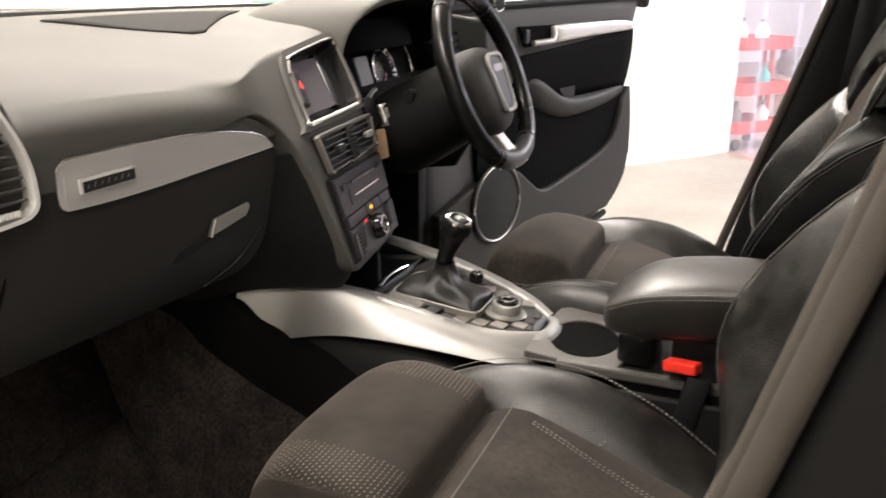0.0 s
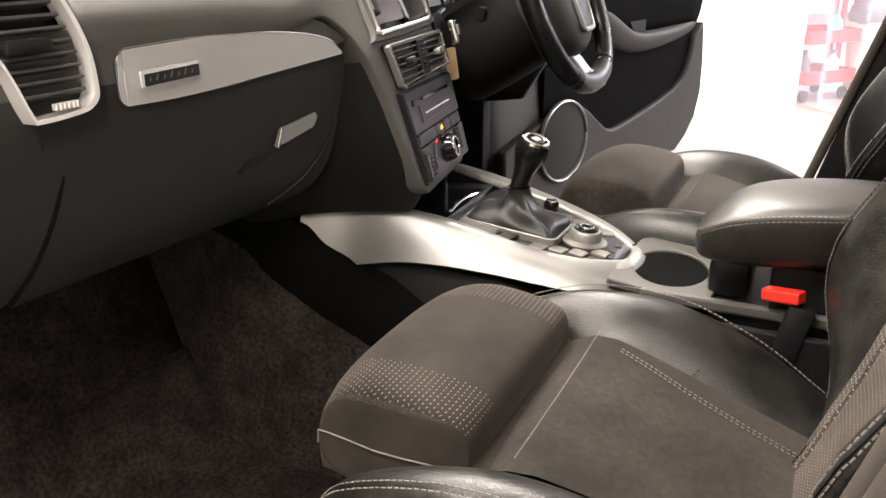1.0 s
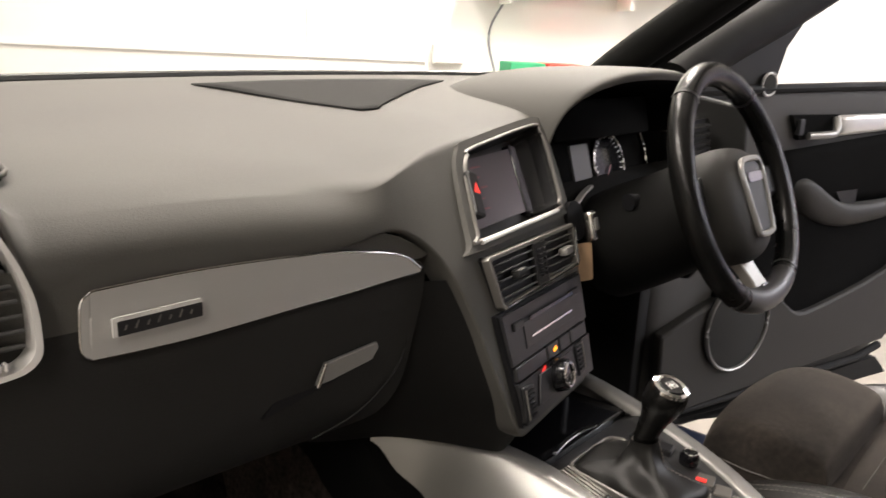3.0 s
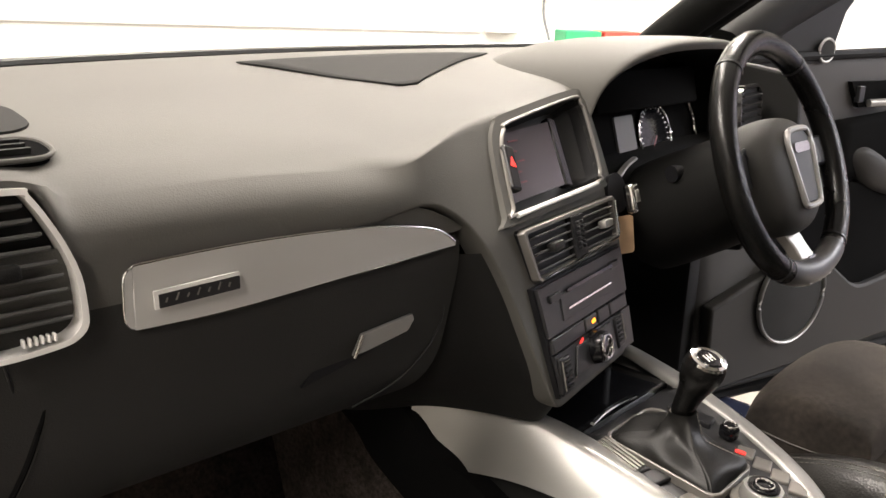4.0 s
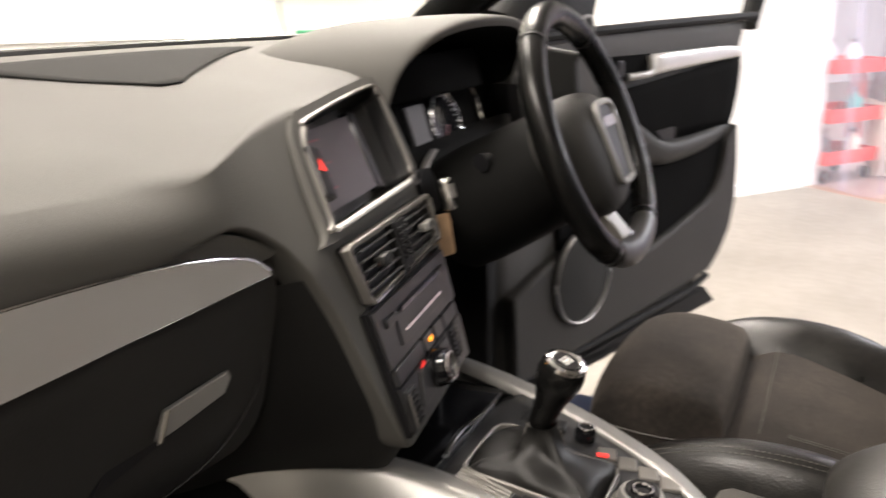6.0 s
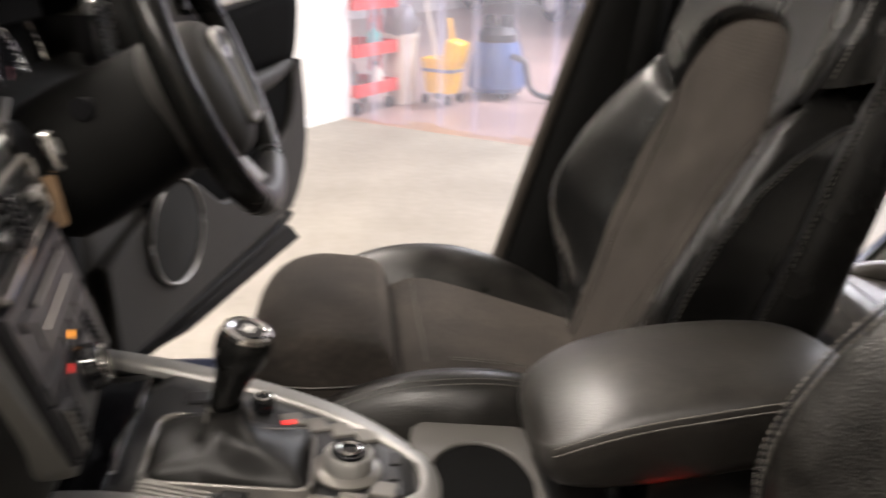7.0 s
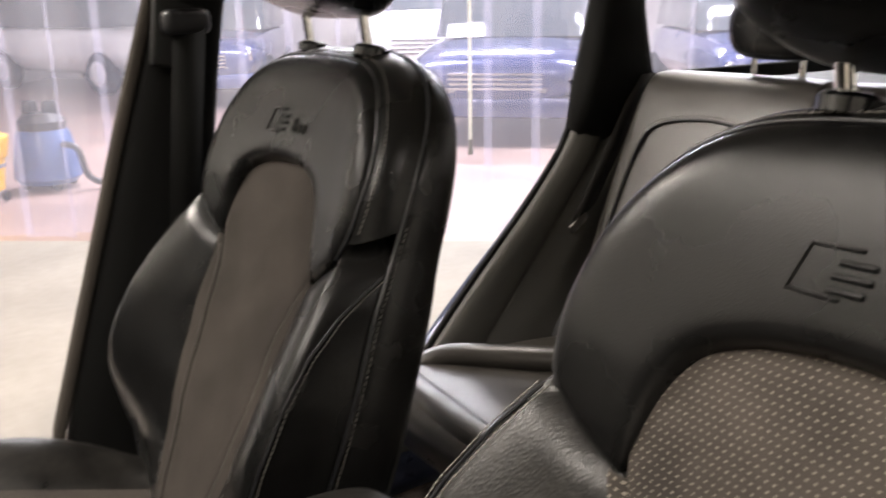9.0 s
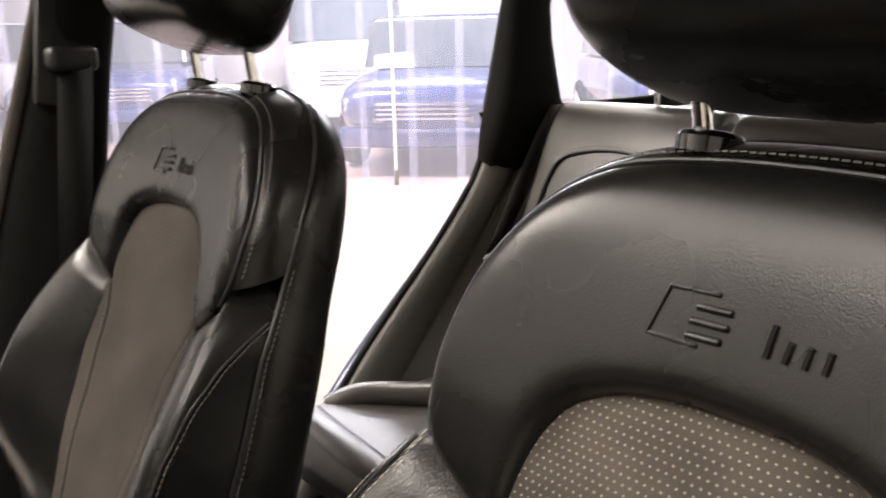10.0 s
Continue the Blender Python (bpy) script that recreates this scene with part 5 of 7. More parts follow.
right = [(0.66, 0.235, 0.70, 0.225, 0.765, 0.205, 0.766), (0.60, 0.232, 0.71, 0.220, 0.764, 0.200, 0.764), (0.55, 0.226, 0.71, 0.214, 0.757, 0.190, 0.756), (0.50, 0.220, 0.71, 0.206, 0.750, 0.180, 0.748), (0.44, 0.205, 0.705, 0.190, 0.740, 0.164, 0.740), (0.38, 0.184, 0.70, 0.168, 0.731, 0.140, 0.732),
         (0.33, 0.160, 0.695, 0.142, 0.724, 0.108, 0.727), (0.29, 0.134, 0.69, 0.114, 0.717, 0.078, 0.723), (0.262, 0.104, 0.688, 0.084, 0.711, 0.046, 0.720)]
rows = [[(ix - 0.002, y, iz - 0.010), (ix, y, iz), (mixv(cx, ix, 0.5), y, mixv(cz, iz, 0.5) + 0.001), (cx, y, cz), (cx + 0.006, y, cz - 0.008), (ox, y, oz)] for y, ox, oz, cx, cz, ix, iz in right]
part("side_trim", grid(rows), SATIN, con, "satin silver side trim", subsurf=2)
# rear bow joining both trims
bow = []
for k in range(9):
    a = math.pi * k / 8
    ci, si = -math.cos(a), math.sin(a)
    inn = Vector((0.021 + 0.026 * ci, 0.266 - 0.010 * si, 0.7205))
    out = Vector((0.024 + 0.080 * ci, 0.262 - 0.034 * si, 0.6925))
    mid = Vector((0.023 + 0.060 * ci, 0.262 - 0.024 * si, 0.709))
    bow.append([inn + Vector((0, 0, -0.01)), inn, mid, out, out + Vector((0, 0, -0.008))])
part("rear_trim", grid(bow), SATIN, con, "satin silver rear bow of the trim", subsurf=2)
# black panel inside the surround
panel = []
for (y, _, _, _, _, ix, iz) in left[2:]:
    rx = table([(0.262, 0.046), (0.29, 0.078), (0.33, 0.108), (0.38, 0.140), (0.44, 0.164), (0.50, 0.180), (0.55, 0.190), (0.60, 0.200), (0.66, 0.206)], y)
    panel.append([(mixv(ix, rx, k / 8), y, iz - 0.006 - (0.030 if y > 0.52 else 0)) for k in range(9)])
part("panel", grid(panel), STACK, con, "dark grey control panel", solid=0.004)
# body below
body = []
for z, grow in ((0.72, -0.02), (0.69, -0.006), (0.62, 0.004), (0.52, 0.018), (0.40, 0.03), (0.32, 0.035)):
    lo, hi = -0.10 - grow, 0.215 + grow
    zr = min(z, 0.57)
    body.append([(lo + 0.01, 1.0, z), (lo, 0.70, z), (lo + 0.004, 0.50, z), (lo + 0.012, 0.34, min(z, 0.69)), (lo + 0.02, 0.24, zr), (lo + 0.016, 0.1, zr), (lo + 0.016, -0.3, zr), (hi - 0.05, -0.3, zr), (hi - 0.06, 0.1, zr), (hi - 0.06, 0.24, zr), (hi - 0.03, 0.36, min(z, 0.69)), (hi, 0.52, z), (hi, 0.70, z), (hi, 1.0, z)])
part("body", grid(body, wrap=True, cap=True), HARD, con, "black console body", subsurf=1)
# black sweep across the flank, with the tunnel's carpet below it
upper = smooth_path([(-0.138, 0.80, 0.795), (-0.139, 0.70, 0.752), (-0.136, 0.663, 0.712), (-0.126, 0.630, 0.695), (-0.119, 0.604, 0.684), (-0.118, 0.559, 0.665), (-0.118, 0.524, 0.643), (-0.118, 0.44, 0.59), (-0.120, 0.34, 0.52)], 4)
lower = smooth_path([(-0.142, 0.99, 0.760), (-0.143, 0.809, 0.710), (-0.142, 0.752, 0.665), (-0.138, 0.700, 0.632), (-0.134, 0.660, 0.608), (-0.130, 0.592, 0.577), (-0.130, 0.52, 0.535), (-0.132, 0.42, 0.475), (-0.134, 0.32, 0.40)], 4)
part("flank_sweep", grid([[a + Vector((0.022, 0, 0.004)) for a in upper]] + [[a.lerp(b, k / 5) + Vector((-0.005 * math.sin(math.pi * k / 5), 0, 0)) for a, b in zip(upper, lower)] for k in range(6)]), FELT_SHADE, con, "black sweep along the console's flank")
part("tunnel_carpet", grid([[Vector((mixv(b.x + 0.003, -0.165, (k / 5) ** 1.6), b.y, mixv(b.z + 0.006, 0.335, k / 5))) for b in lower] for k in range(6)]), CARPET, con, "dark brown carpet on the tunnel's side")
for px in (-0.084, 0.122):
    part("side_plate", box(0.012, 0.60, 0.20, (px, -0.03, 0.585), bevel=0.004), HARD, con, "black side plate of the console", smooth=False)
part("side_pocket", tube(smooth_path([(-0.112, 0.62, 0.66), (-0.12, 0.52, 0.61), (-0.12, 0.42, 0.58), (-0.11, 0.36, 0.60)], 6), 0.006), BLACK, con)
# front tray
part("front_tray", box(0.215, 0.15, 0.012, (0.082, 0.598, 0.737), bevel=0.003), GLOSS, con, "gloss black open tray", smooth=False)
part("tray_edge", tube(smooth_path([(-0.008, 0.515, 0.754), (0.025, 0.520, 0.755), (0.06, 0.521, 0.755), (0.094, 0.517, 0.754)], 6), 0.0030, flat=0.7), CHROME, con, "bright tray edge")

# gear lever with gaiter
gl = thing("gear_lever", (0.055, 0.44, 0.735), "gear lever with black leather gaiter and chrome-capped knob", "gear lever")
gf = frame_at((0.058, 0.443, 0.744), (1, 0.0, 0), (0, 1, 0.085))
fo = [(-0.073, 0.038), (-0.070, 0.048), (-0.060, 0.054), (0.022, 0.055), (0.034, 0.051), (0.041, 0.040), (0.039, 0.028), (0.014, -0.078), (0.010, -0.088), (0.001, -0.093), (-0.070, -0.093), (-0.078, -0.089), (-0.081, -0.080), (-0.077, -0.02)]
part("gaiter_frame", ring_frame(fo, [(-0.020 + (x + 0.020) * 0.94, -0.019 + (y + 0.019) * 0.952) for x, y in fo], gf @ pose(0, 0, -0.010), 0.0105), SATIN_DARK, gl, "satin silver gaiter frame", bevel=0.0015)
rng = random.Random(7)
ring = smooth_path([(x, y, 0.0) for x, y in fo], 4, closed=True)
neck = Vector((0.037, 0.428, 0.789))
rows = []
for k, (s, h) in enumerate(((0.92, -0.006), (0.90, 0.003), (0.80, 0.010), (0.66, 0.015), (0.52, 0.020), (0.40, 0.027), (0.29, 0.035), (0.20, 0.043), (0.12, 0.049), (0.06, 0.053))):
    row = []
    for j, p in enumerate(ring):
        a = math.atan2(p.y + 0.02, p.x + 0.02)
        g = math.sin(math.pi * k / 9)
        f = 1 + 0.20 * math.sin(4 * a + 0.8 * k) * g + 0.11 * math.sin(7 * a - 1.3 * k) * g + 0.05 * math.sin(13 * a + 2.0 * k) * g
        base = gf @ Vector((-0.020 + (p.x + 0.020) * s * f, -0.019 + (p.y + 0.019) * s * f, h))
        rim = neck + Vector((0.0165 * math.cos(a), 0.0165 * math.sin(a), h - 0.053))
        t = max(0.0, (k - 2) / 7) ** 0.8
        row.append(base.lerp(rim, t))
    rows.append(row)
part("gaiter", grid(rows, wrap=True), GAITER, gl, "creased black leather gaiter", subsurf=1)
for j0 in (36,):
    part("gaiter_thread", stitches(smooth_path([r[j0] + Vector((0, -0.0012, 0.0012)) for r in rows], 4), 0.005, (0.0032, 0.0009, 0.0009)), THREAD, gl, smooth=False)
kt = Vector((0.030, 0.398, 0.872))
kb = Vector((0.036, 0.424, 0.800))
ax = (kt - kb).normalized()
q = ax.to_track_quat("Z", "Y").to_matrix().to_4x4()
KM = Matrix.Translation(kb - ax * 0.024) @ q @ Matrix.Diagonal((0.80, 0.80, 0.86, 1))
part("collar", lathe([(0.001, -0.010), (0.0150, -0.010), (0.0158, -0.002), (0.0145, 0.010), (0.001, 0.010)], KM, 28), SATIN_DARK, gl, "satin silver collar")
part("knob", lathe([(0.001, 0.008), (0.0145, 0.008), (0.0160, 0.020), (0.0175, 0.036), (0.0205, 0.052), (0.0255, 0.066), (0.0290, 0.078), (0.0298, 0.088), (0.0285, 0.097), (0.0255, 0.1024), (0.001, 0.1024)], KM, 36), LEATHER, gl, "black leather knob")
part("knob_cap", lathe([(0.001, 0.101), (0.0265, 0.101), (0.0255, 0.1055), (0.021, 0.107), (0.0180, 0.1055), (0.001, 0.1055)], KM, 36), CHROME, gl, "chrome knob cap")
part("cap_disc", lathe([(0.001, 0.1052), (0.0168, 0.1052), (0.0163, 0.1065), (0.001, 0.1065)], KM, 32), GLOSS, gl, "black shift pattern disc")
bm = bmesh.new()
for x in (-0.006, 0.0, 0.006):
    box(0.0014, 0.013, 0.0006, (x, 0, 0.1068), m=KM, bm=bm)
box(0.013, 0.0014, 0.0006, (0, 0, 0.1068), m=KM, bm=bm)
part("shift_pattern", bm, WHITE_MARK, gl, smooth=False)

# rotary controller and keys round it
rf = frame_at((0.022, 0.322, 0.724), (1, 0, 0), (0, 1, 0.10))
part("dial_base", lathe([(0.001, 0), (0.031, 0), (0.0315, 0.003), (0.027, 0.006), (0.001, 0.006)], rf, 40), SATIN_DARK, con, "dark satin dial base")
ro = part("rotary_dial", lathe([(0.001, 0.004), (0.0225, 0.004), (0.0225, 0.008), (0.0225, 0.017), (0.0205, 0.020), (0.001, 0.020)], rf, 40), SATIN, con, "satin silver rotary controller")
part("dial_top", lathe([(0.001, 0.0202), (0.017, 0.0202), (0.0165, 0.023), (0.008, 0.022), (0.001, 0.0215)], rf, 32), GLOSS, ro)
part("dial_ring", tube([rf @ Vector((0.0095 * math.cos(a), 0.0095 * math.sin(a), 0.0235)) for a in [2 * math.pi * k / 28 for k in range(28)]], 0.0016, closed=True), CHROME, ro)
part("volume_knob", lathe([(0.001, 0), (0.0115, 0), (0.0120, 0.010), (0.0095, 0.014), (0.001, 0.014)], frame_at((0.122, 0.405, 0.733), (1, 0, 0), (0, 1, 0.1)), 28), GLOSS, con, "small black and chrome volume knob")
part("volume_ring", tube([frame_at((0.122, 0.405, 0.733), (1, 0, 0), (0, 1, 0.1)) @ Vector((0.008 * math.cos(a), 0.008 * math.sin(a), 0.0145)) for a in [2 * math.pi * k / 24 for k in range(24)]], 0.0014, closed=True), CHROME, con)
for k in range(4):
    y = 0.376 - 0.024 * k
    part("key", box(0.024, 0.020, 0.005, (0.108 - 0.008 * k, y, 0.7265 - 0.002 * k), (5, 0, 16), bevel=0.0015), SATIN_DARK, con, "small satin grey key", smooth=False)
part("red_key_mark", box(0.007, 0.012, 0.001, (0.097, 0.378, 0.7315), (5, 0, 16)), RED_LIT, con, "red mark on a key", smooth=False)
for k in range(4):
    y = 0.372 - 0.027 * k
    part("key", box(0.020, 0.023, 0.005, (-0.029 + 0.004 * k + (0.004 * k if k > 2 else 0), y, 0.7265 - 0.002 * k), (5, 0, -12), bevel=0.0015), SATIN_DARK, con, "small satin grey key", smooth=False)
for k in range(3):
    part("key", box(0.020, 0.010, 0.006, (-0.002 + 0.024 * k, 0.281 - 0.003 * abs(k - 1), 0.7165), (5, 0, 0), bevel=0.0012), STACK, con, smooth=False)
vg = part("air_grille", box(0.030, 0.070, 0.006, (-0.030, 0.464, 0.7400), (5, 0, -14), bevel=0.002), BLACK, con, "small black louvred grille", smooth=False)
for k in range(4):
    part("louvre", box(0.003, 0.062, 0.006, (-0.039 + 0.006 * k, 0.464, 0.7430), (5, 0, -14)), SATIN_DARK, vg, smooth=False)
part("key", box(0.032, 0.022, 0.006, (-0.032, 0.418, 0.7350), (5, 0, -12), bevel=0.002), BLACK, con, smooth=False)
for k in range(2):
    part("parking_switch", box(0.022, 0.024, 0.010, (0.135 - 0.010 * k, 0.470 - 0.03 * k, 0.738), (5, 0, 10), bevel=0.002), BLACK, con, smooth=False)

# cup holders
cf = frame_at((0.020, 0.203, 0.697), (1, -0.05, 0), (0, 1, 0.08))
turns = [2 * math.pi * k / 40 for k in range(40)]
part("cup_holder_plate", ring_frame([(max(-0.088, min(0.100, 0.125 * math.cos(a))), max(-0.070, min(0.062, 0.085 * math.sin(a)))) for a in turns], [(0.066 * math.cos(a), 0.049 * math.sin(a) - 0.003) for a in turns], cf, 0.010), CUP, con, "grey cup holder surround", bevel=0.002)
part("cup_well", grid([[cf @ Vector((0.0665 * s * math.cos(a), 0.0495 * s * math.sin(a) - 0.003, z)) for a in turns] for s, z in ((1, 0.006), (0.97, -0.05), (0.9, -0.11))], wrap=True, cap=True), FELT_SHADE, con, "deep black cup well")
part("cup_insert", box(0.016, 0.05, 0.03, (0.020, 0.203, 0.672), bevel=0.006), BLACK, con)
part("rear_deck", box(0.20, 0.40, 0.02, (0.035, -0.06, 0.684), bevel=0.006), HARD, con, smooth=False)
part("deck_rail", box(0.012, 0.34, 0.016, (-0.068, 0.05, 0.700), bevel=0.004), CUP, con, smooth=False)
part("hinge_block", box(0.10, 0.05, 0.05, (0.02, 0.12, 0.72), bevel=0.008), BLACK, con)

# armrest lid
ar = thing("armrest", (0.0, 0.0, 0.76), "black leather centre armrest with twin stitching", "armrest")
rows = []
for y, w, z0, z1 in ((0.164, 0.036, 0.764, 0.782), (0.162, 0.060, 0.756, 0.791), (0.150, 0.073, 0.751, 0.804), (0.12, 0.080, 0.751, 0.826), (0.09, 0.082, 0.753, 0.837), (0.05, 0.082, 0.757, 0.845), (-0.02, 0.079, 0.766, 0.852), (-0.075, 0.075, 0.773, 0.850), (-0.105, 0.068, 0.78, 0.840), (-0.112, 0.04, 0.80, 0.83)):
    cx = 0.004 + 0.030 * max(0, (y + 0.15)) - 0.012
    zm = mixv(z0, z1, 0.74)
    rows.append([(cx - w, y, zm - 0.006), (cx - w * 0.97, y, zm + 0.008), (cx - w * 0.8, y, z1 - 0.006), (cx - w * 0.45, y, z1), (cx, y, z1 + 0.002), (cx + w * 0.45, y, z1), (cx + w * 0.8, y, z1 - 0.006), (cx + w * 0.97, y, zm + 0.008), (cx + w, y, zm - 0.006),
                 (cx + w * 0.94, y, z0 + 0.01), (cx + w * 0.8, y, z0), (cx, y, z0 - 0.002), (cx - w * 0.8, y, z0), (cx - w * 0.94, y, z0 + 0.01)])
part("lid", grid(rows, wrap=True, cap=True), LID, ar, "black leather lid", subsurf=2)
for d in (0.0, 0.006):
    seam = []
    for y, w, z0, z1 in ((0.155, 0.068, 0.752, 0.800), (0.12, 0.0790, 0.751, 0.826), (0.09, 0.0812, 0.753, 0.837), (0.05, 0.0815, 0.757, 0.845), (-0.02, 0.0785, 0.766, 0.852), (-0.075, 0.0745, 0.773, 0.850)):
        cx = 0.004 + 0.030 * max(0, (y + 0.15)) - 0.012
        seam.append((cx - w * 1.0 - 0.001 + d * 0.2, y, mixv(z0, z1, 0.74) + d + 0.001))
    part("seam_thread", stitches(smooth_path(seam, 8), 0.006, (0.0040, 0.0008, 0.0008)), THREAD, ar, smooth=False)
part("support", box(0.10, 0.18, 0.06, (-0.0, -0.02, 0.727), bevel=0.008), HARD, ar)
# belt buckle of the passenger seat
bk = thing("belt_buckle", (-0.085, 0.05, 0.70), "black belt buckle with red release button", "belt buckle")
part("stalk", box(0.022, 0.030, 0.16, (-0.083, 0.045, 0.645), (12, 0, 0), bevel=0.005), BLACK, bk)
part("release_button", box(0.022, 0.046, 0.015, (-0.080, 0.052, 0.731), (-8, 4, -22), bevel=0.003), BUCKLE, bk, "bright red release button", smooth=False)

# ---------- seats ----------
LEAN = radians(20.5)


def seat_at(x, s, d):
    """Seat frame: x across, s up along the backrest from the hinge, d forward out of it; the frame's zero is the floor under the hinge."""
    return Vector((x, -s * math.sin(LEAN) + d * math.cos(LEAN) - 0.022, 0.690 + s * math.cos(LEAN) + d * math.sin(LEAN)))


def suede_half(s):
    return line([(-0.12, 0.060), (-0.03, 0.068), (0.03, 0.084), (0.08, 0.101), (0.14, 0.117), (0.20, 0.125), (0.26, 0.128), (0.308, 0.130)], s)


def ridge(s):
    """Crest of the side bolster: half width and how far it stands forward."""
    return (line([(-0.12, 0.185), (-0.04, 0.215), (0.02, 0.234), (0.08, 0.247), (0.15, 0.250), (0.20, 0.246), (0.25, 0.236), (0.30, 0.219), (0.35, 0.196), (0.40, 0.176)], s),
            line([(-0.12, -0.030), (-0.04, -0.004), (-0.007, 0.010), (0.02, 0.030), (0.055, 0.052), (0.08, 0.063), (0.11, 0.069), (0.14, 0.069), (0.20, 0.060), (0.25, 0.047), (0.30, 0.030), (0.35, 0.010), (0.40, -0.012)], s))


def suede_depth(x, s):
    return table([(-0.12, 0.024), (-0.03, 0.014), (0.08, 0.008), (0.2, 0.000), (0.30, -0.010), (0.43, -0.014)], s) + 0.35 * x * x


# half outlines of the shoulder panel, from the low point of its wing to the middle: (x, s)
SHOULDER_IN = [(0.134, 0.306), (0.127, 0.330), (0.121, 0.358), (0.112, 0.380), (0.096, 0.399), (0.068, 0.412), (0.034, 0.4185), (0.0, 0.420)]
SHOULDER_OUT = [(0.136, 0.302), (0.166, 0.318), (0.192, 0.338), (0.204, 0.360), (0.2085, 0.392), (0.206, 0.425), (0.197, 0.460), (0.178, 0.495), (0.152, 0.525), (0.114, 0.546), (0.060, 0.5545), (0.0, 0.5565)]


# half outline of the seat's back edge, from low down over the top: (x, s)
REAR_LOW = [(0.196, -0.115), (0.236, 0.0), (0.252, 0.10), (0.254, 0.20), (0.243, 0.30), (0.229, 0.36)]
REAR_TOP = [(0.2255, 0.388), (0.223, 0.412), (0.216, 0.450), (0.201, 0.492), (0.174, 0.533), (0.132, 0.562), (0.070, 0.577), (0.0, 0.580)]


def seam_depth(s):
    """How far back the seam between the side and the back lies."""
    return line([(-0.12, -0.016), (0.30, -0.024), (0.36, -0.036), (0.45, -0.044), (0.50, -0.054), (0.58, -0.066)], s)


def whole(half, n):
    """A smooth line over both halves, in n even steps."""
    pts = [Vector((x, s, 0)) for x, s in half] + [Vector((-x, s, 0)) for x, s in reversed(half[:-1])]
    fine = smooth_path(pts, 12)
    run = [0.0]
    for a, b in zip(fine, fine[1:]):
        run.append(run[-1] + (b - a).length)
    out, k = [], 0
    for i in range(n + 1):
        want = run[-1] * i / n
        while k < len(run) - 2 and run[k + 1] < want:
            k += 1
        out.append(fine[k].lerp(fine[k + 1], (want - run[k]) / max(1e-9, run[k + 1] - run[k])))
    return out


def car_seat(name, x, label):
    st = thing(name, (x, 0, 0.012 if x > 0 else 0.0), label, "car seat", "front seats")
    thread = THREAD if x < 0 else THREAD_DARK

    def put(nm, bm, mat, text="", **more):
        return part(nm, bm, mat, st, text, local=True, **more)

    # backrest centre: a middle panel and two side strips, sewn together along curved seams
    def strip_edge(s):
        return line([(-0.12, 0.048), (-0.03, 0.054), (0.03, 0.066), (0.08, 0.079), (0.14, 0.090), (0.20, 0.096), (0.24, 0.101), (0.275, 0.112), (0.308, 0.1295), (0.44, 0.14)], s)

    def sheet(lo, hi, s0, s1, nx, ns, lift=0.0):
        rows, uvs = [], []
        for i in range(ns + 1):
            s = mixv(s0, s1, i / ns)
            a, b = lo(s), hi(s)
            row = []
            for j in range(nx + 1):
                t = j / nx
                xx = mixv(a, b, t)
                dip = 0.0022 * (max(0.0, 1 - t * (b - a) / 0.006) ** 2 + max(0.0, 1 - (1 - t) * (b - a) / 0.006) ** 2)
                row.append(seat_at(xx, s, suede_depth(xx, s) + lift - dip))
            rows.append(row)
            uvs.append([(mixv(a, b, j / nx), s) for j in range(nx + 1)])
        return grid(rows, uvs=uvs)

    put("backrest_centre", sheet(lambda s: -strip_edge(s), strip_edge, -0.12, 0.44, 48, 32), SUEDE_DOTS if x < 0 else SUEDE_FINE, "perforated dark suede backrest centre")
    for sx in (-1, 1):
        lo, hi = (strip_edge, lambda s: suede_half(s) + 0.012)
        bm = sheet((lambda s: lo(s)) if sx > 0 else (lambda s: -hi(s)), (lambda s: hi(s)) if sx > 0 else (lambda s: -lo(s)), -0.12, 0.304, 14, 26, 0.0006)
        put("backrest_strip", bm, SUEDE_STRIP if x < 0 else SUEDE_FINE, "perforated suede strip beside the bolster")
        seam = [seat_at(sx * (strip_edge(s) + 0.0035), s, suede_depth(strip_edge(s), s) + 0.0015) for s in [-0.06 + 0.35 * k / 40 for k in range(41)]]
        put("seam_thread", stitches(seam, 0.0052, (0.0030, 0.0008, 0.0008), up=(0, 1, 0.3)), thread, smooth=False)

    # shoulder panel: a horseshoe pad round the top of the centre
    n = 84
    inn, out = whole(SHOULDER_IN, n), whole(SHOULDER_OUT, n)

    def edge_depth(p):
        return line([(0.300, -0.014), (0.320, 0.000), (0.345, 0.010), (0.40, 0.008), (0.45, 0.002), (0.50, -0.004), (0.557, -0.015)], p.y)

    def pad_depth(p):
        wing = 0.34 * p.x * p.x
        return line([(0.30, -0.008), (0.33, 0.0), (0.38, 0.004), (0.46, 0.004), (0.50, 0.002), (0.53, -0.002), (0.56, -0.010)], p.y) + wing

    rows = []
    for i in range(n + 1):
        a, b = inn[i], out[i]
        wide = (b - a).length
        row = [seat_at(a.x, a.y, suede_depth(a.x, a.y) - 0.010)]
        for t in (0.0, 0.03, 0.08, 0.16, 0.28, 0.42, 0.56, 0.70, 0.82, 0.91, 0.965, 1.0):
            p = a.lerp(b, t)
            r_in, r_out = min(1.0, t * wide / 0.016), min(1.0, (1 - t) * wide / 0.024)
            d_in = suede_depth(a.x, a.y) - 0.001
            d = mixv(d_in, pad_depth(p), (1 - (1 - r_in) ** 2) ** 0.5)
            d = mixv(edge_depth(b), d, (1 - (1 - r_out) ** 2.4) ** 0.6)
            row.append(seat_at(p.x, p.y, d))
        row.append(seat_at(b.x, b.y, edge_depth(b) - 0.012))
        rows.append(row)
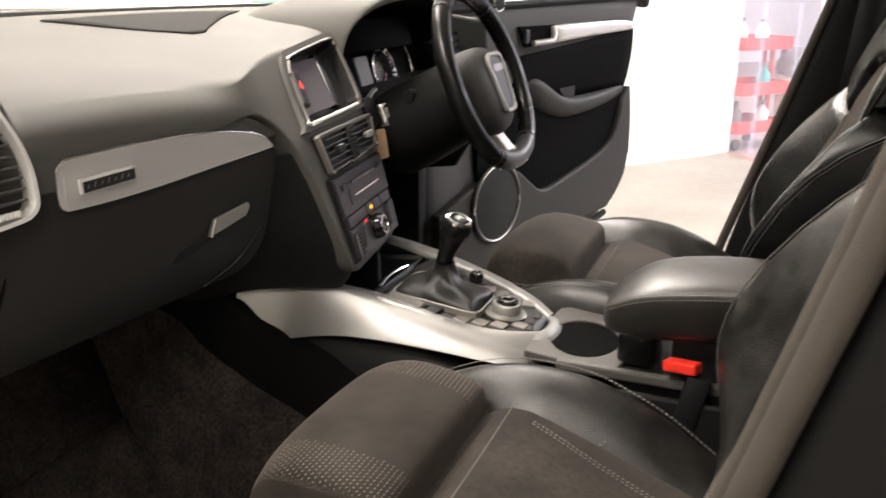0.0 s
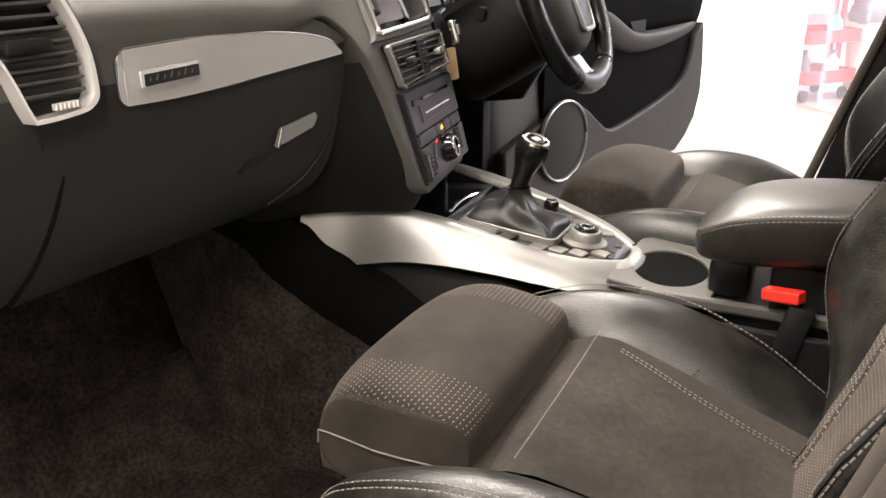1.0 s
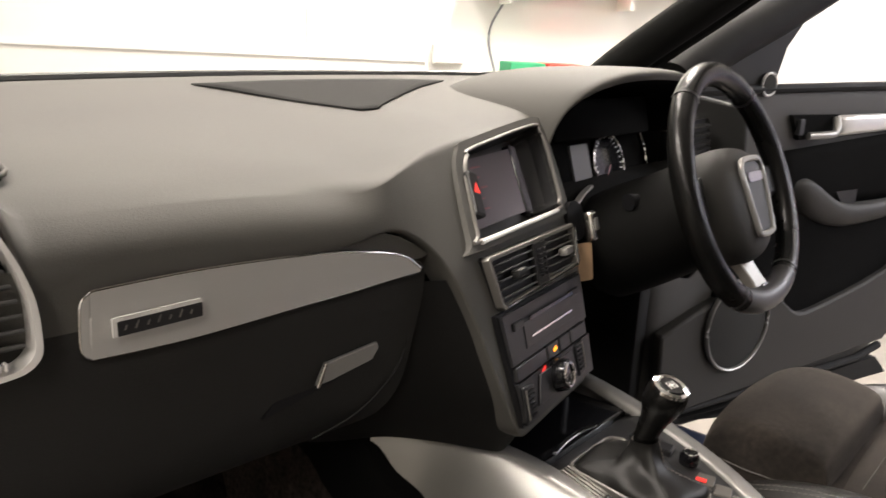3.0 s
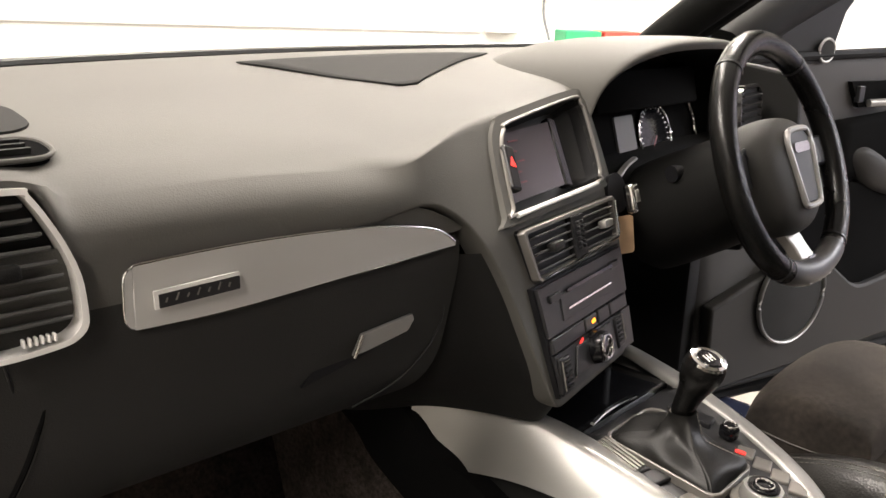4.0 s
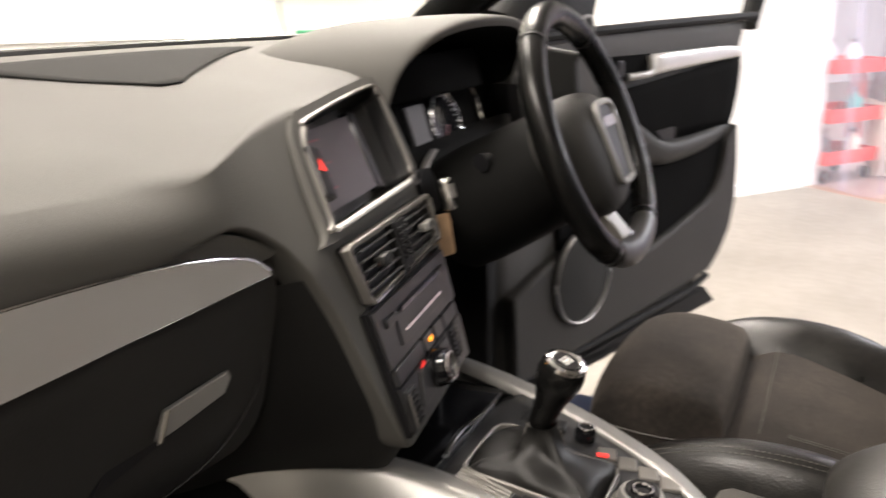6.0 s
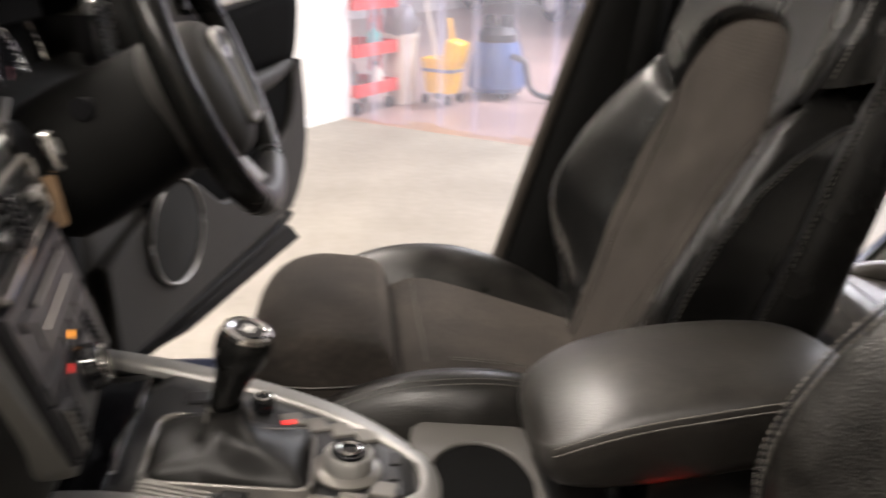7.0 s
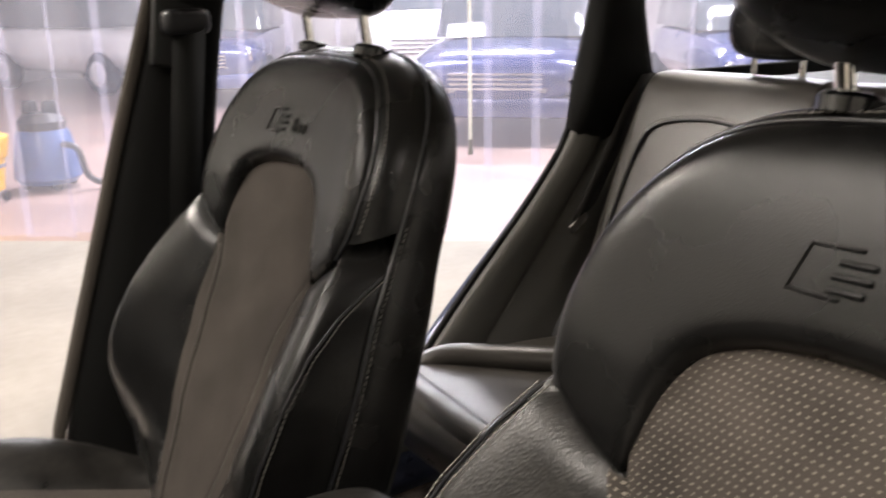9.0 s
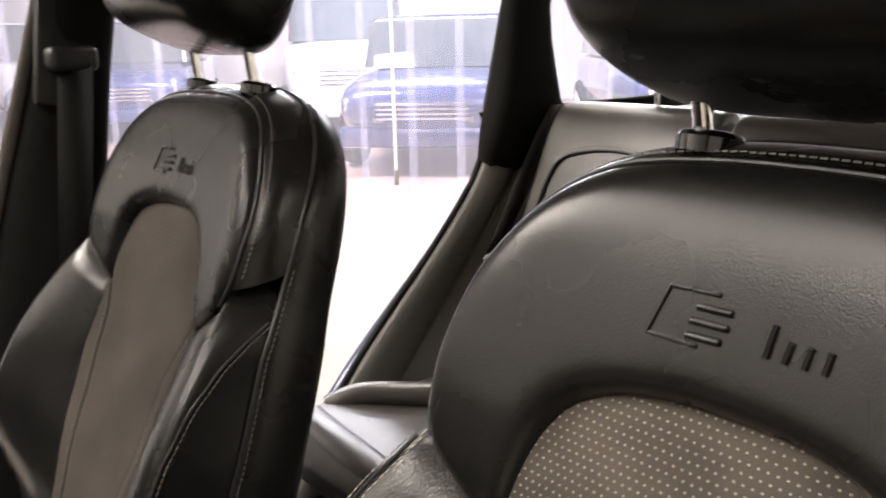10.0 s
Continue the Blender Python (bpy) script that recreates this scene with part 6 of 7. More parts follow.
    put("shoulder_panel", grid(rows), LEATHER, "smooth black leather shoulder panel", subsurf=1)
    put("edge_piping", tube([seat_at(p.x * 1.002, p.y + 0.0006, edge_depth(p) - 0.0010) for p in out[7:n - 6]], 0.0017, seg=8), BLACK, "thin black piping of the shoulder panel")

    # band from the piping to the back, its lower edge rising to the rear
    band = out[9:n - 8]
    m = len(band) - 1
    rear = whole(REAR_TOP, m)
    rows = []
    for f in (0.0, 0.05, 0.2, 0.45, 0.7, 0.9, 1.0):
        row = []
        for k, (p, q) in enumerate(zip(band, rear)):
            a = Vector((p.x, p.y, edge_depth(p) - 0.003))
            b = Vector((q.x, q.y, seam_depth(q.y)))
            c = a.lerp(b, f)
            out_way = Vector((q.x, q.y - 0.40, 0)).normalized()
            c += out_way * 0.007 * math.sin(math.pi * f ** 0.7)
            row.append(seat_at(c.x, c.y, c.z))
        rows.append(row)
    put("top_band", grid(rows), LEATHER, "black leather band round the top", subsurf=1)
    tops = [rows[1][k].lerp(rows[2][k], 0.5) + Vector((0, 0.0, 0.0009)) for k in range(1, m)]
    put("seam_thread", stitches(tops, 0.0058, (0.0040, 0.0010, 0.0010)), thread, smooth=False)
    # side panel of the back, from the rear seam to the back shell, up one side, over the top and down the other
    loop = whole(REAR_LOW + REAR_TOP, 96)
    rows = []
    for f, grow in ((0.0, -0.004), (0.03, 0.0), (0.15, 0.003), (0.5, 0.002), (0.8, -0.006), (0.95, -0.018), (1.0, -0.035)):
        row = []
        for q in loop:
            way = Vector((q.x, max(0.0, q.y - 0.40) * 1.2, 0)).normalized()
            row.append(seat_at(q.x + way.x * grow, q.y + way.y * grow, mixv(seam_depth(q.y), -0.113, f)))
        rows.append(row)
    put("back_side", grid(rows), LEATHER, "black leather side of the back", subsurf=1)
    put("rear_piping", tube([seat_at(q.x * 1.003, q.y + 0.0008, seam_depth(q.y)) for q in loop], 0.0018, seg=8), BLACK, "thin black piping along the rear seam")
    put("seam_thread", stitches([seat_at(q.x * 1.006, q.y, seam_depth(q.y) - 0.006) for q in loop if q.y < 0.40 and q.x < 0], 0.0062, (0.0040, 0.0008, 0.0008), up=(1, 0, 0)), thread, smooth=False)
    put("seam_thread", stitches([seat_at(q.x * 1.006, q.y, seam_depth(q.y) - 0.006) for q in loop if q.y < 0.40 and q.x > 0], 0.0062, (0.0040, 0.0008, 0.0008), up=(1, 0, 0)), thread, smooth=False)
    put("top_cap", grid([[seat_at(q.x * t, mixv(0.572, q.y, t), mixv(-0.085, seam_depth(q.y) - 0.001, t)) for q in rear[14:m - 13]] for t in (1.0, 0.75, 0.5, 0.25, 0.02)]), LEATHER, "black leather top of the backrest", subsurf=1)

    # bolsters, running round to the back of the seat
    for sx in (-1, 1):
        rows = []
        for i in range(41):
            s = -0.110 + 0.515 * i / 40
            c = suede_half(min(s, 0.308))
            rx, rd = ridge(s)
            c_d = suede_depth(c, min(s, 0.33))
            row = []
            for t, h in ((0.0, -0.10), (0.04, 0.04), (0.16, 0.24), (0.32, 0.48), (0.50, 0.70), (0.68, 0.87), (0.84, 0.97), (0.95, 1.0)):
                xx = mixv(c, rx, t)
                d = mixv(c_d, rd, h)
                # the top rolls in under the shoulder panel's slanting lower edge
                low = line([(0.134, 0.304), (0.166, 0.316), (0.192, 0.336), (0.21, 0.356)], xx)
                d -= 0.030 * min(1.0, max(0.0, (s - low + 0.016) / 0.03)) ** 1.6
                row.append(seat_at(sx * xx, s, d))
            tuck = table([(0.33, 0.0), (0.40, 0.030)], s)
            for f in (0.03, 0.12, 0.3, 0.55, 0.8, 1.0):
                back_x = line([(b, a) for a, b in REAR_LOW + REAR_TOP[:4]], s) - 0.001
                row.append(seat_at(sx * (mixv(rx + 0.0035, back_x, f ** 0.6) - tuck), s, mixv(rd, seam_depth(s) - 0.004, f)))
            rows.append(row)
        put("bolster", grid(rows), LEATHER2 if x < 0 else LEATHER, "black leather backrest bolster", subsurf=1)
        # twin seam along the crest, swinging back under the band
        crest_line = []
        for s in [-0.10 + 0.44 * k / 60 for k in range(61)]:
            rx, rd = ridge(s)
            f = line([(-0.1, 0.06), (0.20, 0.08), (0.25, 0.16), (0.29, 0.36), (0.32, 0.65), (0.345, 0.97)], s) if x > 0 else 0.0
            back_x = line([(b, a) for a, b in REAR_LOW + REAR_TOP[:4]], s)
            crest_line.append((mixv(rx + 0.0035, back_x, f ** 0.6) + 0.001 if f else rx + 0.0015, s, mixv(rd, seam_depth(s), f) + (0.0 if f else 0.0010)))
        put("bolster_seam", tube([seat_at(sx * (a + 0.0006), b, c) for a, b, c in crest_line], 0.0014, seg=6), BLACK, "dark seam along the bolster")
        for off in ((-0.006, 0.006) if x < 0 else (-0.005,)):
            put("seam_thread", stitches([seat_at(sx * (a + (0.0016 if off < 0 else -0.0004)), b, c + off) if x > 0 else seat_at(sx * (a + off * 0.9 + (0.0012 if off > 0 else 0.0)), b, c + (0.0008 if off < 0 else -0.0012)) for a, b, c in crest_line], 0.0062, (0.0042, 0.0010, 0.0010), up=(1, 0, 0) if x > 0 else (0, 1, 0.3)), thread, smooth=False)
    back = []
    for i in range(15):
        s = -0.14 + 0.67 * i / 14
        w = ridge(s)[0] * 0.97 if s < 0.33 else mixv(0.204, 0.205 * max(0.1, 1 - ((s - 0.33) / 0.215) ** 2.6) ** 0.5, min(1.0, (s - 0.33) / 0.05))
        back.append([seat_at(w * (j / 6 - 1), s, -0.104 - 0.012 * (1 - (j / 6 - 1) ** 2)) for j in range(13)])
    put("back_shell", grid(back), HARD, "black plastic back shell", subsurf=1, solid=0.004)

    # headrest: padded body with an oval cheek at each end
    hs, hd = (0.600, 0.018) if x > 0 else (0.586, 0.0)
    hr = []
    for dz, w, f, b in ((0.0, 0.085, 0.038, -0.032), (0.004, 0.108, 0.068, -0.050), (0.022, 0.128, 0.090, -0.062), (0.06, 0.138, 0.098, -0.066), (0.11, 0.136, 0.092, -0.062), (0.150, 0.126, 0.076, -0.050), (0.176, 0.102, 0.050, -0.028), (0.184, 0.064, 0.028, -0.008)):
        hr.append([seat_at(xx * w, hs + dz + 0.10 * max(0.0, yy), yy + hd) for xx, yy in ((-1.0, mixv(f, b, 0.45)), (-0.97, f * 0.70), (-0.86, f * 0.92), (-0.5, f), (0, f + 0.003), (0.5, f), (0.86, f * 0.92), (0.97, f * 0.70), (1.0, mixv(f, b, 0.45)), (0.95, b * 0.72), (0.6, b), (0, b), (-0.6, b), (-0.95, b * 0.72))])
    head = put("headrest", grid(hr, wrap=True, cap=True), LEATHER, "black leather headrest", subsurf=2)
    for sx in (-1, 1):
        ring = [seat_at(sx * 0.1345 * (1 - 0.30 * abs(math.sin(b)) ** 3), hs + 0.088 + 0.074 * math.sin(b), hd + 0.018 + 0.058 * math.cos(b)) for b in [2 * math.pi * k / 40 for k in range(40)]]
        part("cheek_piping", tube(ring, 0.0018, closed=True, seg=6), BLACK, head, "thin piping round the headrest's cheek", local=True)
        p0, p1 = seat_at(sx * 0.073, 0.552, -0.042), seat_at(sx * 0.073, hs + 0.03, 0.000)
        put("headrest_post", rod(p0, p1, 0.0062), CHROME, "chrome headrest post")
        pm = Matrix.Translation(seat_at(sx * 0.073, 0.5735, -0.036))
        put("post_sleeve", lathe([(0.001, -0.010), (0.020, -0.010), (0.0205, -0.001), (0.018, 0.002), (0.011, 0.0035), (0.001, 0.0035)], pm @ pose(0, 0, 0, 12, 0, 0), 28), GLOSS, "black post sleeve")

    # pressed emblem on the shoulder panel, as plain shapes lying on its surface
    def on_pad(px, s):
        return seat_at(-px, s, pad_depth(Vector((px, s, 0))) + 0.0002)

    def pressed(nm, pts, r, text="", closed=False):
        return put(nm, tube([on_pad(a, b) for a, b in pts], r, closed=closed, seg=8, up=(0, 1, 0.3)), LEATHER, text)

    pressed("emblem_box", [(-0.016, 0.482), (-0.046, 0.481), (-0.053, 0.453), (-0.022, 0.453)], 0.0014, "box pressed into the leather")
    for dy, w in ((0.008, 0.011), (0.0, 0.012), (-0.008, 0.011)):
        pressed("emblem_bar", [(-0.019 - w + 0.002 + dy * 0.15, 0.4655 + dy), (-0.019 + w + dy * 0.15, 0.4660 + dy)], 0.0021, "bar pressed into the leather")
    for px, h in ((0.016, 0.017), (0.026, 0.011), (0.036, 0.011), (0.046, 0.011)):
        pressed("emblem_bar", [(px, 0.4575), (px + 0.001, 0.4575 + h)], 0.0026)

    # ----- cushion -----
    def cushion_z(xx, y):
        return line([(-0.14, 0.590), (-0.08, 0.606), (-0.02, 0.628), (0.07, 0.658), (0.14, 0.682), (0.20, 0.698), (0.262, 0.708), (0.30, 0.710)], y) + 0.12 * xx * xx

    rows, uvs = [], []
    for i in range(17):
        y = -0.14 + 0.402 * i / 16
        c = table([(-0.05, 0.125), (0.1, 0.130), (0.262, 0.145)], y)
        rows.append([Vector((c * (j / 8 - 1), y, cushion_z(c * (j / 8 - 1), y) + 0.006 * math.cos((j / 8 - 1) * 1.4) - (0.02 * max(0, (i - 14) / 2) ** 2))) for j in range(17)])
        uvs.append([(c * (j / 8 - 1), y) for j in range(17)])
    put("seat_centre", grid(rows, uvs=uvs), SUEDE, "dark suede seat centre")
    cross = [Vector((xx, 0.232, cushion_z(xx, 0.232) + 0.0065)) for xx in [-0.135 + 0.27 * k / 30 for k in range(31)]]
    put("seam_thread", stitches(cross, 0.005, (0.003, 0.0009, 0.0009)), thread, smooth=False)
    for sx in ((1,) if x < 0 else (-1,)):
        curve = smooth_path([(sx * a, y, cushion_z(a, y) + 0.0045) for a, y in ((0.112, 0.200), (0.102, 0.165), (0.088, 0.115), (0.078, 0.05), (0.074, -0.02), (0.076, -0.09))], 10)
        put("seam_thread", stitches(curve, 0.006, (0.0036, 0.0009, 0.0009)), thread, smooth=False)
        put("seam_thread", stitches([p + Vector((0.006 * sx, 0, 0.0002)) for p in curve], 0.006, (0.0036, 0.0009, 0.0009)), thread, smooth=False)
    # gap filler and thigh support
    put("gaiter_strip", box(0.28, 0.05, 0.03, (0, 0.268, 0.680), bevel=0.006), SUEDE)
    prof = [(0.300, 0.655), (0.272, 0.664), (0.267, 0.690), (0.267, 0.724), (0.274, 0.739), (0.292, 0.746), (0.335, 0.752), (0.376, 0.754), (0.408, 0.748), (0.431, 0.731), (0.441, 0.706), (0.442, 0.680), (0.436, 0.658), (0.415, 0.648), (0.36, 0.646)]
    rows, uvs = [], []
    for j in range(25):
        e0 = j / 12 - 1
        xx = 0.146 * e0
        e = abs(e0)
        drop, pull = 0.004 * max(0.0, (e - 0.80) / 0.20) ** 2, 0.012 * e ** 3
        row, uv, run = [], [], 0.0
        last = None
        for y, z in prof:
            zz = z - (drop if z > 0.70 else 0) - 0.004 * e * e
            yy = y - pull if y > 0.35 else y + pull * 0.2
            p = Vector((xx * table([(0.27, 0.98), (0.36, 1.0), (0.44, 0.93)], y), yy, zz))
            run += (p - last).length if last is not None else 0
            last = p
            row.append(p)
            uv.append((xx, run))
        rows.append(row)
        uvs.append(uv)
    hem = {}
    for end, sg in ((0, -1), (-1, 1)):
        base = rows[end]
        skirt = [[Vector((p.x * k, p.y, max(0.645, min(p.z, zt)))) for p in base] for k, zt in ((1.012, 0.724), (1.016, 0.690), (1.013, 0.668), (0.99, 0.646))]
        hem[sg] = skirt[1]
        for r in skirt:
            rows, uvs = ([r] + rows, [[(0.0, 0.0)] * len(r)] + uvs) if end == 0 else (rows + [r], uvs + [[(0.0, 0.0)] * len(r)])
    put("thigh_support", grid(rows, uvs=uvs), SUEDE_ENDS if x < 0 else SUEDE, "dark suede thigh support", subsurf=1)
    for sg in (-1, 1):
        put("seam_thread", tube([p + Vector((sg * 0.0010, 0, 0)) for p in hem[sg][3:12]], 0.0009, seg=6), thread, "light piping along the end")
    put("front_valance", box(0.23, 0.05, 0.10, (0, 0.385, 0.592), bevel=0.015, seg=3), HARD, "black front valance")
    for sx in (-1, 1):
        rows = []
        for y, zt, x0, x1 in ((0.395, 0.640, 0.152, 0.200), (0.388, 0.668, 0.150, 0.222), (0.36, 0.698, 0.147, 0.238), (0.30, 0.724, 0.143, 0.250), (0.24, 0.736, 0.139, 0.256), (0.16, 0.733, 0.134, 0.256), (0.10, 0.714, 0.130, 0.253), (0.05, 0.690, 0.127, 0.250), (0.0, 0.657, 0.125, 0.246), (-0.05, 0.628, 0.122, 0.238), (-0.12, 0.600, 0.118, 0.225)):
            zi = cushion_z(x0, y) - 0.008 if y < 0.27 else zt - 0.055
            zi = min(zi, zt - 0.012)
            w = x1 - x0
            rows.append([Vector((sx * xx, y, z)) for xx, z in ((x0 - 0.006, zi - 0.012), (x0 + 0.004, zi + 0.006), (x0 + w * 0.22, mixv(zi, zt, 0.62)), (x0 + w * 0.42, zt - 0.004), (x0 + w * 0.56, zt), (x0 + w * 0.70, zt - 0.003), (x0 + w * 0.86, zt - 0.024), (x1, zt - 0.075), (x1 - 0.004, zt - 0.14), (x1 - 0.02, zt - 0.17))])
        put("cushion_bolster", grid(rows), LEATHER2, "creased black leather cushion bolster", subsurf=2)
        for off in ((0.0, 0.007) if x < 0 or sx < 0 else ()):
            seam = smooth_path([r[5] + Vector((sx * (off + 0.0005), 0, 0.0012 - off * 0.35)) for r in rows[1:]], 10)
            put("seam_thread", stitches(seam, 0.0065, (0.0042, 0.0009, 0.0009)), thread, smooth=False)
        put("seat_skirt", box(0.03, 0.42, 0.16, (sx * 0.225, 0.12, 0.535), bevel=0.012, seg=3), HARD, "black plastic seat skirt")
        put("seat_rail", box(0.04, 0.55, 0.05, (sx * 0.19, 0.12, 0.36), bevel=0.006), BLACK, "black seat rail")
        put("recliner_cover", box(0.02, 0.12, 0.11, (sx * 0.236, -0.09, 0.640), (20, 0, 0), bevel=0.012, seg=3), HARD, "black recliner cover")
    put("seat_pan", box(0.42, 0.46, 0.14, (0, 0.17, 0.54), bevel=0.02), BLACK, "black seat base")
    put("riser", box(0.34, 0.40, 0.16, (0, 0.12, 0.42), bevel=0.01), BLACK, "black seat riser")
    return st


car_seat("front_seat", -0.361, "black leather and dark suede passenger seat with perforated centre")
car_seat("front_seat", 0.364, "black leather and dark suede driver's seat")

# ---------- car shell ----------
def shell(name, bm, mat, label, category, **more):
    return alone(name, bm, mat, label, category, kind="structure", **more)


# front edge of the rear door aperture's rear side: (height, y)
REAR_EDGE = [(0.42, -0.47), (0.56, -0.555), (0.62, -0.605), (0.724, -0.700), (0.81, -0.790), (0.866, -0.849), (0.976, -0.944), (1.02, -0.972), (1.09, -0.981), (1.18, -0.967)]

# cabin floor, sills, tunnel
shell("car_floor", box(1.42, 2.6, 0.03, (0, 0.0, 0.325)), CARPET, "dark brown-black car carpet", "car floor", smooth=False)
for sx in (-1, 1):
    rows = []
    for i in range(15):
        y = 0.28 + 0.64 * i / 14
        z = line([(0.30, 0.346), (0.72, 0.350), (0.80, 0.365), (0.86, 0.413), (0.93, 0.532)], y)
        rows.append([(sx * mixv(0.13, 0.70, j / 12), y, z + 0.003 * noise.noise((j * 0.6, i * 0.6, sx))) for j in range(13)])
    alone("floor_mat", grid(rows), CARPET, "dark carpet floor mat in the foot well", "floor mat", "floor mats", solid=0.012)
    sill = []
    for z, o in ((0.30, 0.90), (0.36, 0.91), (0.40, 0.90), (0.415, 0.87), (0.41, 0.80), (0.41, 0.735), (0.40, 0.72), (0.33, 0.715)):
        sill.append([(sx * o, y, z) for y in (0.98, 0.7, 0.3, 0.0, -0.4, -0.75)])
    shell("door_sill", grid(sill), PAINT, "dark blue painted door sill", "sill", subsurf=1, solid=0.006)
    shell("sill_trim", box(0.06, 1.5, 0.012, (sx * 0.76, 0.15, 0.418), bevel=0.004), HARD, "black sill trim plate", "sill trim", smooth=False)
    # A pillar, inner trim, following the windscreen's slant
    pts = smooth_path([(sx * 0.715, 0.95, 1.10), (sx * 0.70, 0.84, 1.185), (sx * 0.68, 0.70, 1.28), (sx * 0.655, 0.52, 1.40), (sx * 0.63, 0.34, 1.485), (sx * 0.605, 0.14, 1.570)], 6)
    shell("a_pillar", tube(pts, 0.042, seg=12, flat=0.8), PILLAR, "dark cloth-covered windscreen pillar", "pillar")
    shell("door_seal", tube([p + Vector((sx * 0.045, -0.03, -0.01)) for p in pts], 0.012), RUBBER, "black rubber door seal", "seal")
    # B pillar
    rows = []
    for z, y0, y1, x0, x1 in ((0.40, 0.075, -0.16, 0.735, 0.80), (0.55, 0.070, -0.16, 0.715, 0.80), (0.65, 0.058, -0.165, 0.705, 0.79), (0.80, 0.012, -0.185, 0.70, 0.785), (0.95, -0.035, -0.20, 0.695, 0.775), (1.10, -0.080, -0.215, 0.685, 0.76), (1.25, -0.125, -0.23, 0.665, 0.735), (1.40, -0.165, -0.25, 0.63, 0.70), (1.60, -0.215, -0.29, 0.58, 0.64)):
        rows.append([(sx * x0, y0 - 0.02, z), (sx * (x0 + 0.012), y0, z), (sx * x1, y0 + 0.004, z), (sx * (x1 + 0.004), y1, z), (sx * (x0 + 0.012), y1, z), (sx * x0, y1 + 0.02, z)])
    shell("b_pillar", grid(rows, wrap=True, cap=True), PILLAR, "black trimmed pillar between the doors", "pillar", subsurf=1)
    for out, fwd, r0 in ((0.020, 0.008, 0.0095), (0.037, 0.006, 0.0085)):
        shell("door_seal", tube([(sx * (abs(r[1][0]) + out), r[1][1] + fwd, r[1][2]) for r in rows], r0, seg=12), SEAL, "flocked grey-brown door seal", "seal")
    # C pillar with the rear quarter
    rows = []
    for z, y0, y1, x0, x1 in ((0.42, -0.53, -1.05, 0.73, 0.80), (0.60, -0.62, -1.15, 0.71, 0.80), (0.75, -0.745, -1.3, 0.70, 0.80), (0.88, -0.87, -1.4, 0.69, 0.79), (0.97, -0.935, -1.4, 0.685, 0.78), (1.08, -0.955, -1.15, 0.650, 0.77), (1.20, -0.975, -1.12, 0.640, 0.74), (1.32, -0.985, -1.09, 0.645, 0.71), (1.45, -0.99, -1.10, 0.615, 0.67), (1.60, -1.0, -1.15, 0.57, 0.61)):
        rows.append([(sx * x0, y0 - 0.02, z), (sx * (x0 + 0.012), y0, z), (sx * x1, y0 + 0.01, z), (sx * x1, y1, z), (sx * (x0 + 0.012), y1, z), (sx * x0, y1 + 0.02, z)])
    shell("c_pillar", grid(rows[4:], wrap=True, cap=True), PILLAR, "black trimmed rear pillar", "pillar", subsurf=1)
    # side panel beside the rear bench: a smooth face with a soft groove, edged by a seal and the painted aperture
    rows, paint, seal = [], [], []
    for z in (0.44, 0.52, 0.60, 0.68, 0.76, 0.84, 0.92, 0.98, 1.03, 1.08, 1.12):
        e = line(REAR_EDGE, z)
        g = e + line([(0.44, -0.113), (0.72, -0.113), (0.855, -0.082), (1.02, -0.068), (1.12, -0.06)], z)
        i = e + line([(0.44, -0.26), (0.60, -0.237), (0.99, -0.134), (1.12, -0.12)], z)
        rows.append([(sx * a, b, z) for a, b in ((0.740, e - 0.03), (0.728, e + 0.001), (0.712, e + 0.005), (0.700, e - 0.006), (0.690, mixv(e, g, 0.35)), (0.684, mixv(e, g, 0.75)), (0.686, g + 0.010), (0.694, g), (0.682, g - 0.010), (0.668, mixv(g, i, 0.4)), (0.650, mixv(g, i, 0.8)), (0.655, i - 0.03))])
        seal.append((sx * 0.726, e + 0.005, z))
        low = line([(0.44, 0.030), (0.66, 0.022), (0.80, 0.004), (1.0, 0.0)], z)
        if z < 1.0:
            paint.append([(sx * a, b, z) for a, b in ((0.732, e - 0.012), (0.748, e - 0.016 + low), (0.766, e - 0.030 + low), (0.785, e - 0.06), (0.80, e - 0.12))])
    shell("side_panel", grid(rows), PANEL, "smooth grey panel beside the rear bench", "trim", subsurf=1)
    shell("door_seal", tube(seal, 0.007), RUBBER, "black rubber door seal", "seal")
    shell("wheel_arch_edge", grid(paint), PAINT, "dark blue painted door aperture edge", "body panel", subsurf=1, solid=0.004)
    shell("roof_rail_trim", tube(smooth_path([(sx * 0.605, 0.12, 1.575), (sx * 0.60, -0.1, 1.600), (sx * 0.59, -0.5, 1.60), (sx * 0.58, -1.1, 1.575), (sx * 0.55, -1.6, 1.49)], 5), 0.04, flat=0.7), PILLAR, "dark roof rail trim", "trim")

rows = []
for y, z in ((0.12, 1.585), (0.0, 1.605), (-0.3, 1.615), (-0.8, 1.605), (-1.3, 1.555), (-1.75, 1.47)):
    rows.append([(x, y, z + 0.03 * (1 - (x / 0.6) ** 2)) for x in (-0.62, -0.5, -0.3, 0, 0.3, 0.5, 0.62)])
shell("headliner", grid(rows), HEADLINER, "light grey cloth headliner", "headliner", subsurf=1, solid=0.02)
rows = [[(x, y, z + 0.03 * (1 - (x / 0.65) ** 2) + 0.03) for x in (-0.66, -0.5, -0.3, 0, 0.3, 0.5, 0.66)] for y, z in ((0.14, 1.60), (0.0, 1.62), (-0.3, 1.63), (-0.8, 1.62), (-1.3, 1.57), (-1.8, 1.48))]
shell("roof", grid(rows), PAINT, "dark blue painted car roof", "roof", subsurf=1, solid=0.01)
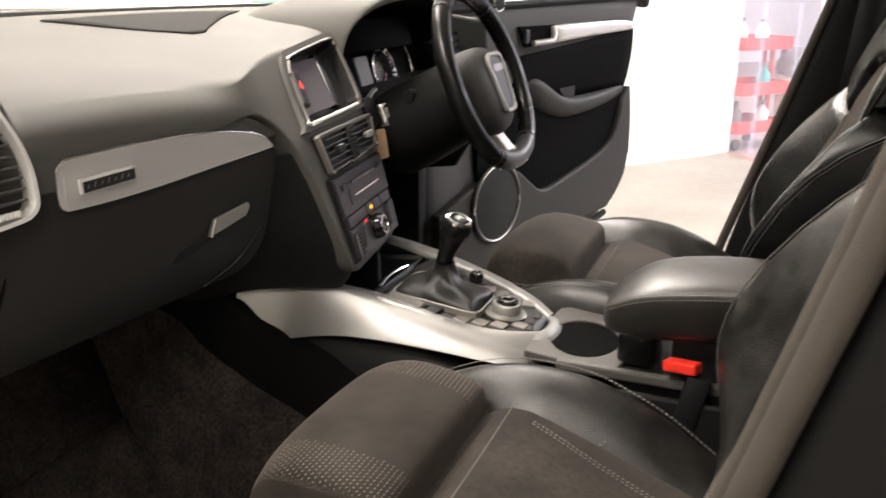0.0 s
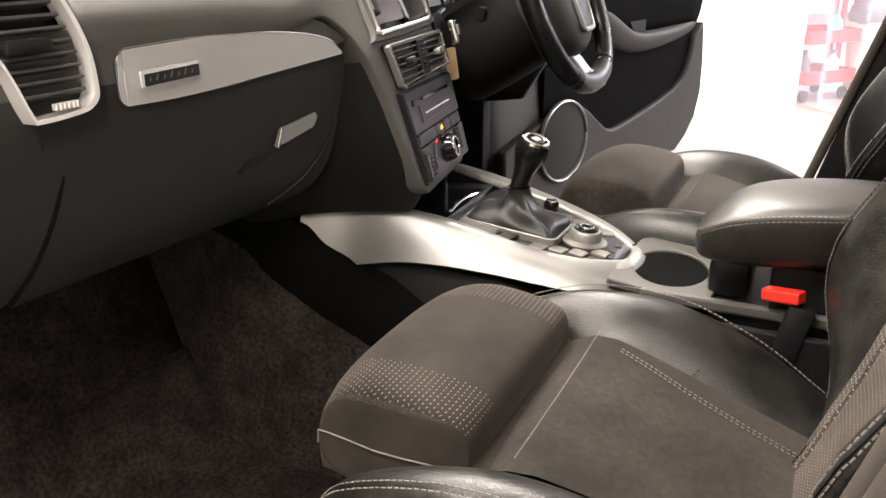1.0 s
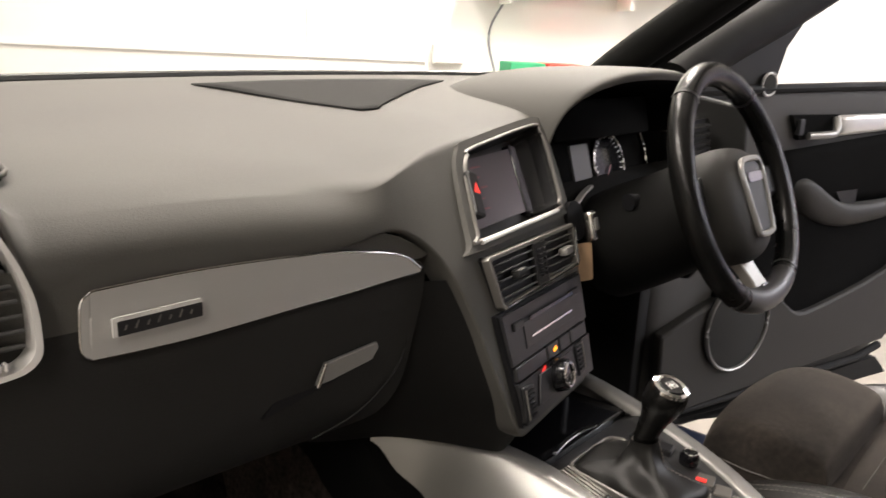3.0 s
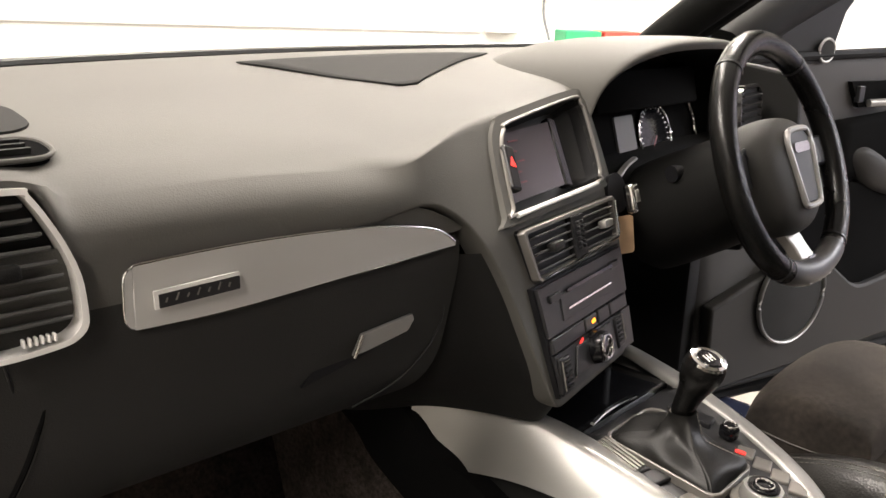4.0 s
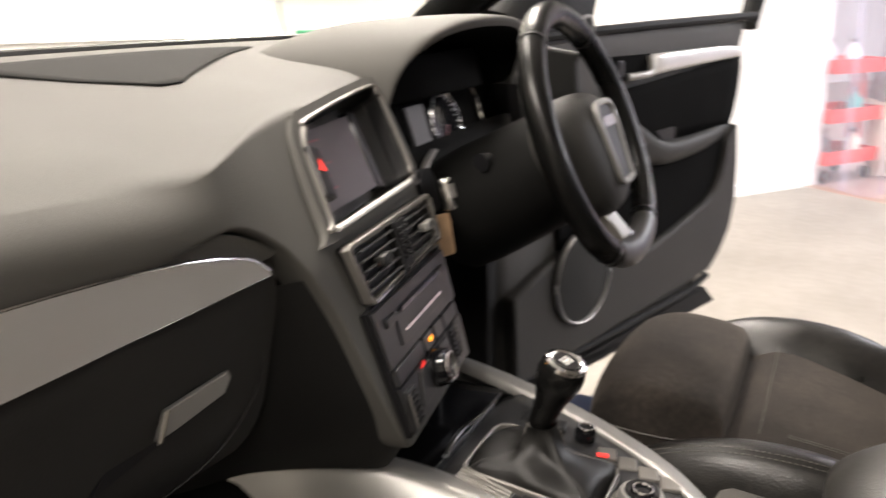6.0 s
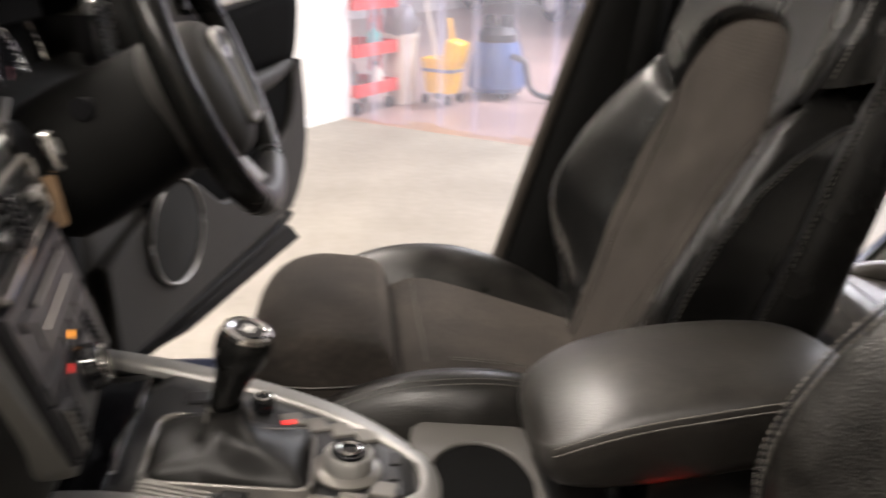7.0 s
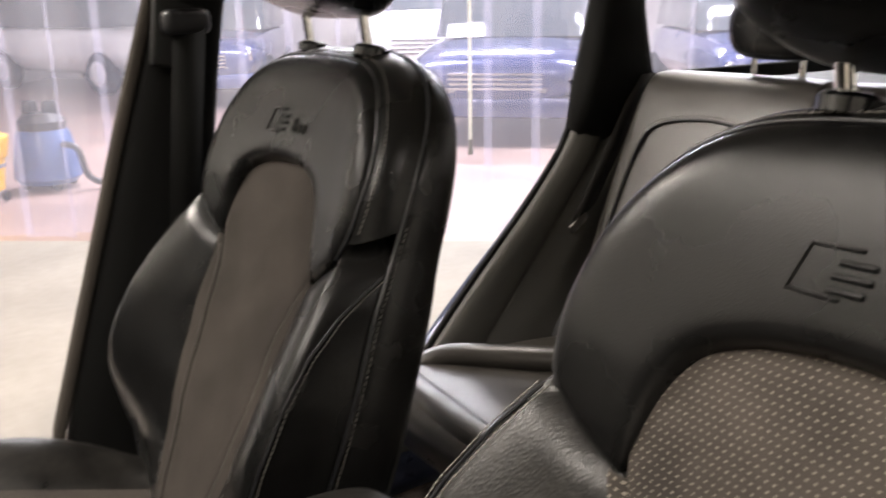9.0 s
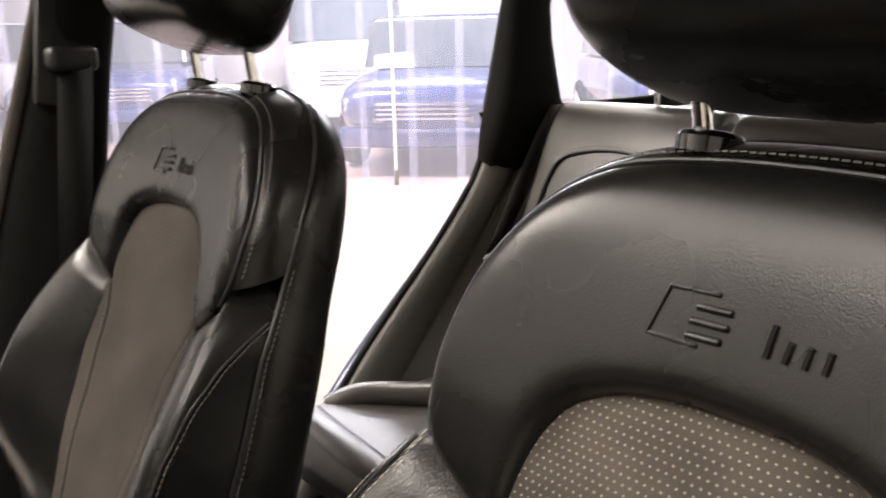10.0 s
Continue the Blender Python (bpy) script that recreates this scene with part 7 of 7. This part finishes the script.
# windscreen
rows = []
for t in (0, 0.25, 0.5, 0.75, 1.0):
    rows.append([(x, mixv(1.03 - 0.16 * (abs(x) / 0.72) ** 2.2, 0.13, t), mixv(1.135, 1.590 + 0.02 * (1 - (x / 0.6) ** 2), t) + 0.02 * math.sin(math.pi * t)) for x in [mixv(-0.70, 0.70, k / 12) * mixv(1.0, 0.88, t) for k in range(13)]])
ws = shell("windscreen", grid(rows), GLASS, "clear curved windscreen", "window")
ws.visible_shadow = False
# bonnet outside the windscreen
rows = [[(x, y, z - 0.08 * (x / 0.8) ** 2) for x in (-0.85, -0.6, -0.3, 0, 0.3, 0.6, 0.85)] for y, z in ((1.08, 1.085), (1.3, 1.06), (1.7, 1.02), (2.1, 0.95), (2.3, 0.80), (2.32, 0.35))]
shell("bonnet", grid(rows), PAINT, "dark blue painted bonnet", "bonnet", subsurf=1, solid=0.01)
# nose side panels and rear body closing the shell
for sx in (-1, 1):
    shell("front_wing", box(0.06, 1.25, 0.62, (sx * 0.86, 1.62, 0.72), bevel=0.03), PAINT, "dark blue painted front wing", "body panel")
    shell("cowl_side", box(0.05, 0.3, 0.85, (sx * 0.76, 0.92, 0.73), bevel=0.01), RUBBER, "black door hinge pillar", "pillar")
    shell("rear_wing", box(0.10, 0.9, 0.62, (sx * 0.86, -1.55, 0.72), bevel=0.04), PAINT, "dark blue painted rear wing", "body panel")
    shell("quarter_trim", box(0.02, 0.75, 0.25, (sx * 0.70, -1.55, 1.0), bevel=0.005), PILLAR, "dark boot side trim", "trim", smooth=False)
shell("boot_floor", box(1.36, 0.9, 0.03, (0, -1.7, 0.62)), CARPET, "dark boot floor", "boot floor", smooth=False)
shell("tailgate", box(1.5, 0.06, 0.55, (0, -2.1, 0.85), bevel=0.02), PAINT, "dark blue tailgate", "tailgate", smooth=False)
rg = shell("rear_window", box(1.1, 0.006, 0.42, (0, -1.98, 1.28), (30, 0, 0)), GLASS, "clear rear window", "window", smooth=False)
rg.visible_shadow = False


# ---------- driver's door, standing open ----------
DA, DB = Vector((1.036, 0.67, 0)), Vector((1.663, 0.479, 0))
DDIR = (DB - DA).normalized()
# door frame: x along the door from the speaker, y outwards (away from the cabin side), z up
dn = Vector((-DDIR.y, DDIR.x, 0))
DM = Matrix(((DDIR.x, dn.x, 0, DA.x), (DDIR.y, dn.y, 0, DA.y), (0, 0, 1, 0), (0, 0, 0, 1)))


def door(name, m, label):
    d = thing(name, m @ Vector((-0.28, 0, 0.4)), label, "car door")
    P = lambda a, y, z: m @ Vector((a, y, z))
    # inner panel outline by height: front and rear ends
    rows = []
    for z, f, r, bulge in ((0.385, -0.24, 0.640, 0.03), (0.415, -0.25, 0.635, 0.012), (0.485, -0.265, 0.640, 0.0), (0.56, -0.275, 0.728, -0.004), (0.62, -0.28, 0.740, -0.004), (0.682, -0.28, 0.734, 0.0), (0.74, -0.28, 0.715, 0.006), (0.80, -0.28, 0.703, 0.010), (0.90, -0.275, 0.722, 0.012), (1.0, -0.27, 0.764, 0.008), (1.10, -0.26, 0.806, -0.002), (1.14, -0.255, 0.822, 0.0), (1.150, -0.255, 0.824, 0.012)):
        row = [P(f - 0.004, 0.05, z), P(f, 0.015 + bulge, z)]
        row += [P(mixv(f, r, t), bulge + 0.012 * (2 * t - 1) ** 6, z) for t in (0.06, 0.2, 0.4, 0.6, 0.8, 0.94)]
        row += [P(r, 0.018 + bulge, z), P(r + 0.006, 0.055, z)]
        rows.append(row)
    part("inner_panel", grid(rows), BAND, d, "dark grey moulded door card", subsurf=1)
    outl = [(-0.25, 0.40), (0.655, 0.385), (0.64, 0.485), (0.735, 0.58), (0.735, 0.68), (0.705, 0.80), (0.83, 1.15), (-0.26, 1.12)]
    part("outer_skin", prism(outl, m @ Matrix(((1, 0, 0, 0), (0, 0, 1, 0.05), (0, 1, 0, 0), (0, 0, 0, 1))), 0.06), PAINT, d, "dark blue painted outer skin", bevel=0.012, smooth=False)
    part("bottom_flange", prism([(-0.24, 0.425), (0.60, 0.44), (0.665, 0.385), (0.0, 0.40), (-0.25, 0.44)], m @ Matrix(((1, 0, 0, 0), (0, 0, 1, -0.012), (0, 1, 0, 0), (0, 0, 0, 1))), 0.04), RUBBER, d, "black lower seal flange", smooth=False)
    part("bottom_seal", tube([P(a, -0.012, z) for a, z in ((-0.24, 0.455), (0.2, 0.452), (0.50, 0.455), (0.60, 0.475))], 0.010), RUBBER, d)
    # upper band: darker armrest insert and silver trim
    ins = [[P(mixv(0.05, r, t), -0.002 - 0.008 * math.sin(math.pi * k / 6) ** 0.6, mixv(zt + (0.05 * (t - 0.35)), 0.875, k / 6)) for t in [j / 12 for j in range(13)]] for k, zt, r in [(k, 1.024, mixv(0.742, 0.700, k / 6)) for k in range(7)]]
    part("armrest_insert", grid(ins), FELT_SHADE, d, "black cloth door insert", solid=0.004)
    tr = [[P(a, -0.008 - 0.004 * math.sin(math.pi * k / 4), z0 + (z1 - z0) * k / 4) for a, z0, z1 in ((0.245, 1.036, 1.084), (0.32, 1.040, 1.085), (0.48, 1.047, 1.086), (0.60, 1.051, 1.086), (0.68, 1.053, 1.083), (0.715, 1.056, 1.077), (0.728, 1.062, 1.070))] for k in range(5)]
    part("door_trim", grid(tr), ALU, d, "brushed aluminium door trim", solid=0.004)
    # flat black plate painting the shade in the handle's hollow
    part("cup_shade", prism([(0.075, 1.086), (0.252, 1.085), (0.228, 1.036), (0.11, 1.031)], m @ Matrix(((1, 0, 0, 0), (0, 0, 1, -0.010), (0, 1, 0, 0), (0, 0, 0, 1))), 0.012), FELT_SHADE, d, "black sheet for the shade in the handle cup", smooth=False)
    hd = part("door_handle", tube(smooth_path([P(0.232, -0.016, 1.079), P(0.222, -0.026, 1.060), P(0.208, -0.030, 1.046), P(0.17, -0.028, 1.043), P(0.130, -0.018, 1.041)], 5), 0.0085, seg=10), SATIN, d, "satin silver door release handle")
    part("lock_switch", box(0.018, 0.012, 0.034, (0.104, -0.012, 1.060), m=m, bevel=0.002), STACK, d, smooth=False)
    # pull grip and arm rest shelf
    arm = [[P(a, y, z) for y, z in ((0.012, zt + 0.004), (-0.014 * e, zt), (-0.030 * e, zt - 0.006), (-0.034 * e, mixv(zt, zb, 0.4)), (-0.024 * e, zb + 0.006), (0.012, zb))] for a, zt, zb, e in ((0.115, 0.940, 0.905, 0.3), (0.14, 0.948, 0.885, 0.9), (0.172, 0.944, 0.855, 1.0), (0.225, 0.916, 0.834, 1.0), (0.285, 0.885, 0.820, 1.0), (0.345, 0.871, 0.811, 1.0), (0.50, 0.874, 0.818, 0.9), (0.62, 0.879, 0.835, 0.6), (0.70, 0.884, 0.850, 0.1))]
    part("arm_shelf", grid(arm), DOOR_CARD, d, "dark grey pull grip and arm rest", subsurf=1)
    part("grip_well", prism([(0.285, 0.906), (0.372, 0.907), (0.372, 0.874), (0.31, 0.880)], m @ Matrix(((1, 0, 0, 0), (0, 0, 1, -0.012), (0, 1, 0, 0), (0, 0, 0, 1))), 0.012), HARD, d, "grip hollow", smooth=False)
    # map pocket: a flat black sheet paints the shade inside it
    pk = [(-0.10, 0.82), (0.12, 0.87), (0.30, 0.84), (0.67, 0.86), (0.68, 0.74), (0.64, 0.70), (0.45, 0.64), (0.25, 0.605), (0.18, 0.60), (-0.10, 0.68)]
    part("pocket_shade", prism(pk, m @ Matrix(((1, 0, 0, 0), (0, 0, 1, -0.006), (0, 1, 0, 0), (0, 0, 0, 1))), 0.02), FELT_SHADE, d, "black sheet for the shade in the map pocket", smooth=False)
    front = [(-0.265, 0.45), (-0.275, 0.64), (-0.166, 0.680), (-0.084, 0.703), (-0.010, 0.724), (0.03, 0.721), (0.082, 0.697), (0.135, 0.660), (0.176, 0.633), (0.20, 0.624), (0.228, 0.622), (0.28, 0.629), (0.38, 0.647), (0.48, 0.668), (0.562, 0.690), (0.61, 0.716), (0.636, 0.748), (0.652, 0.790), (0.661, 0.838), (0.718, 0.878), (0.735, 0.76), (0.737, 0.66), (0.712, 0.585), (0.66, 0.53), (0.60, 0.492)]
    part("pocket_front", prism(front, m @ Matrix(((1, 0, 0, 0), (0, 0, 1, -0.022), (0, 1, 0, 0), (0, 0, 0, 1))), 0.030), DOOR_CARD, d, "dark grey lower panel with the pocket front", bevel=0.007)
    # speaker
    sp = m @ pose(-0.040, -0.024, 0.634, 90, 0, 0)
    part("speaker_grille", lathe([(0.001, 0.0), (0.098, 0.0), (0.100, 0.004), (0.09, 0.007), (0.001, 0.010)], sp, 48), GRILLE, d, "round black speaker grille")
    part("speaker_ring", tube([sp @ Vector((0.103 * math.cos(a), 0.103 * math.sin(a), 0.006)) for a in [2 * math.pi * k / 56 for k in range(56)]], 0.0062, closed=True, flat=0.6), SATIN, d, "satin silver speaker ring")
    # window frame and glass
    wf = smooth_path([P(-0.27, 0.02, 1.13), P(-0.17, 0.02, 1.195), P(0.0, 0.02, 1.268), P(0.09, 0.02, 1.308), P(0.228, 0.02, 1.372), P(0.39, 0.02, 1.440), P(0.60, 0.02, 1.497), P(0.80, 0.02, 1.515), P(0.93, 0.02, 1.49), P(0.99, 0.02, 1.44)], 5)
    part("window_frame", tube([p + Vector((0, 0, 0.020)) for p in wf], 0.046, seg=12), RUBBER, d, "black window frame")
    part("rear_frame", tube([P(0.99, 0.02, 1.45), P(0.90, 0.02, 1.28), P(0.825, 0.02, 1.13)], 0.028, seg=10), RUBBER, d, "black window frame")
    part("belt_seal", tube([P(-0.24, -0.002, 1.135), P(0.25, -0.002, 1.147), P(0.82, -0.002, 1.158)], 0.010), RUBBER, d, "black window seal")
    gl_bm = bmesh.new()
    gv = [P(a, 0.03, z) for a, z in ((0.0, 1.13), (0.03, 1.22), (0.09, 1.295), (0.24, 1.37), (0.45, 1.455), (0.72, 1.505), (0.93, 1.48), (0.88, 1.26), (0.82, 1.15))]
    gl_bm.faces.new([gl_bm.verts.new(p) for p in gv])
    gg = part("window_glass", gl_bm, GLASS, d, "clear side window", smooth=False)
    gg.visible_shadow = False
    tri = part("mirror_triangle", prism([(-0.27, 1.11), (0.010, 1.125), (0.018, 1.17), (0.036, 1.225), (0.09, 1.285), (0.03, 1.285), (-0.22, 1.16)], m @ Matrix(((1, 0, 0, 0), (0, 0, 1, 0.0), (0, 1, 0, 0), (0, 0, 0, 1))), 0.03), HARD, d, "black mirror corner cover", bevel=0.004, smooth=False)
    tw = m @ pose(-0.020, -0.006, 1.150, 90, 0, 0)
    part("tweeter_ring", tube([tw @ Vector((0.023 * math.cos(a), 0.023 * math.sin(a), 0.002)) for a in [2 * math.pi * k / 30 for k in range(30)]], 0.003, closed=True), SATIN, tri, "satin silver tweeter ring")
    part("tweeter", lathe([(0.001, 0), (0.021, 0), (0.02, 0.004), (0.001, 0.006)], tw, 28), GRILLE, tri)
    part("door_mirror", box(0.20, 0.12, 0.14, (-0.05, 0.16, 1.20), (0, 0, -20), m=m, bevel=0.04, seg=3), PAINT, d, "dark blue door mirror")


door("car_door", DM, "driver's front door, standing wide open, dark grey inside")


# ---------- belts ----------
for sx in (-1, 1):
    bl = thing("seat_belt", (sx * 0.66, -0.17, 1.25), "dark seat belt hanging from its pillar guide", "seat belt", "seat belts")
    part("belt_guide", box(0.03, 0.07, 0.035, (sx * 0.655, -0.165, 1.255), (0, 0, 12 * sx), bevel=0.01, seg=3), BLACK, bl, "black belt guide")
    part("guide_cover", box(0.02, 0.075, 0.16, (sx * 0.668, -0.16, 1.27), (8, 0, 0), bevel=0.008), HARD, bl)
    rows = [[(sx * (0.648 + 0.0), y, z) for y in (-0.19, -0.145)] for z in (1.25, 1.0, 0.8, 0.6, 0.48)]
    rows = [[(sx * xx, y + dy, z) for y in (-0.19, -0.143)] for z, xx, dy in ((1.25, 0.645, 0.0), (1.0, 0.678, 0.02), (0.8, 0.69, 0.03), (0.6, 0.695, 0.04), (0.46, 0.70, 0.05))]
    part("webbing", grid(rows), PILLAR, bl, "dark woven webbing", solid=0.0015)

for sx in (-1, 1):
    rbelt = thing("seat_belt", (sx * 0.66, -1.0, 0.85), "dark seat belt lying on the rear side panel", "seat belt", "seat belts")
    rows = [[(sx * a, y + q, z) for q in (0.022, -0.024)] for a, y, z in ((0.640, -1.105, 1.13), (0.650, -1.075, 1.08), (0.655, -1.02, 0.98), (0.660, -0.965, 0.88), (0.666, -0.945, 0.845))]
    part("webbing", grid(rows), WEBBING, rbelt, "dark woven webbing", solid=0.0018)
    part("belt_tongue", box(0.008, 0.052, 0.020, (sx * 0.664, -0.940, 0.838), (-30, 0, 0), bevel=0.003), CHROME, rbelt, "bright belt tongue")

# ---------- rear bench ----------
rb = thing("rear_seat", (0, -1.0, 0.4), "black leather rear bench with split backrest", "rear seat")


def pillow(rows_def, nm, mat, text, sub=2):
    part(nm, grid(rows_def, wrap=True, cap=True), mat, rb, text, subsurf=sub)


for x0, x1 in ((0.235, 0.615), (-0.12, 0.215), (-0.615, -0.14)):
    rows = []
    for x, e in ((x0, 0.75), (x0 + 0.008, 0.93), (x0 + 0.05, 1.0), ((x0 + x1) / 2, 1.02), (x1 - 0.05, 1.0), (x1 - 0.008, 0.93), (x1, 0.75)):
        sec = [(-0.93, 0.60), (-0.86, 0.62), (-0.905, 0.80), (-0.985, 0.97), (-1.055, 1.105), (-1.085, 1.138), (-1.13, 1.143), (-1.17, 1.125), (-1.14, 0.95), (-1.04, 0.66)]
        cy, cz = -1.03, 0.90
        rows.append([(x, cy + (y - cy) * e, cz + (z - cz) * (0.9 + 0.1 * e)) for y, z in sec])
    pillow(rows, "backrest", REAR, "black leather rear backrest section")
    hoop = smooth_path([(x0 + 0.045, -0.905 + 0.002, 0.80), (x0 + 0.045, -0.950, 0.90), (x0 + 0.052, -0.997, 1.00), (x0 + 0.080, -1.020, 1.045), ((x0 + x1) / 2, -1.030, 1.062), (x1 - 0.080, -1.020, 1.045), (x1 - 0.052, -0.997, 1.00), (x1 - 0.045, -0.950, 0.90), (x1 - 0.045, -0.903, 0.80)], 6)
    part("border_seam", tube(hoop, 0.0035, seg=6), BLACK, rb, "dark seam round the backrest's middle")
    part("seam_thread", stitches([Vector(p) + Vector((0, 0.004, 0.008)) for p in hoop[6:-6]], 0.007, (0.005, 0.0012, 0.0012), up=(0, 1, 0.3)), THREAD_DARK, rb, smooth=False)
    rows = []
    for x, e in ((x0, 0.8), (x0 + 0.01, 0.95), (x0 + 0.05, 1.0), ((x0 + x1) / 2, 0.97), (x1 - 0.05, 1.0), (x1 - 0.01, 0.95), (x1, 0.8)):
        sec = [(-0.40, 0.60), (-0.385, 0.64), (-0.41, 0.672), (-0.46, 0.680), (-0.60, 0.662), (-0.86, 0.645), (-0.92, 0.60), (-0.80, 0.50), (-0.45, 0.50)]
        cy, cz = -0.62, 0.58
        rows.append([(x, cy + (y - cy) * (0.96 + 0.04 * e), cz + (z - cz) * e) for y, z in sec])
    pillow(rows, "cushion", REAR, "black leather rear cushion section")
for sx in (-1, 1):
    hb = []
    for dz, w, f in ((0.0, 0.06, 0.02), (0.01, 0.10, 0.034), (0.05, 0.118, 0.042), (0.10, 0.11, 0.038), (0.13, 0.07, 0.02)):
        hb.append([(sx * 0.37 + w * math.cos(a), -1.14 + f * math.sin(a), 1.165 + dz) for a in [2 * math.pi * k / 14 for k in range(14)]])
    part("headrest", grid(hb, wrap=True, cap=True), LEATHER, rb, "black leather rear headrest", subsurf=1)
    for q in (-0.05, 0.05):
        part("headrest_post", rod((sx * 0.37 + q, -1.14, 1.12), (sx * 0.37 + q, -1.14, 1.18), 0.006), CHROME, rb, "chrome headrest post")
for nm, pts in (("front_roll", [(0.24, -0.435, 0.655), (0.36, -0.432, 0.662), (0.50, -0.44, 0.664), (0.585, -0.46, 0.655)]), ("side_roll", [(0.60, -0.50, 0.655), (0.575, -0.55, 0.672), (0.52, -0.62, 0.672), (0.46, -0.70, 0.668), (0.42, -0.78, 0.66)])):
    part("cushion_" + nm, tube(smooth_path(pts, 6), 0.028, seg=12, flat=0.8), REAR, rb, "padded roll of the rear cushion")
part("load_cover", box(1.16, 0.5, 0.02, (0, -1.43, 1.10), bevel=0.006), HARD, rb, "black load cover", smooth=False)

# ---------- road wheels ----------
for sx in (-1, 1):
    for y in (1.45, -1.30):
        wm = pose(sx * 0.80, y, 0.36, 0, 90, 0)
        rw = thing("road_wheel", (sx * 0.80, y, 0.0), "black tyre on a silver alloy rim standing on the concrete", "wheel", "road wheels")
        part("tyre", lathe([(0.24, -0.11), (0.33, -0.115), (0.355, -0.09), (0.36, 0.0), (0.355, 0.09), (0.33, 0.115), (0.24, 0.11)], wm, 40), RUBBER, rw, "black rubber tyre")
        part("rim", lathe([(0.001, -0.05), (0.06, -0.06), (0.20, -0.07), (0.245, -0.105), (0.245, 0.105), (0.20, 0.07), (0.06, 0.06), (0.001, 0.05)], wm, 32), SATIN, rw, "silver alloy rim")
